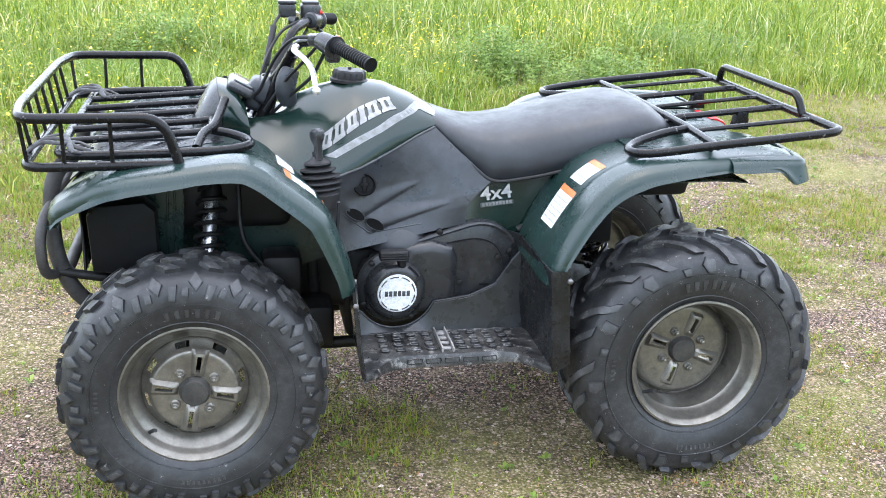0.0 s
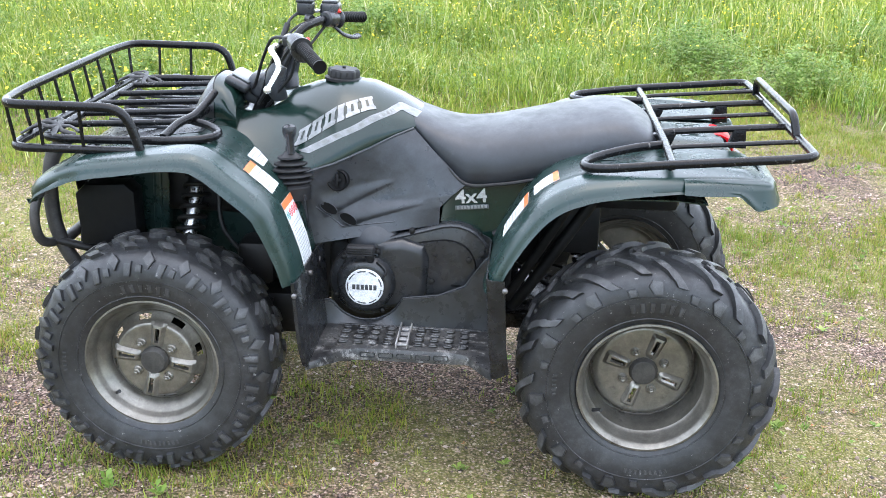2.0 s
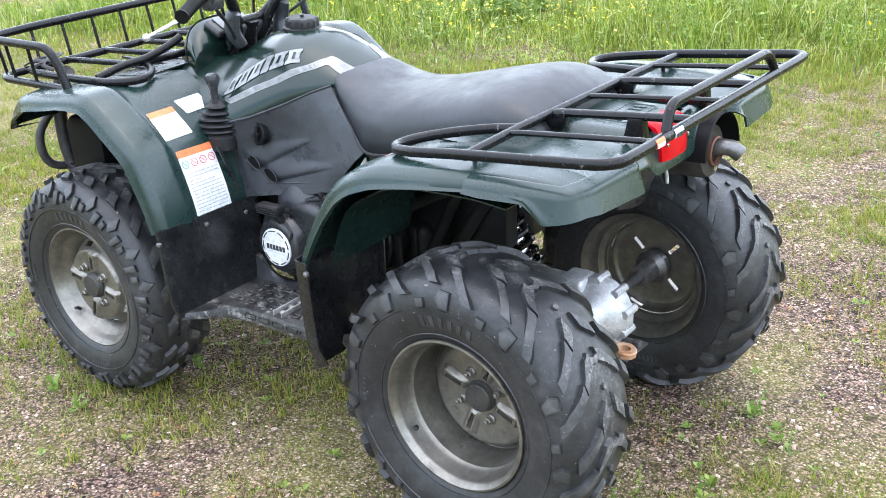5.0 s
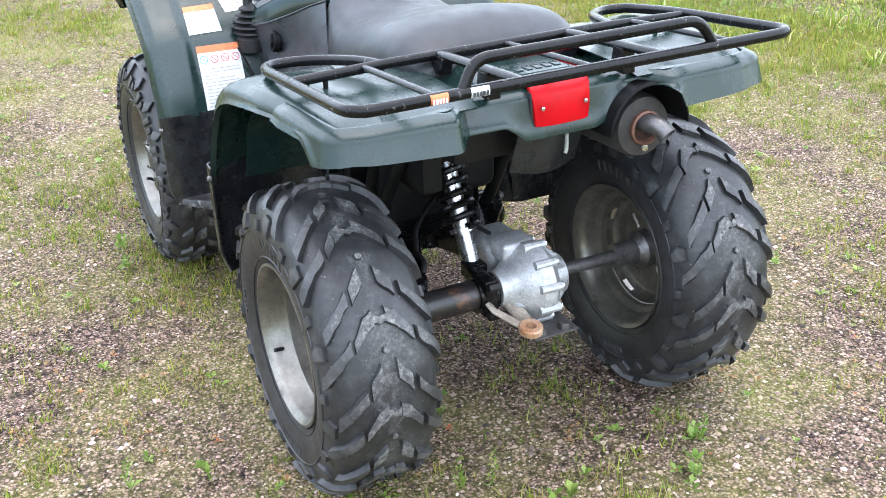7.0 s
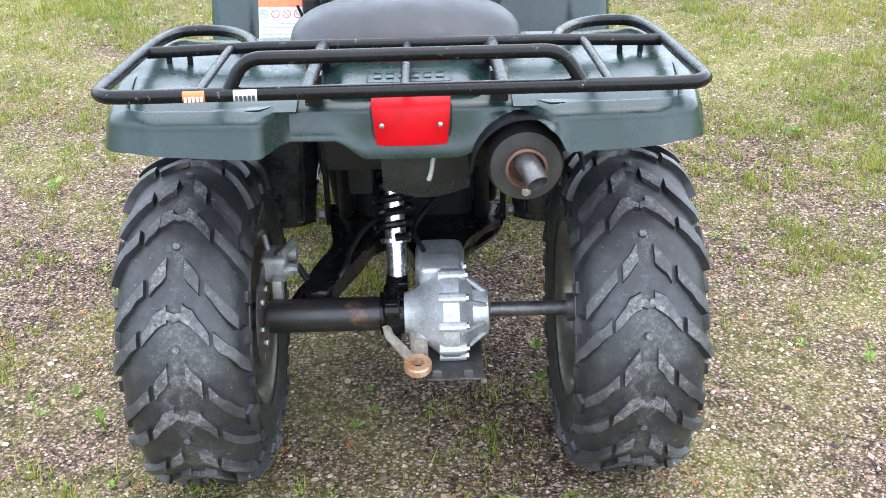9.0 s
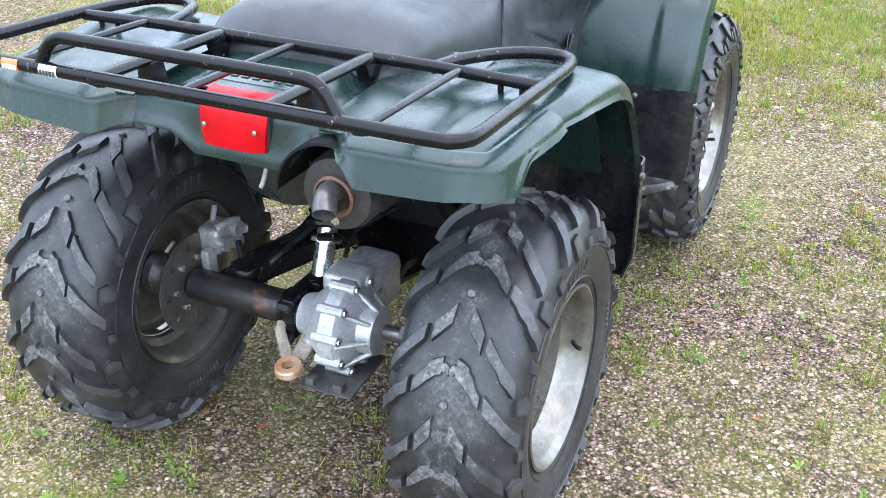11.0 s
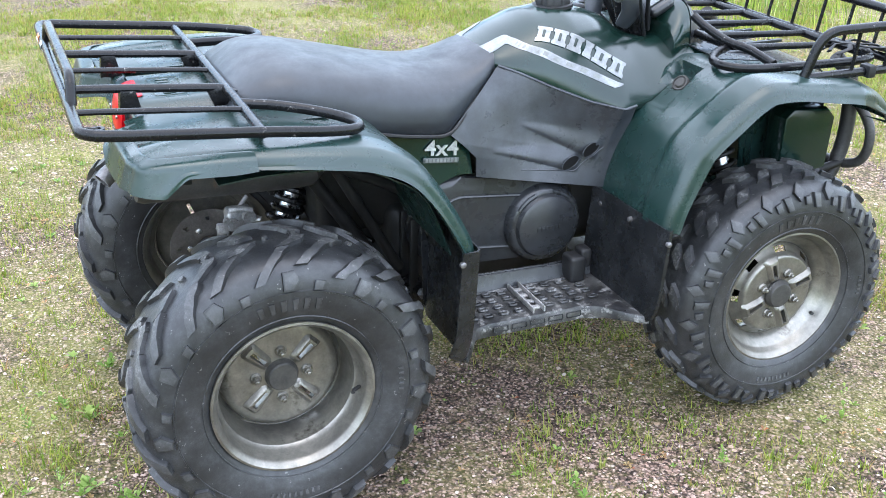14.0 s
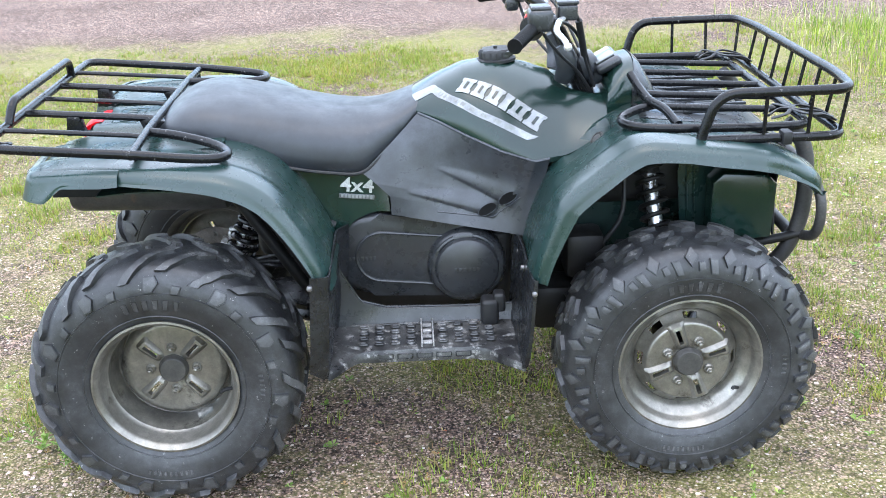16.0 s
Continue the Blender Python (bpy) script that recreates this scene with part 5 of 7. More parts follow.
# ---- footwells ----
for side in (-1, 1):
    well = group("footwell", atv, "scuffed black plastic footwell with raised grips")
    # floor, its outer edge drawn in between the flaps
    bm = bmesh.new()
    rows, wall = [], []
    for x in np.linspace(-0.222, 0.232, 40):
        edge = interp(x, [(-0.222, 0.495), (-0.195, 0.470), (-0.150, 0.412), (-0.11, 0.392), (0.13, 0.390), (0.170, 0.402), (0.212, 0.470), (0.232, 0.495)])
        low = interp(abs(x), [(0.13, 0.305), (0.20, 0.318)])
        zt = interp(x, [(-0.222, 0.398), (-0.10, 0.402), (0.08, 0.425), (0.15, 0.455), (0.20, 0.53), (0.232, 0.56)])
        if side > 0:
            zt = interp(x, [(-0.222, 0.374), (-0.10, 0.372), (0.10, 0.378), (0.165, 0.398), (0.205, 0.47), (0.232, 0.53)])
        elif abs(x + 0.112) < 0.106:
            zt = min(zt, 0.452 - math.sqrt(0.106 ** 2 - (x + 0.112) ** 2))
        wall.append([(x, side * 0.236, zt), (x, side * 0.242, zt - 0.003), (x, side * 0.248, lerp(0.3345, zt, 0.4)), (x, side * 0.255, 0.3345)])
        row = [(x, side * 0.255, 0.336)]
        row += [(x, side * lerp(0.255, edge, f), 0.336) for f in (0.3, 0.6, 0.9)]
        row += [(x, side * (edge + 0.003), 0.334), (x, side * (edge + 0.009), lerp(low, 0.336, 0.5)), (x, side * (edge + 0.010), low)]
        rows.append(row)
    grid(bm, rows)
    part("footboard", thick(bm, 0.004), M_FOOT, well, "scuffed black plastic footboard")
    bm = bmesh.new()
    grid(bm, wall)
    part("footwell_wall", thick(bm, 0.003), M_BLACK, well)
    part("wall_rim", tubes([[Vector(w[0]) for w in wall]], 0.0032, sides=8), M_FLAP, well)
    part("floor_rim", tubes([[(x, side * 0.258, 0.338) for x in np.linspace(-0.18, 0.19, 12)]], 0.003, sides=8), M_FOOT, well)
    for i in range(9):
        for j in range(4):
            x, y = -0.155 + i * 0.039, 0.272 + j * 0.031
            if abs(x - 0.0) < 0.016:
                continue
            bm = bmesh.new()
            tube(bm, fillet([(x - 0.010, side * (y - 0.006), 0.339), (x + 0.010, side * (y - 0.006), 0.339), (x + 0.010, side * (y + 0.006), 0.339), (x - 0.010, side * (y + 0.006), 0.339)], 0.005, True, 3), 0.0035 if (i + j) % 2 else 0.0028, closed=True, sides=6)
            part("foot_grip", bm, M_FOOT, well)
    bm = bmesh.new()
    for x in (-0.014, 0.014):
        box(bm, x, side * 0.322, 0.343, 0.004, 0.135, 0.014, 0.001)
    for k in range(4):
        box(bm, 0, side * (0.275 + 0.031 * k), 0.339, 0.022, 0.014, 0.005, 0.001)
    part("foot_cleat", bm, M_CALIPER, well, "worn grey metal cleat")
    bm = bmesh.new()
    for k in range(5):
        x = -0.085 + k * 0.047
        tube(bm, fillet([(x - 0.018, side * 0.4005, 0.326), (x + 0.018, side * 0.4005, 0.326), (x + 0.018, side * 0.4020, 0.314), (x - 0.018, side * 0.4020, 0.314)], 0.003, True, 3), 0.0016, closed=True, sides=6)
    part("edge_slot", bm, M_BLACK, well)
    # front and rear mudguard flaps
    bm = bmesh.new()
    rows = []
    for z in np.linspace(0.315, 0.552, 14):
        x = interp(z, [(0.315, -0.212), (0.40, -0.226), (0.552, -0.239)])
        yo = interp(z, [(0.315, 0.505), (0.36, 0.520), (0.545, 0.518)])
        row = [(x + 0.010, side * 0.212, max(z, 0.336)), (x + 0.003, side * 0.24, max(z, 0.334))]
        row += [(x, side * y, max(z, interp(y, [(0.30, 0.330), (0.40, 0.330), (0.46, 0.318), (0.53, 0.318)]))) for y in (0.30, 0.36, 0.42, 0.47)]
        row += [(x - 0.002, side * (yo - 0.012), max(z, 0.322)), (x - 0.006, side * yo, max(z, 0.325)), (x - 0.014, side * (yo + 0.001), max(z, 0.330))]
        rows.append(row)
    grid(bm, rows)
    part("front_flap", thick(bm, 0.004), M_FLAP, well, "scuffed black mudguard flap behind the front wheel")
    bm = bmesh.new()
    rows = []
    for z in np.linspace(0.322, 0.585, 14):
        x = interp(z, [(0.322, 0.232), (0.42, 0.222), (0.585, 0.212)])
        yo = interp(z, [(0.322, 0.505), (0.38, 0.522), (0.585, 0.520)])
        inner = interp(z, [(0.315, 0.25), (0.45, 0.24), (0.585, 0.20)])
        row = [(x - 0.028, side * (inner - 0.02), z), (x - 0.006, side * (inner + 0.01), z)]
        row += [(x, side * lerp(inner + 0.03, yo - 0.02, f), z) for f in (0, 0.33, 0.66, 1)]
        row += [(x + 0.003, side * (yo - 0.006), z), (x + 0.012, side * yo, z), (x + 0.045, side * (yo + 0.002), max(z, interp(z, [(0.315, 0.335), (0.4, 0.4)])))]
        rows.append(row)
    grid(bm, rows)
    part("rear_flap", thick(bm, 0.004), M_FLAP, well, "scuffed black mudguard flap ahead of the rear wheel")
    for name, x, y, z in (("flap_screw", -0.245, 0.512, 0.520), ("flap_screw", 0.258, 0.519, 0.563), ("flap_screw", -0.214, 0.377, 0.527), ("flap_screw", -0.218, 0.245, 0.516)):
        bm = bmesh.new()
        ax = Matrix.Rotation(radians(90 if side < 0 else -90), 4, "X") if y > 0.5 else Matrix.Rotation(radians(90), 4, "Y")
        revolve(bm, [(0.0066, -0.004), (0.0066, 0.003), (0.004, 0.005), (0.0, 0.0055)], Matrix.Translation((x, side * (y + 0.006), z) if y > 0.5 else (x - 0.018, side * y, z)) @ ax, 16)
        part(name, bm, M_PIPE, well)

# ---- rear rack ----
rack = group("rear_rack", atv, "black tubular steel rear rack, paint chipped")
RT = 0.0108
bm = bmesh.new()
half = [(0.632, 0.258, 0.866), (0.560, 0.278, 0.860), (0.475, 0.318, 0.848), (0.432, 0.370, 0.842), (0.440, 0.420, 0.843), (0.500, 0.440, 0.850), (0.62, 0.446, 0.865), (0.80, 0.448, 0.882), (0.912, 0.448, 0.893), (0.942, 0.434, 0.896), (0.950, 0.400, 0.896), (0.950, 0.20, 0.896)]
path = [(x, -y, z) for x, y, z in half] + [(x, y, z) for x, y, z in half[::-1]]
tube(bm, catmull(path, 150), RT)
part("outer_tube", bm, M_TUBE, rack)
bm = tubes([[(0.630, -0.443, 0.862), (0.632, -0.25, 0.868), (0.632, 0.25, 0.868), (0.630, 0.443, 0.862)]], 0.0102)
part("cross_bar", bm, M_TUBE, rack)
for y, r in ((-0.298, 0.0075), (-0.140, 0.0110), (0.004, 0.0075), (0.148, 0.0110), (0.305, 0.0075)):
    bm = tubes([catmull([(0.634, y * 1.0, 0.868), (0.66, y, 0.872), (0.90, y, 0.893), (0.945, y, 0.896)], 12)], r, squash=0.8)
    part("slat", bm, M_TUBE, rack)
bm = tubes([fillet([(0.946, -0.252, 0.898), (0.940, -0.226, 0.946), (0.940, 0.232, 0.946), (0.946, 0.262, 0.898)], 0.045, seg=8)], 0.0102)
part("rear_handle", bm, M_TUBE, rack)
for y in (-0.140, 0.148):
    bm = bmesh.new()
    prism(bm, [(0.60, 0.835), (0.66, 0.835), (0.672, 0.866), (0.652, 0.872), (0.600, 0.862)], y - 0.012, y + 0.012, 0.002)
    part("rack_bracket", bm, M_TUBE, rack)
    bm = bmesh.new()
    prism(bm, [(0.805, 0.838), (0.850, 0.838), (0.845, 0.886), (0.815, 0.884)], y - 0.014, y + 0.014, 0.002)
    part("rack_bracket", bm, M_TUBE, rack)
for side in (-1, 1):
    bm = tubes([fillet([(0.628, side * 0.372, 0.858), (0.628, side * 0.372, 0.836), (0.628, side * 0.408, 0.836), (0.628, side * 0.408, 0.858)], 0.006)], 0.005)
    part("rack_hook", bm, M_TUBE, rack)
bm = bmesh.new()
revolve(bm, [(0.0125, -0.002), (0.0125, 0.002), (0.0065, 0.002), (0.0065, -0.002)], pose(0.915, 0.378, 0.884), 20)
tube(bm, [(0.915, 0.378, 0.884), (0.945, 0.378, 0.890)], 0.0028)
part("eyelet", bm, M_TUBE, rack)
for y, w, mtl in ((-0.300, 0.032, M_ORANGE), (-0.226, 0.034, M_WHITE)):
    bm = bmesh.new()
    rows = []
    for a in np.linspace(-0.7, 0.9, 8):
        rows.append([(0.950 + (RT + 0.0012) * math.cos(a), yy, 0.896 + (RT + 0.0012) * math.sin(a)) for yy in (y - w / 2, y + w / 2)])
    grid(bm, rows)
    part("rack_sticker", thick(bm, 0.0005), mtl, rack, "small worn rack sticker")
    bm = bmesh.new()
    a = 0.1
    for k in range(5):
        box(bm, 0.950 + (RT + 0.0018), y - w * 0.36 + k * w * 0.18, 0.894, 0.001, w * 0.12, 0.008, 0)
    part("sticker_bar", bm, M_WHITE if mtl is M_ORANGE else M_INK, rack)

# ---- front rack with basket ----
frack = group("front_rack", atv, "black tubular steel front rack with a raised basket rail")
half = [(-0.555, 0.245, 0.872), (-0.51, 0.262, 0.866), (-0.474, 0.300, 0.860), (-0.474, 0.345, 0.858), (-0.52, 0.378, 0.856), (-0.62, 0.388, 0.853), (-0.80, 0.392, 0.850), (-0.870, 0.380, 0.849), (-0.888, 0.340, 0.849), (-0.890, 0.20, 0.849)]
path = [(x, -y, z) for x, y, z in half] + [(x, y, z) for x, y, z in half[::-1]]
part("outer_tube", tubes([catmull(path, 130)], 0.0105), M_TUBE, frack)
bm = tubes([catmull([(-0.590, -0.372, 0.858), (-0.575, -0.30, 0.876), (-0.550, -0.245, 0.886), (-0.535, -0.18, 0.906), (-0.525, -0.14, 0.925)], 16), catmull([(-0.590, 0.372, 0.858), (-0.575, 0.30, 0.876), (-0.550, 0.245, 0.886), (-0.535, 0.18, 0.906), (-0.525, 0.14, 0.925)], 16),
            [(-0.555, -0.25, 0.874), (-0.558, 0.25, 0.874)]], 0.0105)
part("cross_bar", bm, M_TUBE, frack)
for y in (-0.255, -0.128, 0.0, 0.128, 0.255):
    part("slat", tubes([[(-0.560, y, 0.874), (-0.60, y, 0.869), (-0.888, y, 0.851)]], 0.0085), M_TUBE, frack)
low = fillet([(-0.632, -0.436, 0.838), (-0.952, -0.432, 0.834), (-0.952, 0.432, 0.834), (-0.632, 0.436, 0.838)], 0.055)
part("basket_low_rail", tubes([low], 0.0108), M_TUBE, frack)
high = fillet([(-0.622, -0.440, 0.834), (-0.655, -0.446, 0.944), (-0.950, -0.450, 0.944), (-0.972, -0.30, 0.944), (-0.972, 0.30, 0.944), (-0.950, 0.450, 0.944), (-0.655, 0.446, 0.944), (-0.622, 0.440, 0.834)], 0.05)
part("basket_top_rail", tubes([high], 0.0115), M_TUBE, frack)
posts = []
for side in (-1, 1):
    posts += [(-0.865, side * 0.434, -0.865, side * 0.447), (-0.765, side * 0.435, -0.765, side * 0.446), (-0.945, side * 0.41, -0.955, side * 0.42)]
posts += [(-0.952, y, -0.972, y) for y in (-0.30, -0.20, -0.10, 0.0, 0.10, 0.20, 0.30)]
for x0, y0, x1, y1 in posts:
    part("basket_rod", tubes([[(x0, y0, 0.836), (x1, y1, 0.944)]], 0.0045, sides=8), M_TUBE, frack)
# cargo straps wound round the front tubes
for y in (-0.335, 0.31):
    bm = bmesh.new()
    for k, dx in enumerate((-0.012, 0.012, 0.034)):
        tube(bm, catmull([(-0.960, y + dx, 0.846), (-0.925, y + dx + 0.02, 0.866), (-0.885, y + dx * 1.8, 0.870), (-0.850, y - dx * 2, 0.862), (-0.82, y - dx, 0.850)], 12), 0.007, squash=0.4)
    tube(bm, catmull([(-0.955, y + 0.02, 0.850), (-0.93, y + 0.05, 0.858), (-0.90, y + 0.03, 0.866)], 8), 0.008, squash=0.5)
    part("cargo_strap", bm, M_RUBBER, frack, "black cargo strap wound round the tubes")
bm = bmesh.new()
box(bm, -0.815, 0.436, 0.838, 0.022, 0.034, 0.030, 0.004)
part("strap_buckle", bm, M_RUBBER, frack)

# ---- front bumper and grille ----
bumper = group("front_bumper", atv, "dark steel tube front bumper")
for side in (-1, 1):
    bm = tubes([catmull([(-0.87, side * 0.27, 0.825), (-0.912, side * 0.285, 0.775), (-0.925, side * 0.29, 0.68), (-0.915, side * 0.29, 0.57), (-0.870, side * 0.28, 0.475), (-0.78, side * 0.24, 0.410), (-0.66, side * 0.18, 0.36)], 40)], 0.019)
    part("bumper_tube", bm, M_MUFFLER, bumper)
    bm = tubes([catmull([(-0.912, side * 0.292, 0.722), (-0.930, side * 0.322, 0.702), (-0.942, side * 0.352, 0.655), (-0.943, side * 0.356, 0.600), (-0.938, side * 0.338, 0.562), (-0.925, side * 0.305, 0.548), (-0.915, side * 0.285, 0.552)], 40)], 0.0125)
    part("bumper_hoop", bm, M_MUFFLER, bumper)
    bm = tubes([[(-0.925, side * 0.30, 0.553), (-0.83, side * 0.30, 0.535), (-0.68, side * 0.24, 0.50)]], 0.011)
    part("bumper_stay", bm, M_DARK, bumper)
part("bumper_cross", tubes([[(-0.921, -0.29, 0.72), (-0.921, 0.29, 0.72)], [(-0.90, -0.285, 0.55), (-0.90, 0.285, 0.55)]], 0.015), M_MUFFLER, bumper)
bm = bmesh.new()
for k in range(26):
    y = -0.30 + k * 0.024
    for s in (-1, 1):
        a, b = (max(-0.27, min(0.27, y - s * 0.09)), 0.54), (max(-0.27, min(0.27, y + s * 0.09)), 0.76)
        tube(bm, [(-0.862, a[0], a[1]), (-0.872, b[0], b[1])], 0.0035, sides=6)
part("grille", bm, M_DARK, atv, "black expanded-metal front grille")

# ---- front suspension ----
for side in (-1, 1):
    fs = group("front_suspension", atv, "black coil-over front suspension with arms")
    a, b = Vector((-0.560, side * 0.172, 0.745)), Vector((-0.590, side * 0.325, 0.420))
    part("shock_body", tubes([[a, a.lerp(b, 0.18)]], 0.028), M_DARK, fs)
    part("shock_rod", tubes([[a.lerp(b, 0.15), b]], 0.0185), M_STEEL, fs, "bright zinc shock body")
    bm = bmesh.new()
    pts = []
    d = (b - a).normalized()
    u = d.cross(Vector((1, 0, 0))).normalized()
    v = d.cross(u)
    for k in range(121):
        f = k / 120
        an = 2 * math.pi * 9 * f
        pts.append(a.lerp(b, 0.10 + 0.72 * f) + (u * math.cos(an) + v * math.sin(an)) * 0.033)
    tube(bm, pts, 0.0058, sides=8)
    part("shock_spring", bm, M_DARK, fs, "black coil spring")
    bm = tubes([[(-0.72, side * 0.12, 0.42), (-0.612, side * 0.32, 0.375)], [(-0.48, side * 0.12, 0.42), (-0.612, side * 0.32, 0.375)],
                [(-0.72, side * 0.12, 0.26), (-0.612, side * 0.33, 0.245)], [(-0.48, side * 0.12, 0.26), (-0.612, side * 0.33, 0.245)]], 0.014)
    part("control_arm", bm, M_DARK, fs)
    bm = bmesh.new()
    revolve(bm, [(0.05, 0.0), (0.05, 0.05), (0.03, 0.07)], Matrix.Translation((-0.612, side * 0.31, HUB_Z)) @ (ALONG_Y if side > 0 else ALONG_Y @ Matrix.Rotation(math.pi, 4, "X")), 24)
    tube(bm, [(-0.50, side * 0.05, 0.36), (-0.612, side * 0.33, HUB_Z)], 0.014)
    box(bm, -0.612, side * 0.325, HUB_Z, 0.05, 0.02, 0.15, 0.008)
    part("steering_knuckle", bm, M_DARK, fs)
    bm = tubes([catmull([(-0.50, side * 0.22, 0.74), (-0.49, side * 0.25, 0.60), (-0.43, side * 0.26, 0.50), (-0.50, side * 0.30, 0.42), (-0.60, side * 0.31, 0.36)], 20)], 0.006)
    part("brake_hose", bm, M_RUBBER, fs)
    bm = bmesh.new()
    box(bm, -0.40, side * 0.22, 0.50, 0.10, 0.10, 0.12, 0.02)
    box(bm, -0.36, side * 0.20, 0.36, 0.18, 0.12, 0.12, 0.02)
    part("front_skid", bm, M_DARK, fs)

# ---- steering and controls ----
bars = group("handlebar", atv, "black handlebar with grips, levers and cables")
bm = bmesh.new()
path = [(-0.202, -0.384, 1.048), (-0.268, -0.262, 1.072), (-0.300, -0.200, 1.074), (-0.345, -0.120, 1.060), (-0.385, -0.065, 0.985), (-0.405, -0.045, 0.955), (-0.408, 0.045, 0.955), (-0.385, 0.065, 0.985), (-0.345, 0.120, 1.060), (-0.300, 0.200, 1.074), (-0.276, 0.268, 1.073), (-0.218, 0.390, 1.058)]
tube(bm, fillet(path, 0.03), 0.0115)
part("bar_tube", bm, M_TUBE, bars)
bm = tubes([[(-0.440, 0, 0.83), (-0.405, 0, 0.955)]], 0.026)
tube(bm, catmull([(-0.445, -0.035, 0.845), (-0.415, -0.042, 0.90), (-0.385, -0.064, 0.975), (-0.358, -0.100, 1.030)], 12), 0.015)
tube(bm, catmull([(-0.445, 0.035, 0.845), (-0.415, 0.042, 0.90), (-0.385, 0.064, 0.975), (-0.358, 0.100, 1.030)], 12), 0.015)
part("steering_column", bm, M_TUBE, bars)
bm = bmesh.new()
box(bm, 0, 0, 0, 0.070, 0.10, 0.045, 0.016, pose(-0.425, 0, 0.925, 0, -62, 0), 3)
box(bm, 0, 0, 0, 0.05, 0.08, 0.085, 0.018, pose(-0.446, 0, 0.915, 0, 22, 0), 3)
part("bar_cover", bm, M_GREYPANEL, bars, "grey plastic handlebar cover")
for side in (-1, 1):
    a, b = (Vector((-0.268, -0.262, 1.072)), Vector((-0.199, -0.388, 1.047))) if side < 0 else (Vector((-0.276, 0.268, 1.073)), Vector((-0.217, 0.400, 1.057)))
    bm = bmesh.new()
    tube(bm, [a.lerp(b, k / 32) for k in range(33)], lambda f: 0.0146 + (0.0016 if int(f * 32) % 2 else 0) + (0.0025 if f > 0.97 or f < 0.05 else 0), sides=18)
    d = (b - a).normalized()
    part("grip", bm, M_TRIM, bars, "ribbed black rubber grip")
    bm = bmesh.new()
    c = Vector((-0.283, side * 0.232, 1.072))
    m = Matrix.Translation(c) @ d.to_track_quat("Z", "Y").to_matrix().to_4x4()
    revolve(bm, [(0.017, -0.03), (0.022, -0.026), (0.0245, 0.010), (0.022, 0.024), (0.0285, 0.028), (0.0285, 0.033), (0.016, 0.034)], m, 24)
    if side < 0:
        box(bm, c.x + 0.012, c.y, c.z - 0.024, 0.035, 0.05, 0.035, 0.008)
        box(bm, c.x - 0.02, c.y + 0.045, c.z + 0.004, 0.05, 0.05, 0.026, 0.008)
    else:
        box(bm, -0.288, 0.268, 1.090, 0.056, 0.062, 0.050, 0.010, None, 3)
        box(bm, -0.288, 0.268, 1.117, 0.046, 0.052, 0.010, 0.004)
    part("switch_housing", bm, M_BLACK, bars)
    bm = bmesh.new()
    if side < 0:
        pts = [(-0.352, -0.165, 1.058), (-0.358, -0.200, 1.052), (-0.335, -0.240, 1.036), (-0.323, -0.275, 1.020), (-0.322, -0.340, 1.005), (-0.322, -0.402, 0.992)]
        tube(bm, catmull(pts, 30), lambda f: 0.0085 - 0.003 * f, sides=10, squash=0.7)
        bmesh.ops.create_uvsphere(bm, u_segments=14, v_segments=8, radius=0.0095, matrix=Matrix.Translation(pts[-1]))
        part("brake_lever", bm, M_LEVER, bars, "polished aluminium brake lever")
    else:
        pts = [(-0.345, 0.205, 1.078), (-0.346, 0.240, 1.086), (-0.328, 0.290, 1.086), (-0.318, 0.330, 1.074), (-0.330, 0.370, 1.060), (-0.332, 0.405, 1.052)]
        tube(bm, catmull(pts, 24), lambda f: 0.0085 - 0.002 * f, sides=10, squash=0.7)
        bmesh.ops.create_uvsphere(bm, u_segments=14, v_segments=8, radius=0.0095, matrix=Matrix.Translation(pts[-1]))
        part("brake_lever", bm, M_LEVER, bars, "polished aluminium brake lever")
for side in (-1, 1):
    bm = bmesh.new()
    tube(bm, catmull([(-0.360, side * 0.088, 0.992), (-0.372, side * 0.090, 0.965), (-0.376, side * 0.086, 0.935), (-0.366, side * 0.070, 0.900)], 16), lambda f: 0.026 - 0.006 * abs(2 * f - 1) ** 3, sides=16, squash=0.6)
    part("column_cover", bm, M_GREYPANEL, bars, "grey moulded plastic column cover")
part("hose_sleeve", tubes([catmull([(-0.393, 0.160, 1.065), (-0.405, 0.132, 1.02), (-0.417, 0.100, 0.970)], 10)], 0.0085), M_RUBBER, bars)
# red button, thumb throttle, brake reservoir, mirror-less stub
bm = bmesh.new()
revolve(bm, [(0.0055, -0.006), (0.0055, 0.004), (0.004, 0.006)], pose(-0.258, -0.235, 1.086, 0, 60, 0), 14)
part("kill_switch", bm, M_REDBTN, bars, "small red kill switch")
bm = bmesh.new()
revolve(bm, [(0.0065, -0.006), (0.0065, 0.006), (0.005, 0.008)], pose(-0.264, 0.246, 1.092, 0, 60, 0), 14)
part("start_button", bm, M_REDBTN, bars, "small red start button")
bm = bmesh.new()
tube(bm, catmull([(-0.27, 0.225, 1.05), (-0.245, 0.235, 1.028), (-0.222, 0.262, 1.018), (-0.212, 0.292, 1.018)], 16), lambda f: 0.008 + 0.003 * f, sides=10, squash=0.6)
part("thumb_throttle", bm, M_BLACK, bars)
bm = bmesh.new()
box(bm, -0.354, 0.232, 1.100, 0.046, 0.050, 0.038, 0.007, None, 3)
box(bm, -0.354, 0.232, 1.122, 0.050, 0.054, 0.009, 0.003)
tube(bm, [(-0.345, 0.205, 1.074), (-0.330, 0.195, 1.072)], 0.014, sides=12)
part("brake_reservoir", bm, M_BLACK, bars, "black brake fluid reservoir")
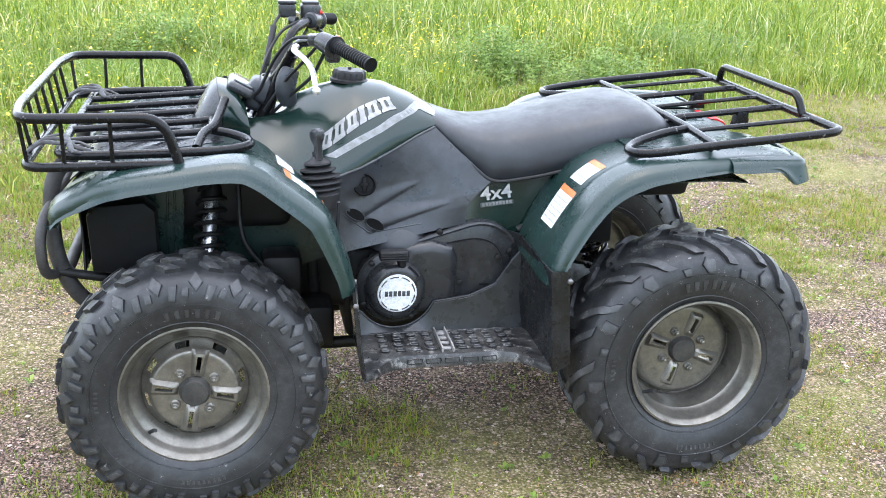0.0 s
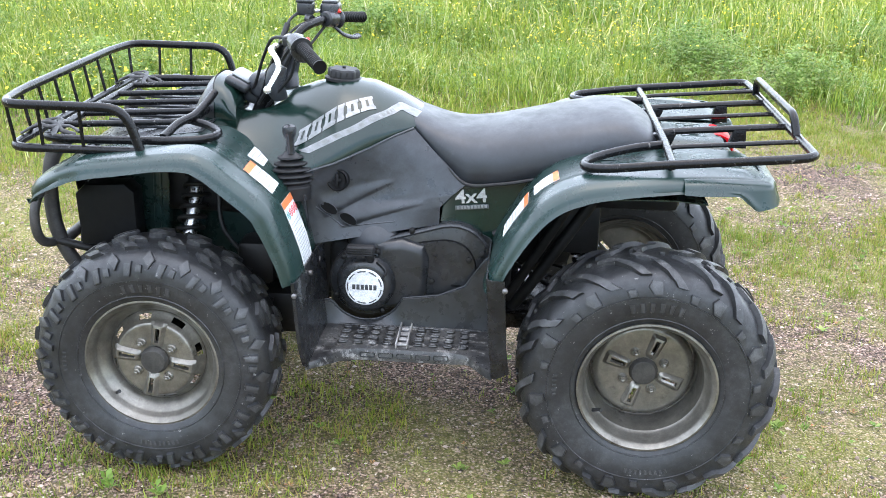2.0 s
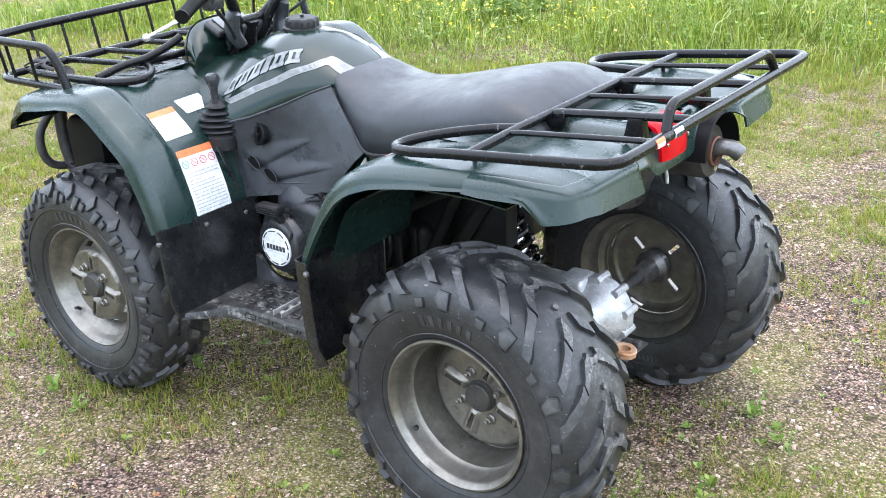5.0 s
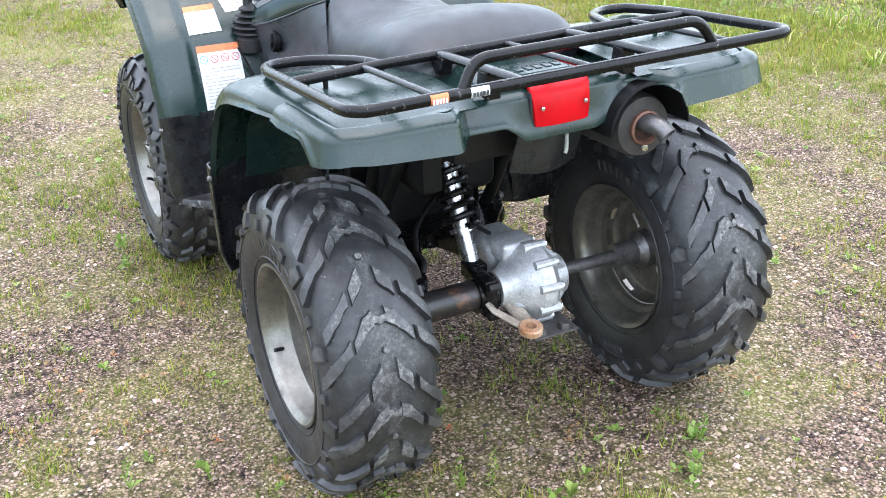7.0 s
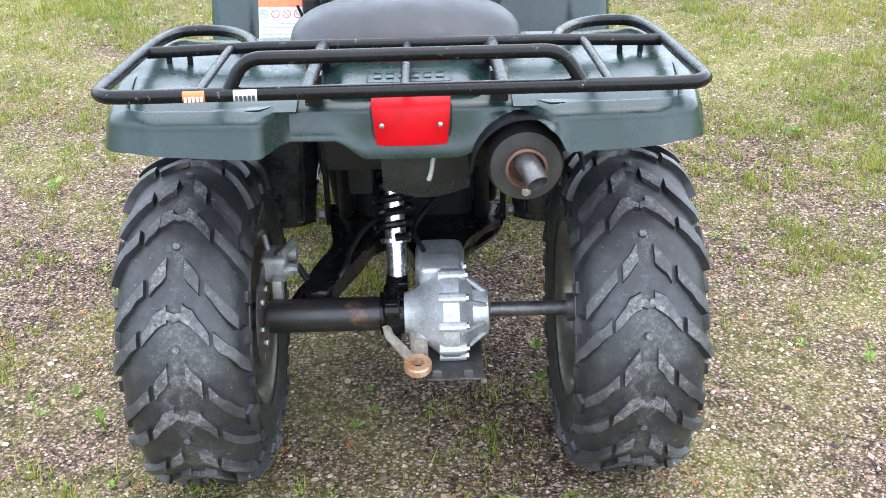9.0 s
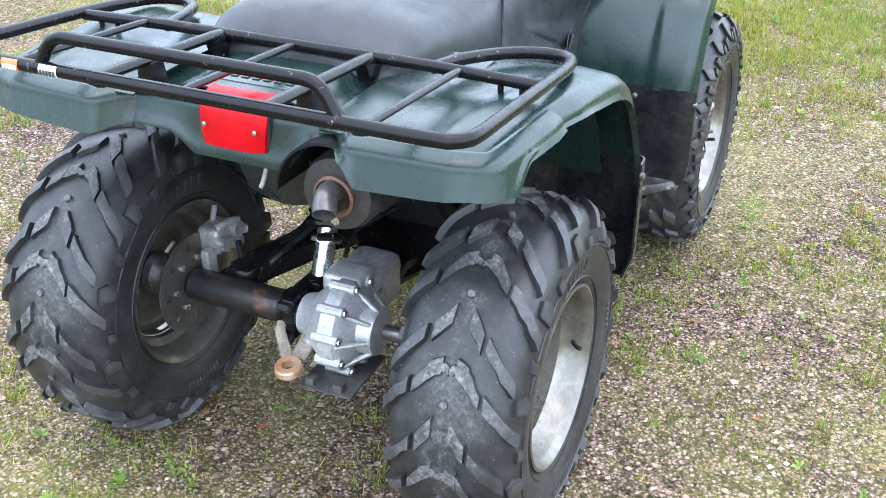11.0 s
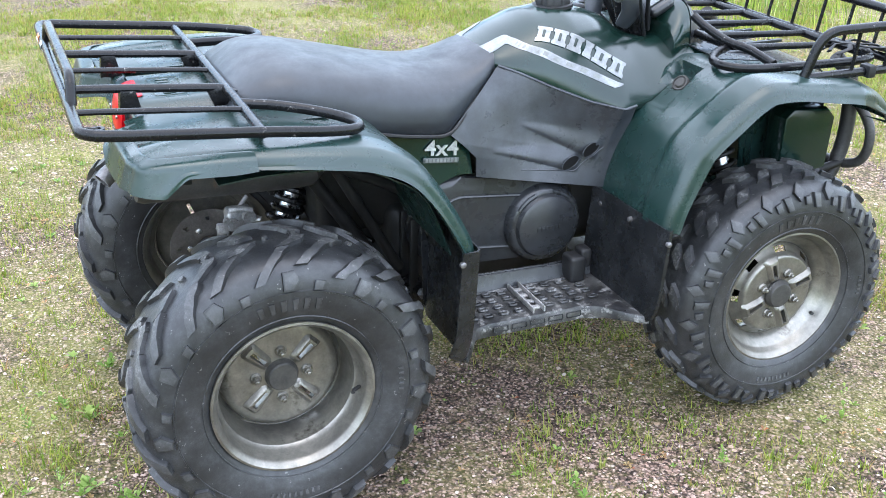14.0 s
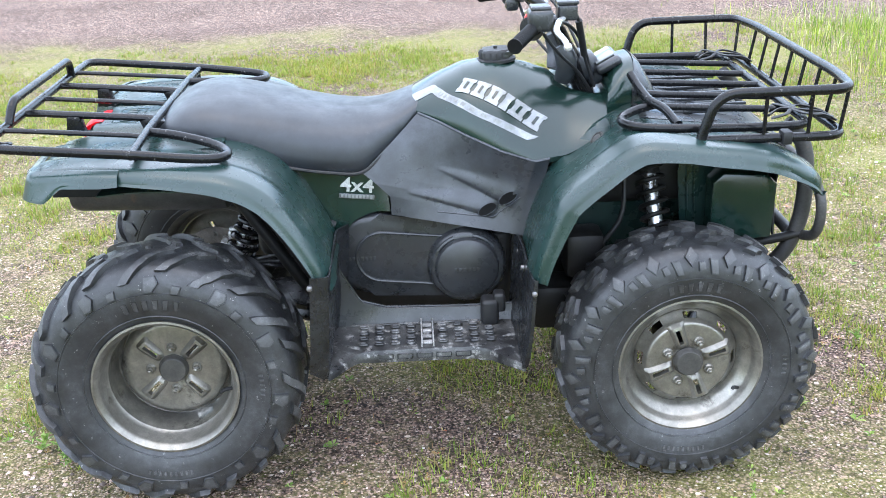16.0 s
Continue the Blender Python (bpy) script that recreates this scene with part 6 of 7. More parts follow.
for pts in ([(-0.30, -0.21, 1.07), (-0.345, -0.16, 1.01), (-0.385, -0.09, 0.95), (-0.43, -0.06, 0.88)],
            [(-0.29, -0.225, 1.05), (-0.315, -0.16, 0.985), (-0.36, -0.10, 0.93), (-0.41, -0.05, 0.87)],
            [(-0.31, 0.20, 1.08), (-0.375, 0.15, 1.05), (-0.42, 0.09, 0.98), (-0.45, 0.05, 0.88)],
            [(-0.30, 0.22, 1.05), (-0.345, 0.17, 0.99), (-0.40, 0.10, 0.93), (-0.44, 0.06, 0.87)],
            [(-0.31, -0.215, 1.085), (-0.36, -0.17, 1.075), (-0.40, -0.10, 1.02), (-0.44, -0.05, 0.93), (-0.47, -0.02, 0.87)],
            [(-0.372, 0.215, 1.09), (-0.393, 0.16, 1.065), (-0.417, 0.10, 0.97), (-0.45, 0.06, 0.88)]):
    part("cable", tubes([catmull(pts, 22)], 0.0042, sides=8), M_RUBBER, bars)

# instrument cowl ahead of the column: black nose, green back blending into the tank
def cowl_rows(stations):
    rows = []
    for x, zt, w, zl in stations:
        row = []
        for k in range(21):
            a = math.pi * k / 20
            c, sn = math.cos(a), math.sin(a)
            row.append((x + 0.012 * abs(c) ** 3, w * math.copysign(abs(c) ** 0.7, c), zl + (zt - zl) * sn ** 0.6))
        rows.append(row)
    return rows


bm = bmesh.new()
V = grid(bm, cowl_rows(((-0.612, 0.850, 0.090, 0.828), (-0.590, 0.895, 0.106, 0.828), (-0.562, 0.940, 0.118, 0.828), (-0.545, 0.954, 0.124, 0.828))))
bm.faces.new(V[0])
cowl = part("instrument_cowl", bm, M_BLACK, atv, "black and green plastic instrument cowl")
bm = bmesh.new()
V = grid(bm, cowl_rows(((-0.544, 0.951, 0.123, 0.828), (-0.520, 0.945, 0.134, 0.826), (-0.498, 0.928, 0.146, 0.822), (-0.478, 0.902, 0.156, 0.818))))
bm.faces.new(V[-1][::-1])
part("cowl_back", bm, M_TANK, cowl, "green plastic back of the cowl")
bm = bmesh.new()
box(bm, 0, 0, 0, 0.070, 0.14, 0.026, 0.012, pose(-0.486, 0, 0.932, 0, 28, 0), 3)
part("instrument_housing", bm, M_BLACK, cowl)
bm = bmesh.new()
box(bm, 0, 0, 0.016, 0.05, 0.10, 0.004, 0.0015, pose(-0.486, 0, 0.932, 0, 28, 0))
part("instrument_lens", bm, M_GLASS, cowl, "pale instrument display")
# gear lever with rubber bellows (left) and blanking pocket (right)
shifter = group("gear_lever", atv, "black gear lever with a ribbed rubber boot")
bm = bmesh.new()
prof = [(0.044, -0.02), (0.046, 0.012)]
for k, r in enumerate((0.052, 0.055, 0.050, 0.042, 0.032)):
    prof += [(r - 0.013, 0.020 + k * 0.0150), (r, 0.027 + k * 0.0150), (r - 0.001, 0.031 + k * 0.0150)]
prof += [(0.018, 0.098), (0.0105, 0.106), (0.010, 0.118)]
BM = pose(-0.302, -0.238, 0.696, -4, -4, 0) @ Matrix.Diagonal((1.05, 0.85, 1, 1))
revolve(bm, prof, BM, 36)
part("boot", bm, M_RUBBER, shifter, "ribbed black rubber boot")
bm = bmesh.new()
KM = pose(-0.305, -0.238, 0.795, -4, -4, 0)
revolve(bm, [(0.010, 0.0), (0.0105, 0.034), (0.014, 0.044), (0.0165, 0.050), (0.0185, 0.060), (0.0165, 0.070), (0.009, 0.075), (0.0, 0.076)], KM, 24)
part("knob", bm, M_BLACK, shifter, "black gear knob")
bm = bmesh.new()
for p in ([(-0.262, -0.285, 0.70), (-0.262, -0.245, 0.60), (-0.256, -0.24, 0.55)],):
    tube(bm, p, 0.004, sides=6)
part("seam_strip", bm, M_BLACK, atv)
bm = bmesh.new()
revolve(bm, [(0.0215, -0.012), (0.0215, 0.004), (0.0195, 0.007), (0.0165, 0.0072), (0.0158, 0.0045), (0.0135, 0.0040), (0.0120, 0.0078), (0.0105, 0.0090), (0.0, 0.0094)], pose(-0.430, 0.246, 0.794, -12, 48, 0), 28)
part("pocket_plug", bm, M_HUB, atv, "round grey plug in the fender pocket")

# round dial on the left side panel
bm = bmesh.new()
DM = Matrix.Translation((-0.190, -0.208, 0.722)) @ Matrix.Rotation(radians(82), 4, "X") @ Matrix.Rotation(radians(-8), 4, "Y")
revolve(bm, [(0.029, -0.01), (0.029, 0.004), (0.026, 0.007), (0.023, 0.004), (0.021, 0.002), (0.0, 0.002)], DM, 32)
box(bm, 0, 0, 0.006, 0.010, 0.036, 0.010, 0.003, DM)
box(bm, 0, 0, 0.006, 0.022, 0.010, 0.008, 0.003, DM)
part("choke_dial", bm, M_TRIM, atv, "round black dial on the side panel")


# ---- warning labels on the left fenders ----
def sheet_label(name, host, p00, p10, p11, p01, head, rows_of_print, symbols):
    """A thin label laid on the host panel over four corners (top-left, top-right, bottom-right, bottom-left)."""
    P = [Vector(p) for p in (p00, p10, p11, p01)]
    n = (P[1] - P[0]).cross(P[3] - P[0]).normalized()
    if n.z < 0:
        n = -n
    tree = BVHTree.FromPolygons([v.co for v in host.data.vertices], [list(q.vertices) for q in host.data.polygons])

    def at(f, g, h):
        p = P[0].lerp(P[1], f).lerp(P[3].lerp(P[2], f), g)
        hit = tree.ray_cast(p + n * 0.08, -n)[0]
        return (hit or p) + n * (h - 0.0025)

    def patch(f0, f1, g0, g1, h):
        bm = bmesh.new()
        grid(bm, [[at(lerp(f0, f1, i / 10), lerp(g0, g1, j / 18), h) for j in range(19)] for i in range(11)])
        return thick(bm, 0.0005)
    lab = part(name, patch(0, 1, 0, 1, 0.0035), M_WHITE, atv, "white warning label with an orange head")
    part("label_head", patch(0, 1, 0, head, 0.0042), M_ORANGE, lab)
    for k in range(symbols):
        f = (k + 0.5) / symbols
        bm = bmesh.new()
        pts = [at(f + 0.085 * math.cos(a), head + 0.10 + 0.055 * math.sin(a), 0.0046) for a in np.linspace(0, 2 * math.pi, 16, endpoint=False)]
        tube(bm, pts, 0.0009, closed=True, sides=5)
        tube(bm, [at(f - 0.05, head + 0.07, 0.0046), at(f + 0.05, head + 0.13, 0.0046)], 0.0008, sides=5)
        part("label_symbol", bm, M_REDINK if k else M_TEALINK, lab)
    rng = random.Random(len(name) + rows_of_print)
    bm = bmesh.new()
    g0 = head + (0.22 if symbols else 0.12)
    for k in range(rows_of_print):
        g = lerp(g0, 0.95, (k + 0.2) / rows_of_print)
        f = 0.07
        stop = 0.93 if rng.random() < 0.75 else rng.uniform(0.4, 0.8)
        while f < stop:
            w = rng.uniform(0.05, 0.14)
            w = min(w, stop - f)
            hgt = 0.28 * (0.95 - g0) / rows_of_print
            q = [at(f, g, 0.0048), at(f + w, g, 0.0048), at(f + w, g + hgt, 0.0048), at(f, g + hgt, 0.0048)]
            bm.faces.new([bm.verts.new(v) for v in q])
            f += w + 0.025
    part("label_print", bm, M_PRINT, lab, "rows of grey print")


sheet_label("warning_label", FENDERS["front"], (-0.390, -0.388, 0.793), (-0.393, -0.306, 0.793), (-0.320, -0.307, 0.738), (-0.317, -0.395, 0.738), 0.20, 3, 0)
sheet_label("warning_label", FENDERS["front"], (-0.300, -0.387, 0.708), (-0.297, -0.274, 0.706), (-0.246, -0.275, 0.534), (-0.248, -0.390, 0.534), 0.10, 13, 4)
sheet_label("warning_label", FENDERS["front"], (-0.405, -0.287, 0.800), (-0.409, -0.205, 0.800), (-0.377, -0.200, 0.765), (-0.373, -0.280, 0.765), 0.0, 3, 0)
sheet_label("warning_label", FENDERS["rear"], (0.374, -0.387, 0.803), (0.372, -0.300, 0.800), (0.326, -0.290, 0.744), (0.328, -0.378, 0.746), 0.20, 2, 0)
sheet_label("warning_label", FENDERS["rear"], (0.312, -0.390, 0.733), (0.311, -0.285, 0.731), (0.247, -0.288, 0.646), (0.248, -0.385, 0.648), 0.16, 5, 0)

# ---- tail lamp, muffler, rear axle ----
lamp = group("tail_lamp", atv, "red tail lamp with two screws")
bm = bmesh.new()
rows = []
for f in np.linspace(0, 1, 7):
    z = lerp(0.830, 0.766, f)
    x = 0.842 + 0.008 * f - 0.003 * (2 * f - 1) ** 2
    w0, w1 = lerp(-0.053, -0.047, f), lerp(0.072, 0.066, f)
    rows.append([(x - 0.02, w0, z)] + [(x - 0.008 * (2 * g - 1) ** 4, lerp(w0, w1, g), z) for g in np.linspace(0, 1, 11)] + [(x - 0.02, w1, z)])
rows.insert(0, [(x - 0.006, y, 0.838) for x, y, z in rows[0]])
rows.insert(0, [(x - 0.022, lerp(0.01, y, 0.96), 0.847) for x, y, z in rows[0]])
rows.insert(0, [(0.790, lerp(0.01, y, 0.95), 0.846) for x, y, z in rows[0]])
rows.insert(0, [(0.786, lerp(0.01, y, 0.95), 0.826) for x, y, z in rows[0]])
V = grid(bm, rows)
bm.faces.new(V[0])
bm.faces.new(V[-1][::-1])
part("lamp_lens", bm, M_RED, lamp, "red plastic lens", 50)
bm = bmesh.new()
box(bm, 0.822, 0.0095, 0.797, 0.02, 0.130, 0.066, 0.006)
part("lamp_base", bm, M_BLACK, lamp)
for y in (-0.037, 0.055):
    bm = bmesh.new()
    revolve(bm, [(0.0042, 0.0), (0.0042, 0.003), (0.0, 0.004)], pose(0.845, y, 0.801, 0, 84, 0), 10)
    part("lamp_screw", bm, M_STEEL, lamp)

muffler = group("muffler", atv, "heat-dulled steel muffler with a bent tailpipe")
bm = bmesh.new()
MX = pose(0.442, 0.192, 0.709, 0, 88, 0)
revolve(bm, [(0.03, 0.0), (0.060, 0.03), (0.063, 0.06), (0.063, 0.385), (0.058, 0.400), (0.035, 0.404)], MX, 40)
part("canister", bm, M_MUFFLER, muffler)
bm = bmesh.new()
revolve(bm, [(0.068, 0.18), (0.086, 0.20), (0.092, 0.30), (0.092, 0.425), (0.088, 0.427)], MX, 40)
dead = [f for f in bm.faces if f.calc_center_median().z < 0.725]
bmesh.ops.delete(bm, geom=dead, context="FACES")
part("heat_shield", thick(bm, 0.002), M_TRIM, muffler, "black shield over the muffler")
bm = bmesh.new()
revolve(bm, [(0.0345, 0.400), (0.0345, 0.412), (0.030, 0.414), (0.027, 0.404)], MX, 32)
part("outlet_ring", bm, M_OUTLET, muffler, "rusty outlet ring")
bm = bmesh.new()
tube(bm, catmull([(0.830, 0.190, 0.730), (0.858, 0.191, 0.735), (0.884, 0.197, 0.734), (0.904, 0.205, 0.720)], 18), 0.0185, sides=20)
caps = [f for f in bm.faces if len(f.verts) > 4]
bmesh.ops.delete(bm, geom=caps, context="FACES")
part("tailpipe", thick(bm, 0.002), M_PIPE, muffler, "grey bent tailpipe")
bm = bmesh.new()
revolve(bm, [(0.0, 0.395), (0.008, 0.395), (0.008, 0.409), (0.0, 0.410)], MX @ Matrix.Translation((0.041, 0.0, 0)), 6)
part("muffler_bolt", bm, M_STEEL, muffler)

axle = group("rear_axle", atv, "black axle tube with a cast aluminium final drive")
bm = tubes([[(0.6125, -0.285, 0.316), (0.6125, -0.020, 0.316)]], 0.0335, sides=28)
part("axle_tube", bm, M_RUST, axle, "black axle tube patched with rust")
bm = bmesh.new()
box(bm, 0.6125, -0.045, 0.318, 0.088, 0.034, 0.092, 0.010, None, 3)
tube(bm, [(0.6125, -0.068, 0.316), (0.6125, -0.022, 0.316)], 0.042, sides=24)
box(bm, 0.555, -0.035, 0.345, 0.05, 0.045, 0.04, 0.006)
part("axle_clamp", bm, M_TUBE, axle)
for x, z in ((0.662, 0.352), (0.662, 0.282), (0.566, 0.352), (0.566, 0.282)):
    bm = bmesh.new()
    revolve(bm, [(0.010, -0.012), (0.010, 0.014), (0.006, 0.017)], Matrix.Translation((x, -0.045, z)) @ ALONG_Y, 6)
    part("clamp_bolt", bm, M_DARK, axle)
bm = bmesh.new()
YM = Matrix.Translation((0.622, 0.0, 0.322)) @ ALONG_Y
revolve(bm, [(0.040, -0.020), (0.045, 0.000), (0.062, 0.020), (0.082, 0.045), (0.090, 0.055), (0.090, 0.085), (0.084, 0.090), (0.070, 0.105), (0.048, 0.112), (0.046, 0.142), (0.034, 0.146), (0.020, 0.146)], YM, 48)
box(bm, 0.50, 0.052, 0.345, 0.12, 0.10, 0.10, 0.02, None, 3)
box(bm, 0.575, 0.052, 0.388, 0.07, 0.085, 0.05, 0.012, None, 3)
tube(bm, [(0.648, 0.02, 0.30), (0.672, 0.012, 0.285)], 0.016)
drive = part("final_drive", bm, M_ALLOY, axle, "cast aluminium final drive housing")
for k in range(10):
    a = 2 * math.pi * k / 10 + 0.2
    part("drive_boss", tubes([[(0.622 + 0.087 * math.cos(a), 0.046, 0.322 + 0.087 * math.sin(a)), (0.622 + 0.087 * math.cos(a), 0.098, 0.322 + 0.087 * math.sin(a))]], 0.0105, sides=10), M_ALLOY, axle)
for k in range(8):
    a = 2 * math.pi * k / 8
    part("drive_rib", tubes([[(0.622 + 0.082 * math.cos(a), 0.088, 0.322 + 0.082 * math.sin(a)), (0.622 + 0.040 * math.cos(a), 0.140, 0.322 + 0.040 * math.sin(a))]], 0.005, sides=8), M_ALLOY, axle)
for k in range(10):
    bm = bmesh.new()
    a = 2 * math.pi * k / 10 + 0.2
    revolve(bm, [(0.0068, 0.0), (0.0068, 0.007), (0.004, 0.009)], Matrix.Translation((0.622 + 0.087 * math.cos(a), 0.096, 0.322 + 0.087 * math.sin(a))) @ ALONG_Y, 6)
    part("drive_bolt", bm, M_STEEL, axle)
part("half_shaft", tubes([[(0.6125, 0.140, 0.318), (0.6125, 0.395, 0.318)]], 0.0145, sides=18), M_PIPE, axle, "bare steel half shaft")
bm = bmesh.new()
box(bm, 0.655, 0.075, 0.234, 0.15, 0.11, 0.004, 0.001)
for y in (0.04, 0.10):
    box(bm, 0.715, y, 0.242, 0.02, 0.02, 0.018, 0.003)
part("skid_plate", bm, M_PIPE, axle)
bm = bmesh.new()
tube(bm, [(0.560, -0.036, 0.36), (0.57, -0.034, 0.335)], 0.016)
part("shock_mount", bm, M_DARK, axle)
hitch = group("tow_hitch", atv, "rusty steel tow hitch with a pin hole")
bm = bmesh.new()
HM = pose(0.735, 0.004, 0.272, 0, 10, 0)
revolve(bm, [(0.0115, 0.009), (0.024, 0.009), (0.0265, 0.006), (0.0265, -0.006), (0.024, -0.009), (0.0115, -0.009), (0.0115, 0.009)][:-1] + [(0.0115, 0.009)], HM, 28)
faces = [f for f in bm.faces if len(f.verts) > 4]
bmesh.ops.delete(bm, geom=faces, context="FACES")
part("hitch_eye", bm, M_HITCH, hitch, "rusty hitch eye")
bm = bmesh.new()
tube(bm, [(0.712, -0.012, 0.276), (0.672, -0.050, 0.300), (0.655, -0.056, 0.312)], lambda f: 0.012 - 0.003 * f, sides=12, squash=0.5)
tube(bm, [(0.712, 0.008, 0.276), (0.668, 0.006, 0.286), (0.645, 0.006, 0.295)], lambda f: 0.016 + 0.004 * f, sides=12, squash=0.7)
part("hitch_arm", bm, M_HITCHARM, hitch)

shock = group("rear_shock", atv, "chromed rear shock with a black coil spring")
a, b = Vector((0.385, -0.042, 0.680)), Vector((0.548, -0.033, 0.335))
part("shock_body", tubes([[a, a.lerp(b, 0.35)], [a.lerp(b, 0.0), a.lerp(b, 0.10)]], 0.017), M_STEEL, shock)
part("shock_rod", tubes([[a.lerp(b, 0.3), b]], 0.0205, sides=20), M_STEEL, shock, "bright chromed shock tube")
for f in (0.735, 0.005):
    part("spring_seat", tubes([[a.lerp(b, f), a.lerp(b, f + 0.022)]], 0.031, sides=20), M_STEEL, shock)
d = (b - a).normalized()
u = d.cross(Vector((0, 1, 0))).normalized()
v = d.cross(u)
pts = []
for k in range(181):
    f = k / 180
    an = 2 * math.pi * 10 * f
    pts.append(a.lerp(b, 0.04 + 0.69 * f) + (u * math.cos(an) + v * math.sin(an)) * 0.036)
part("shock_spring", tubes([pts], 0.0078, sides=8), M_TUBE, shock, "black coil spring")

# swing arm, brake, guards
swing = group("swing_arm", atv, "black steel swing arm")
bm = bmesh.new()
tube(bm, catmull([(0.225, -0.165, 0.350), (0.30, -0.13, 0.355), (0.40, -0.125, 0.352), (0.49, -0.175, 0.342), (0.56, -0.215, 0.330), (0.605, -0.232, 0.320)], 28), lambda f: 0.029 - 0.004 * f, squash=0.85)
tube(bm, catmull([(0.225, 0.175, 0.345), (0.29, 0.16, 0.338), (0.36, 0.10, 0.332), (0.46, 0.06, 0.335)], 24), lambda f: 0.030 + 0.006 * f, squash=0.75)
tube(bm, catmull([(0.27, -0.155, 0.335), (0.31, 0.0, 0.33), (0.27, 0.160, 0.335)], 24), 0.026)
tube(bm, [(0.218, -0.200, 0.345), (0.218, -0.125, 0.345)], 0.024)
tube(bm, [(0.218, 0.130, 0.345), (0.218, 0.208, 0.345)], 0.024)
part("arm", bm, M_TUBE, swing)
bm = bmesh.new()
web = [(0.200, -0.188), (0.240, -0.140), (0.262, -0.060), (0.262, 0.060), (0.240, 0.140), (0.200, 0.192), (0.285, 0.196), (0.340, 0.152), (0.400, 0.108), (0.480, 0.098), (0.480, 0.006), (0.400, -0.020), (0.345, -0.045), (0.380, -0.092), (0.450, -0.112), (0.540, -0.150), (0.600, -0.166), (0.600, -0.226), (0.500, -0.206), (0.400, -0.172), (0.300, -0.186)]
prism(bm, [(p.x, p.y) for p in fillet([(x, y, 0) for x, y in web], 0.025, True, 4)], 0.322, 0.362, 0.010, 3)
for v in bm.verts:
    v.co.y, v.co.z = v.co.z, v.co.y
part("arm_web", bm, M_TUBE, swing, "black cast swing arm web")
for y, sg in ((-0.205, -1), (0.212, 1), (-0.12, 1), (0.125, -1)):
    bm = bmesh.new()
    revolve(bm, [(0.013, 0.0), (0.013, 0.012), (0.008, 0.016)], Matrix.Translation((0.218, y, 0.345)) @ (ALONG_Y if sg > 0 else ALONG_Y @ Matrix.Rotation(math.pi, 4, "X")), 6)
    part("pivot_bolt", bm, M_PIPE, swing)
for side, y in ((-1, -0.165), (1, 0.170)):
    bm = bmesh.new()
    box(bm, 0.235, y - 0.03, 0.43, 0.02, 0.012, 0.20, 0.003)
    box(bm, 0.235, y + 0.03, 0.43, 0.02, 0.012, 0.20, 0.003)
    tube(bm, [(0.26, y, 0.40), (0.44, y * 1.1, 0.72)], 0.013)
    part("frame_bracket", bm, M_DARK, atv)
brake = group("rear_brake", atv, "rear disc brake with caliper and hose")
bm = holed_disc([(0.103, 0.0), (0.085, 0.0), (0.06, 0.0), (0.028, 0.0)], [(0.072, 0.086, 2 * math.pi * k / 8, 0.09) for k in range(8)], 96)
bmesh.ops.translate(bm, verts=bm.verts, vec=(0.6125, -0.297, 0.318))
part("brake_disc", bm, M_DISC, brake, "worn grey steel brake disc with holes")
for k in range(6):
    bm = bmesh.new()
    an = 2 * math.pi * k / 6
    revolve(bm, [(0.008, 0.0), (0.008, 0.006), (0.004, 0.008)], Matrix.Translation((0.6125 + 0.052 * math.cos(an), -0.296, 0.318 + 0.052 * math.sin(an))) @ ALONG_Y, 6)
    part("disc_bolt", bm, M_STEEL, brake)
bm = bmesh.new()
box(bm, 0.535, -0.278, 0.392, 0.070, 0.055, 0.058, 0.012, pose(0, 0, 0), 3)
tube(bm, [(0.515, -0.256, 0.405), (0.515, -0.235, 0.405)], 0.017, sides=16)
tube(bm, [(0.555, -0.256, 0.388), (0.555, -0.238, 0.388)], 0.015, sides=16)
tube(bm, [(0.530, -0.29, 0.415), (0.505, -0.30, 0.440)], 0.006)
box(bm, 0.58, -0.270, 0.355, 0.03, 0.02, 0.06, 0.004)
box(bm, 0.512, -0.252, 0.372, 0.03, 0.03, 0.022, 0.005, None, 2)
tube(bm, [(0.560, -0.262, 0.422), (0.535, -0.250, 0.428), (0.505, -0.246, 0.420)], 0.009, sides=10)
tube(bm, [(0.575, -0.245, 0.402), (0.575, -0.228, 0.402)], 0.009, sides=8)
tube(bm, [(0.500, -0.250, 0.395), (0.485, -0.240, 0.392)], 0.010, sides=8)
part("brake_caliper", bm, M_CALIPER, brake, "grey cast brake caliper")
bm = tubes([catmull([(0.525, -0.235, 0.382), (0.55, -0.205, 0.352), (0.545, -0.165, 0.348), (0.52, -0.14, 0.370), (0.47, -0.135, 0.375)], 22)], 0.0068)
tube(bm, catmull([(0.47, -0.135, 0.375), (0.40, -0.10, 0.40), (0.32, -0.02, 0.42), (0.28, 0.05, 0.42)], 18), 0.006)
tube(bm, catmull([(0.53, 0.02, 0.41), (0.46, 0.0, 0.42), (0.40, 0.02, 0.43), (0.32, 0.06, 0.44)], 16), 0.005)
part("brake_hose", bm, M_RUBBER, brake)
bm = bmesh.new()
rows = []
for z in np.linspace(0.628, 0.772, 8):
    rows.append([(0.800 - 0.06 * (0.772 - z) / 0.144 - 0.006 * math.cos(g * 6), lerp(-0.045, 0.105, g), z + 0.012 * (2 * g - 1) ** 2) for g in np.linspace(0, 1, 9)])
grid(bm, rows)
part("splash_guard", thick(bm, 0.004), M_BLACK, atv, "black plastic splash guard under the tail")
bm = bmesh.new()
box(bm, 0.785, 0.085, 0.745, 0.04, 0.018, 0.03, 0.005)
part("fuse_cover", bm, M_HOSE, atv, "cream plastic plug under the tail")
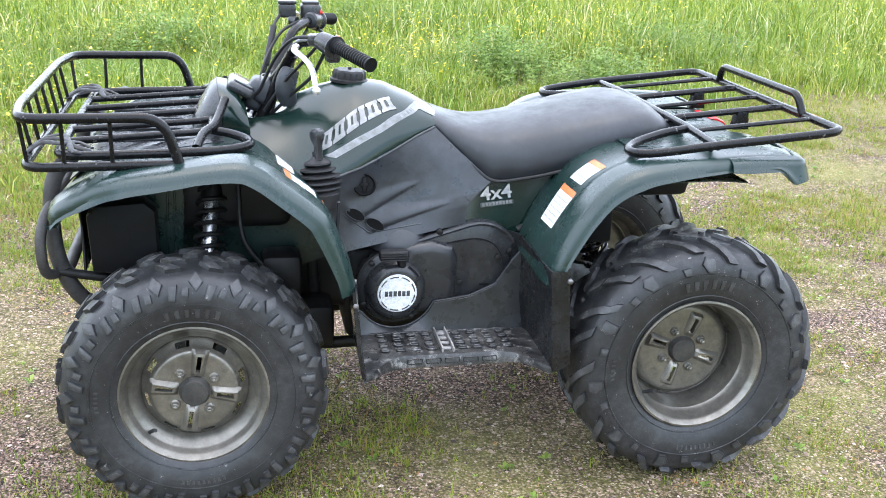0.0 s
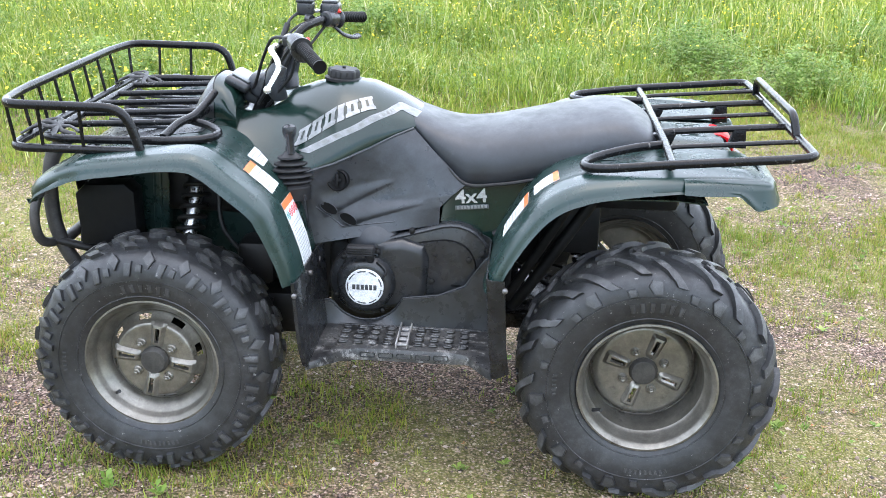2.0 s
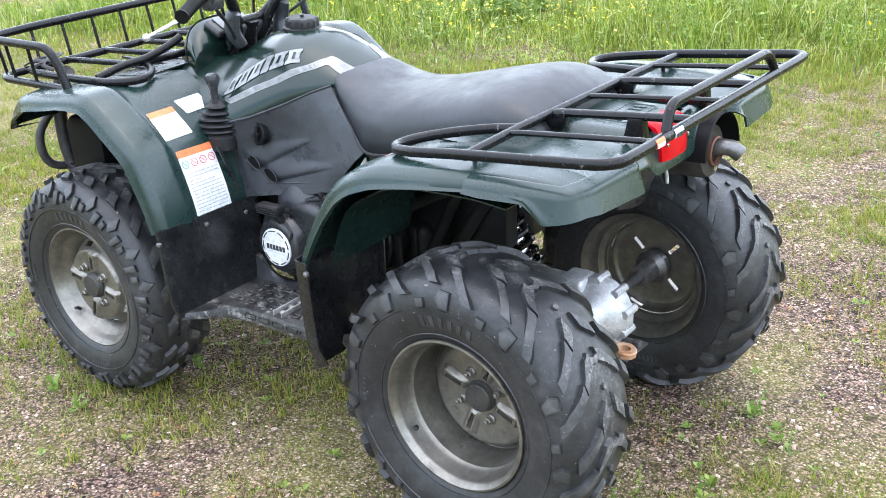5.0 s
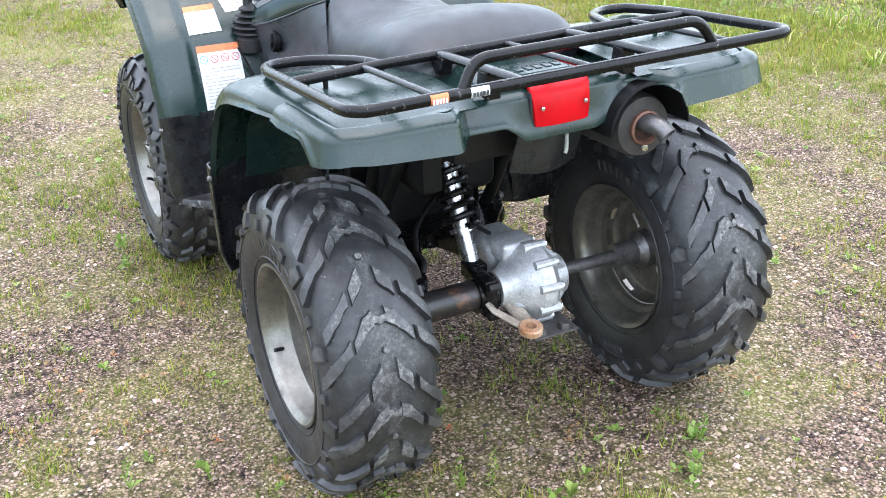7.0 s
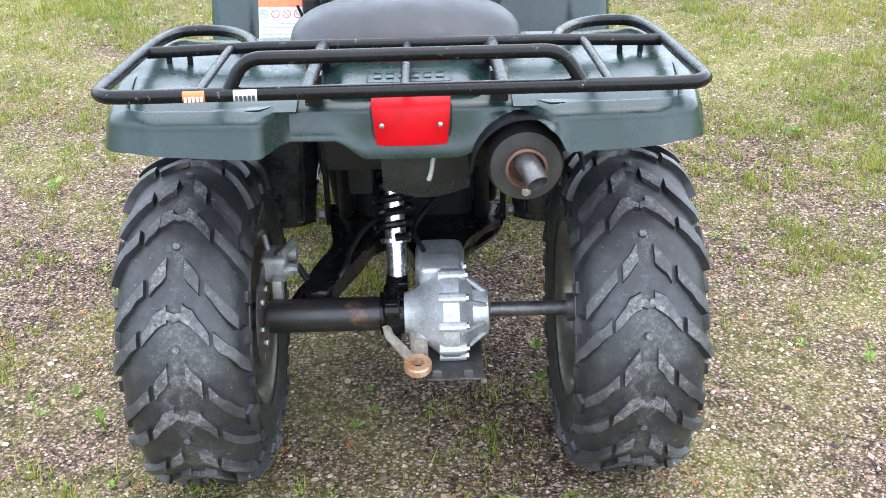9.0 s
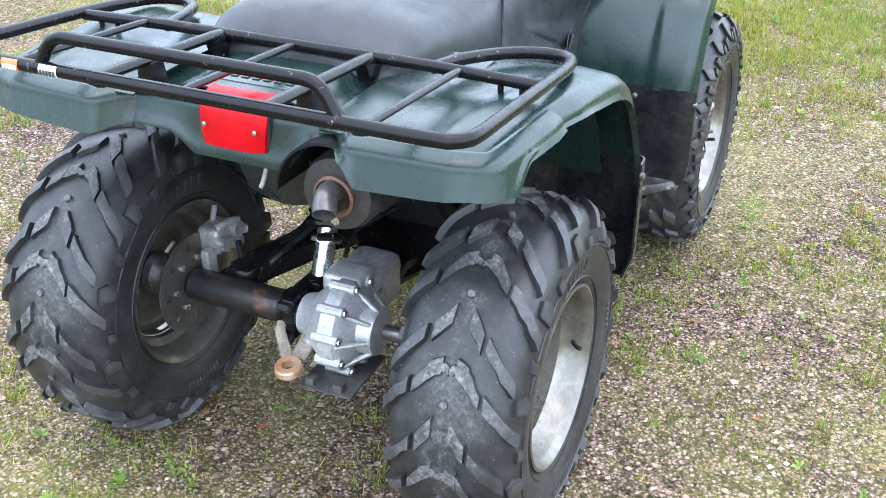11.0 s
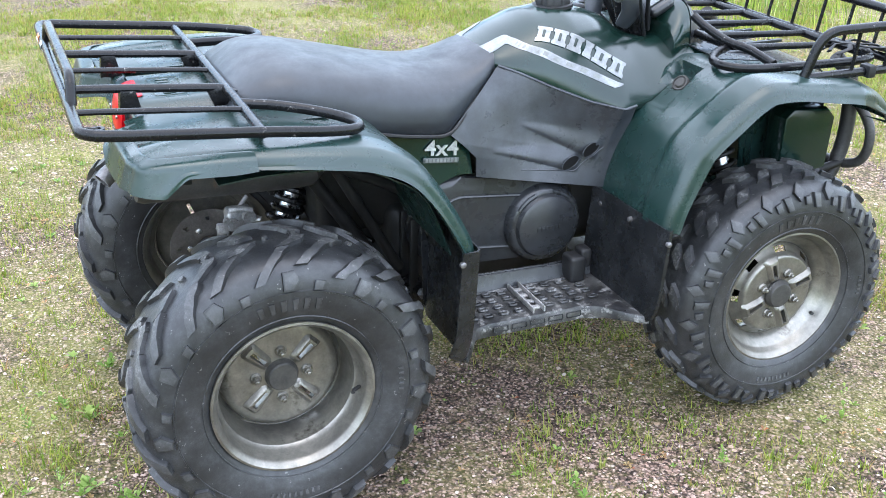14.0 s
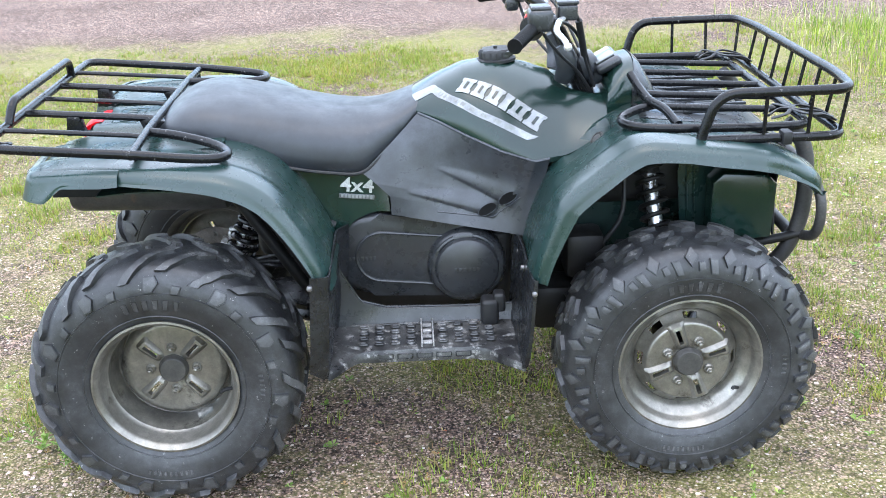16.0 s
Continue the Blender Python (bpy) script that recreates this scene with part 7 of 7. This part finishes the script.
bm = tubes([catmull([(0.80, 0.045, 0.735), (0.81, 0.038, 0.70), (0.812, 0.034, 0.690)], 10)], 0.004)
part("drain_tube", bm, M_HOSE, atv, "cream drain tube")
bm = bmesh.new()
box(bm, 0.50, 0.0, 0.715, 0.40, 0.30, 0.12, 0.02)
box(bm, 0.42, -0.10, 0.60, 0.16, 0.05, 0.16, 0.01)
part("under_seat_box", bm, M_DARK, atv)

# ---- grass, weeds, flowers and pebbles ----
def mesh_from_arrays(name, verts, loops_per_face, material, label, category):
    """verts: (n, k, 3) array, each k-corner leaf cut into given faces (index tuples)."""
    n, k, _ = verts.shape
    me = bpy.data.meshes.new(name)
    tri = np.array(loops_per_face)
    idx = (np.arange(n)[:, None, None] * k + tri[None]).reshape(-1, 3)
    me.vertices.add(n * k)
    me.vertices.foreach_set("co", verts.reshape(-1).astype(np.float32))
    me.loops.add(idx.size)
    me.loops.foreach_set("vertex_index", idx.reshape(-1).astype(np.int32))
    me.polygons.add(len(idx))
    me.polygons.foreach_set("loop_start", (np.arange(len(idx)) * 3).astype(np.int32))
    me.polygons.foreach_set("loop_total", np.full(len(idx), 3, np.int32))
    me.update(calc_edges=True)
    me.validate()
    me.materials.append(material)
    return tagged(new(name, me), label, category, kind="stuff")


RNG = np.random.default_rng(11)


def blades(x, y, z, height, width, lean):
    """Bent blades at the given feet: five corners each."""
    n = len(x)
    a = RNG.uniform(0, 2 * np.pi, n)
    b = a + RNG.uniform(-0.7, 0.7, n) + np.pi / 2
    out = np.stack([np.cos(b), np.sin(b), np.zeros(n)], 1)
    sidev = np.stack([np.cos(a), np.sin(a), np.zeros(n)], 1)
    foot = np.stack([x, y, z], 1)
    up = np.array([0, 0, 1.0])
    ln = lean[:, None]
    h, w = height[:, None], width[:, None]
    mid = foot + up * h * 0.55 + out * h * ln * 0.25
    tip = foot + up * h * (1 - 0.25 * ln) + out * h * ln * 0.8
    V = np.stack([foot - sidev * w * 0.5, foot + sidev * w * 0.5, mid - sidev * w * 0.42, mid + sidev * w * 0.42, tip], 1)
    return V


BLADE = [(0, 1, 3), (0, 3, 2), (2, 3, 4)]


def patchy(x, y, scale, seed):
    return np.array([noise.noise(Vector((float(a) * scale, float(b) * scale, seed))) for a, b in zip(x, y)])


EDGE_X = np.linspace(-14, 14, 281)
EDGE_Y = np.array([meadow_edge(float(v)) for v in EDGE_X])


def build_meadow():
    parts_v = []
    for n, y0, y1, x0, x1, hmin, hmax, w in ((175000, 2.0, 6.5, -8.0, 6.5, 0.06, 0.36, 0.0062), (105000, 6.0, 17.0, -15.0, 13.0, 0.15, 0.45, 0.012)):
        y = RNG.uniform(y0, y1, n)
        x = RNG.uniform(x0, x1, n)
        e = np.interp(x, EDGE_X, EDGE_Y)
        depth = y - e
        margin = np.minimum(np.minimum(x - x0, x1 - x) / 2.5, (18.5 - y) / 2.5)
        keep = RNG.uniform(0, 1, n) < np.clip(depth / 1.2 + 0.25, 0, 1) * np.clip(margin, 0, 1)
        x, y, depth = x[keep], y[keep], depth[keep]
        pt = patchy(x, y, 0.8, 5.0)
        tall = np.clip(0.30 + depth * 0.28 + pt * 0.75 + 0.5 * patchy(x, y, 3.0, 8.0), 0.16, 1.2)
        h = RNG.uniform(hmin, hmax, len(x)) * tall
        parts_v.append(blades(x, y, np.full(len(x), -0.01), h, RNG.uniform(0.6, 1.3, len(x)) * w, RNG.uniform(0.2, 1.6, len(x))))
    # a stand of tall grass ahead of the bike, on its right
    n = 3000
    x, y = RNG.normal(-3.3, 0.5, n), RNG.normal(-4.0, 0.9, n)
    parts_v.append(blades(x, y, np.full(n, -0.01), RNG.uniform(0.04, 0.20, n), RNG.uniform(0.003, 0.006, n), RNG.uniform(0.1, 0.8, n)))
    mesh_from_arrays("meadow_grass", np.concatenate(parts_v), BLADE, M_MEADOW, "tall green meadow grass beyond the gravel", "grass")


def build_short_grass():
    n = 250000
    x, y = RNG.uniform(-6.0, 4.5, n), RNG.uniform(-5.4, 5.0, n)
    p = patchy(x, y, 1.0, 1.0) + 0.7 * patchy(x, y, 3.2, 2.0) + 0.5 * patchy(x, y, 9.0, 4.0)
    e = np.interp(x, EDGE_X, EDGE_Y)
    road = np.clip((-y - 4.7 - 0.1 * np.sin(2 * x)) / 0.6, 0, 1)
    away = np.clip((np.hypot(x, y) - 0.8) / 2.6, 0, 1)
    lush = np.clip(0.34 + 0.22 * away + p * 1.00 + np.clip((y - e + 1.4) / 2.5, 0, 0.5), 0.02, 1)
    rim = np.clip(np.minimum(x + 6.0, 4.5 - x) / 1.8, 0, 1)
    keep = (RNG.uniform(0, 1, n) < lush * (1 - 0.9 * road) * rim) & (y < e + 0.8)
    x, y, lush = x[keep], y[keep], lush[keep]
    # tufts of very different size, thick in the lush spots, a few thin blades elsewhere
    count = np.clip((RNG.gamma(1.2, 6.2, len(x)) * (0.45 + 0.8 * lush)).astype(int), 3, 60)
    spread = RNG.uniform(0.006, 0.020, len(x)) * (0.7 + 0.6 * lush)
    size = RNG.uniform(0.45, 1.25, len(x)) ** 1.5 * (0.70 + 0.50 * lush)
    tx, ty = np.repeat(x, count), np.repeat(y, count)
    sp = np.repeat(spread, count)
    tx = tx + RNG.normal(0, 1, len(tx)) * sp
    ty = ty + RNG.normal(0, 1, len(ty)) * sp
    h = RNG.uniform(0.006, 0.043, len(tx)) * np.repeat(size, count)
    V = blades(tx, ty, np.full(len(tx), -0.004), h, RNG.uniform(0.0020, 0.0048, len(tx)), RNG.uniform(0.1, 1.1, len(tx)))
    mesh_from_arrays("short_grass", V[:, [0, 1, 4]], [(0, 1, 2)], M_SHORT, "sparse short yellow-green grass growing in gravel", "grass")


def leaf_fans(x, y, z, size, count, rise):
    """Rosettes of diamond leaves."""
    vs = []
    for k in range(count):
        n = len(x)
        a = 2 * np.pi * k / count + RNG.uniform(-0.4, 0.4, n)
        r = size * RNG.uniform(0.6, 1.2, n)
        el = rise * RNG.uniform(0.5, 1.4, n)
        d = np.stack([np.cos(a) * np.cos(el), np.sin(a) * np.cos(el), np.sin(el)], 1)
        s = np.stack([-np.sin(a), np.cos(a), np.zeros(n)], 1)
        foot = np.stack([x, y, z], 1)
        L = r[:, None]
        vs.append(np.stack([foot, foot + d * L * 0.55 + s * L * 0.22 + [0, 0, 0.002], foot + d * L * 0.55 - s * L * 0.22 + [0, 0, 0.002], foot + d * L * np.array([1, 1, 0.8])], 1))
    return np.concatenate(vs)


def build_weeds():
    V = []
    n = 1500
    x, y = RNG.uniform(-4.5, 3.5, n), RNG.uniform(-4.0, 3.6, n)
    V.append(leaf_fans(x, y, np.full(n, 0.002), RNG.uniform(0.008, 0.028, n), 6, 0.6))
    n = 10
    x, y = RNG.uniform(-3.0, 2.2, n), RNG.uniform(-3.0, 3.0, n)
    x = np.concatenate([x, [-0.70, -0.58, 0.545, 0.90, 0.93, 0.98, 1.02]])
    y = np.concatenate([y, [-0.60, -0.62, -0.68, -0.30, 0.30, -0.05, 0.22]])
    for lvl in range(4):
        V.append(leaf_fans(x + RNG.normal(0, 0.006, len(x)), y + RNG.normal(0, 0.006, len(x)), 0.003 + RNG.uniform(0, 0.030, len(x)), RNG.uniform(0.018, 0.042, len(x)), 4, 0.9))
    # leafy seedlings a hand high
    sx = np.array([0.829, 0.815, 0.854, 0.947, 0.497, 0.372, 0.012, 0.769, -0.354, 0.722, 1.066, -0.743, 1.12, -0.74, 1.9, 2.3])
    sy = np.array([-0.225, -0.39, -0.165, 0.31, -0.836, 1.037, 0.625, -0.445, 0.671, -0.361, 0.192, 0.633, -0.091, 2.37, 3.4, 2.6])
    tall = RNG.uniform(0.03, 0.10, len(sx))
    for lvl in range(9):
        f = lvl / 8
        V.append(leaf_fans(sx + RNG.normal(0, 0.004, len(sx)) + f * 0.012, sy + RNG.normal(0, 0.004, len(sx)), tall * f + 0.004, (0.022 - 0.010 * f) * RNG.uniform(0.7, 1.2, len(sx)), 3, 0.85))
    # bushy stands of leafy herbs in the meadow
    for bx, by, br, hh, n in ((-1.0, 6.2, 0.75, 0.46, 330), (1.6, 5.6, 0.5, 0.40, 170), (2.2, 4.9, 0.45, 0.36, 150), (-4.2, 5.4, 0.7, 0.40, 200), (0.6, 8.0, 0.9, 0.5, 260), (-2.6, 4.3, 0.5, 0.30, 140), (3.4, 6.6, 0.8, 0.42, 200), (-6.0, 8.0, 1.0, 0.5, 220)):
        hx, hy = RNG.normal(bx, br * 0.5, n), RNG.normal(by, br * 0.5, n)
        top = hh * RNG.uniform(0.45, 1.0, n) * np.clip(1.25 - np.hypot(hx - bx, hy - by) / (br * 1.6), 0.35, 1)
        for lvl in range(9):
            V.append(leaf_fans(hx + RNG.normal(0, 0.010, n), hy + RNG.normal(0, 0.010, n), top * (0.15 + 0.85 * lvl / 8), RNG.uniform(0.022, 0.050, n), 4, 0.5))
    # leafy clumps in the meadow
    n = 3600
    y = RNG.uniform(2.6, 9.0, n)
    x = RNG.uniform(-6, 6, n)
    k = y > np.interp(x, EDGE_X, EDGE_Y) + 0.3
    x, y = x[k], y[k]
    for lvl in range(5):
        V.append(leaf_fans(x, y, np.full(len(x), 0.08 + lvl * 0.06) * RNG.uniform(0.5, 1.2, len(x)), RNG.uniform(0.012, 0.034, len(x)), 5, 0.6))
    mesh_from_arrays("weeds", np.concatenate(V), [(0, 1, 2), (1, 3, 2)], M_WEED, "small broad-leaved green weeds in the gravel", "weeds")
    # withered brown mats, thick in spots
    n = 22000
    x, y = RNG.uniform(-4.0, 3.2, n), RNG.uniform(-3.6, 3.8, n)
    keep = RNG.uniform(0, 1, n) < np.clip(-0.05 + patchy(x, y, 1.6, 12.0) * 0.9 + patchy(x, y, 6.0, 13.0) * 0.8, 0.02, 1)
    x, y = x[keep], y[keep]
    n = len(x)
    mesh_from_arrays("dry_weeds", leaf_fans(x, y, np.full(n, 0.002), RNG.uniform(0.006, 0.016, n), 5, 0.5), [(0, 1, 2), (1, 3, 2)], M_REDLEAF, "withered brown and reddish weed leaves on gravel", "weeds")


def build_flowers():
    n = 26000
    y = RNG.uniform(2.4, 13.0, n)
    x = RNG.uniform(-9, 7, n)
    p = patchy(x, y, 0.7, 9.0)
    keep = (y > np.interp(x, EDGE_X, EDGE_Y) + 0.4) & (RNG.uniform(0, 1, n) < np.clip(0.35 + p * 1.1 - 0.05 * x, 0.04, 1))
    x, y = x[keep], y[keep]
    n = len(x)
    z = RNG.uniform(0.16, 0.42, n)
    r = RNG.uniform(0.0045, 0.011, n)
    V = np.zeros((n, 6, 3))
    tilt = RNG.normal(0, 0.35, (n, 2))
    for k in range(5):
        a = 2 * np.pi * k / 5
        V[:, k] = np.stack([x + r * np.cos(a), y + r * np.sin(a), z + r * (np.cos(a) * tilt[:, 0] + np.sin(a) * tilt[:, 1])], 1)
    V[:, 5] = np.stack([x, y, z + r * 0.4], 1)
    mesh_from_arrays("wild_flowers", V, [(0, 1, 5), (1, 2, 5), (2, 3, 5), (3, 4, 5), (4, 0, 5)], M_FLOWER, "small yellow wild flowers in the meadow", "flowers")


def build_pebbles():
    n = 45000
    x, y = RNG.uniform(-3.0, 2.2, n), RNG.uniform(-2.4, 2.4, n)
    r = 0.0020 + 0.0036 * RNG.uniform(0, 1, n) ** 3 + 0.006 * RNG.uniform(0, 1, n) ** 14
    a = RNG.uniform(0, 2 * np.pi, n)
    z = np.array([ground_height(float(u), float(v)) for u, v in zip(x, y)]) + r * 0.15
    ex, ey, ez = r * RNG.uniform(0.8, 1.4, n), r * RNG.uniform(0.7, 1.1, n), r * RNG.uniform(0.4, 0.8, n)
    c, s, o = np.cos(a), np.sin(a), np.zeros(n)
    P = np.stack([x, y, z], 1)
    ax = np.stack([c * ex, s * ex, o], 1)
    ay = np.stack([-s * ey, c * ey, o], 1)
    az = np.stack([o, o, ez], 1)
    V = np.stack([P + ax, P + ay, P - ax, P - ay, P + az + ax * 0.2, P + az - ax * 0.3 + ay * 0.2], 1)
    F = [(0, 1, 4), (1, 5, 4), (1, 2, 5), (2, 3, 5), (3, 4, 5), (3, 0, 4)]
    mesh_from_arrays("pebbles", V, F, M_PEBBLE, "loose pinkish grey gravel stones", "gravel")


build_meadow()
build_short_grass()
build_weeds()
build_flowers()
build_pebbles()
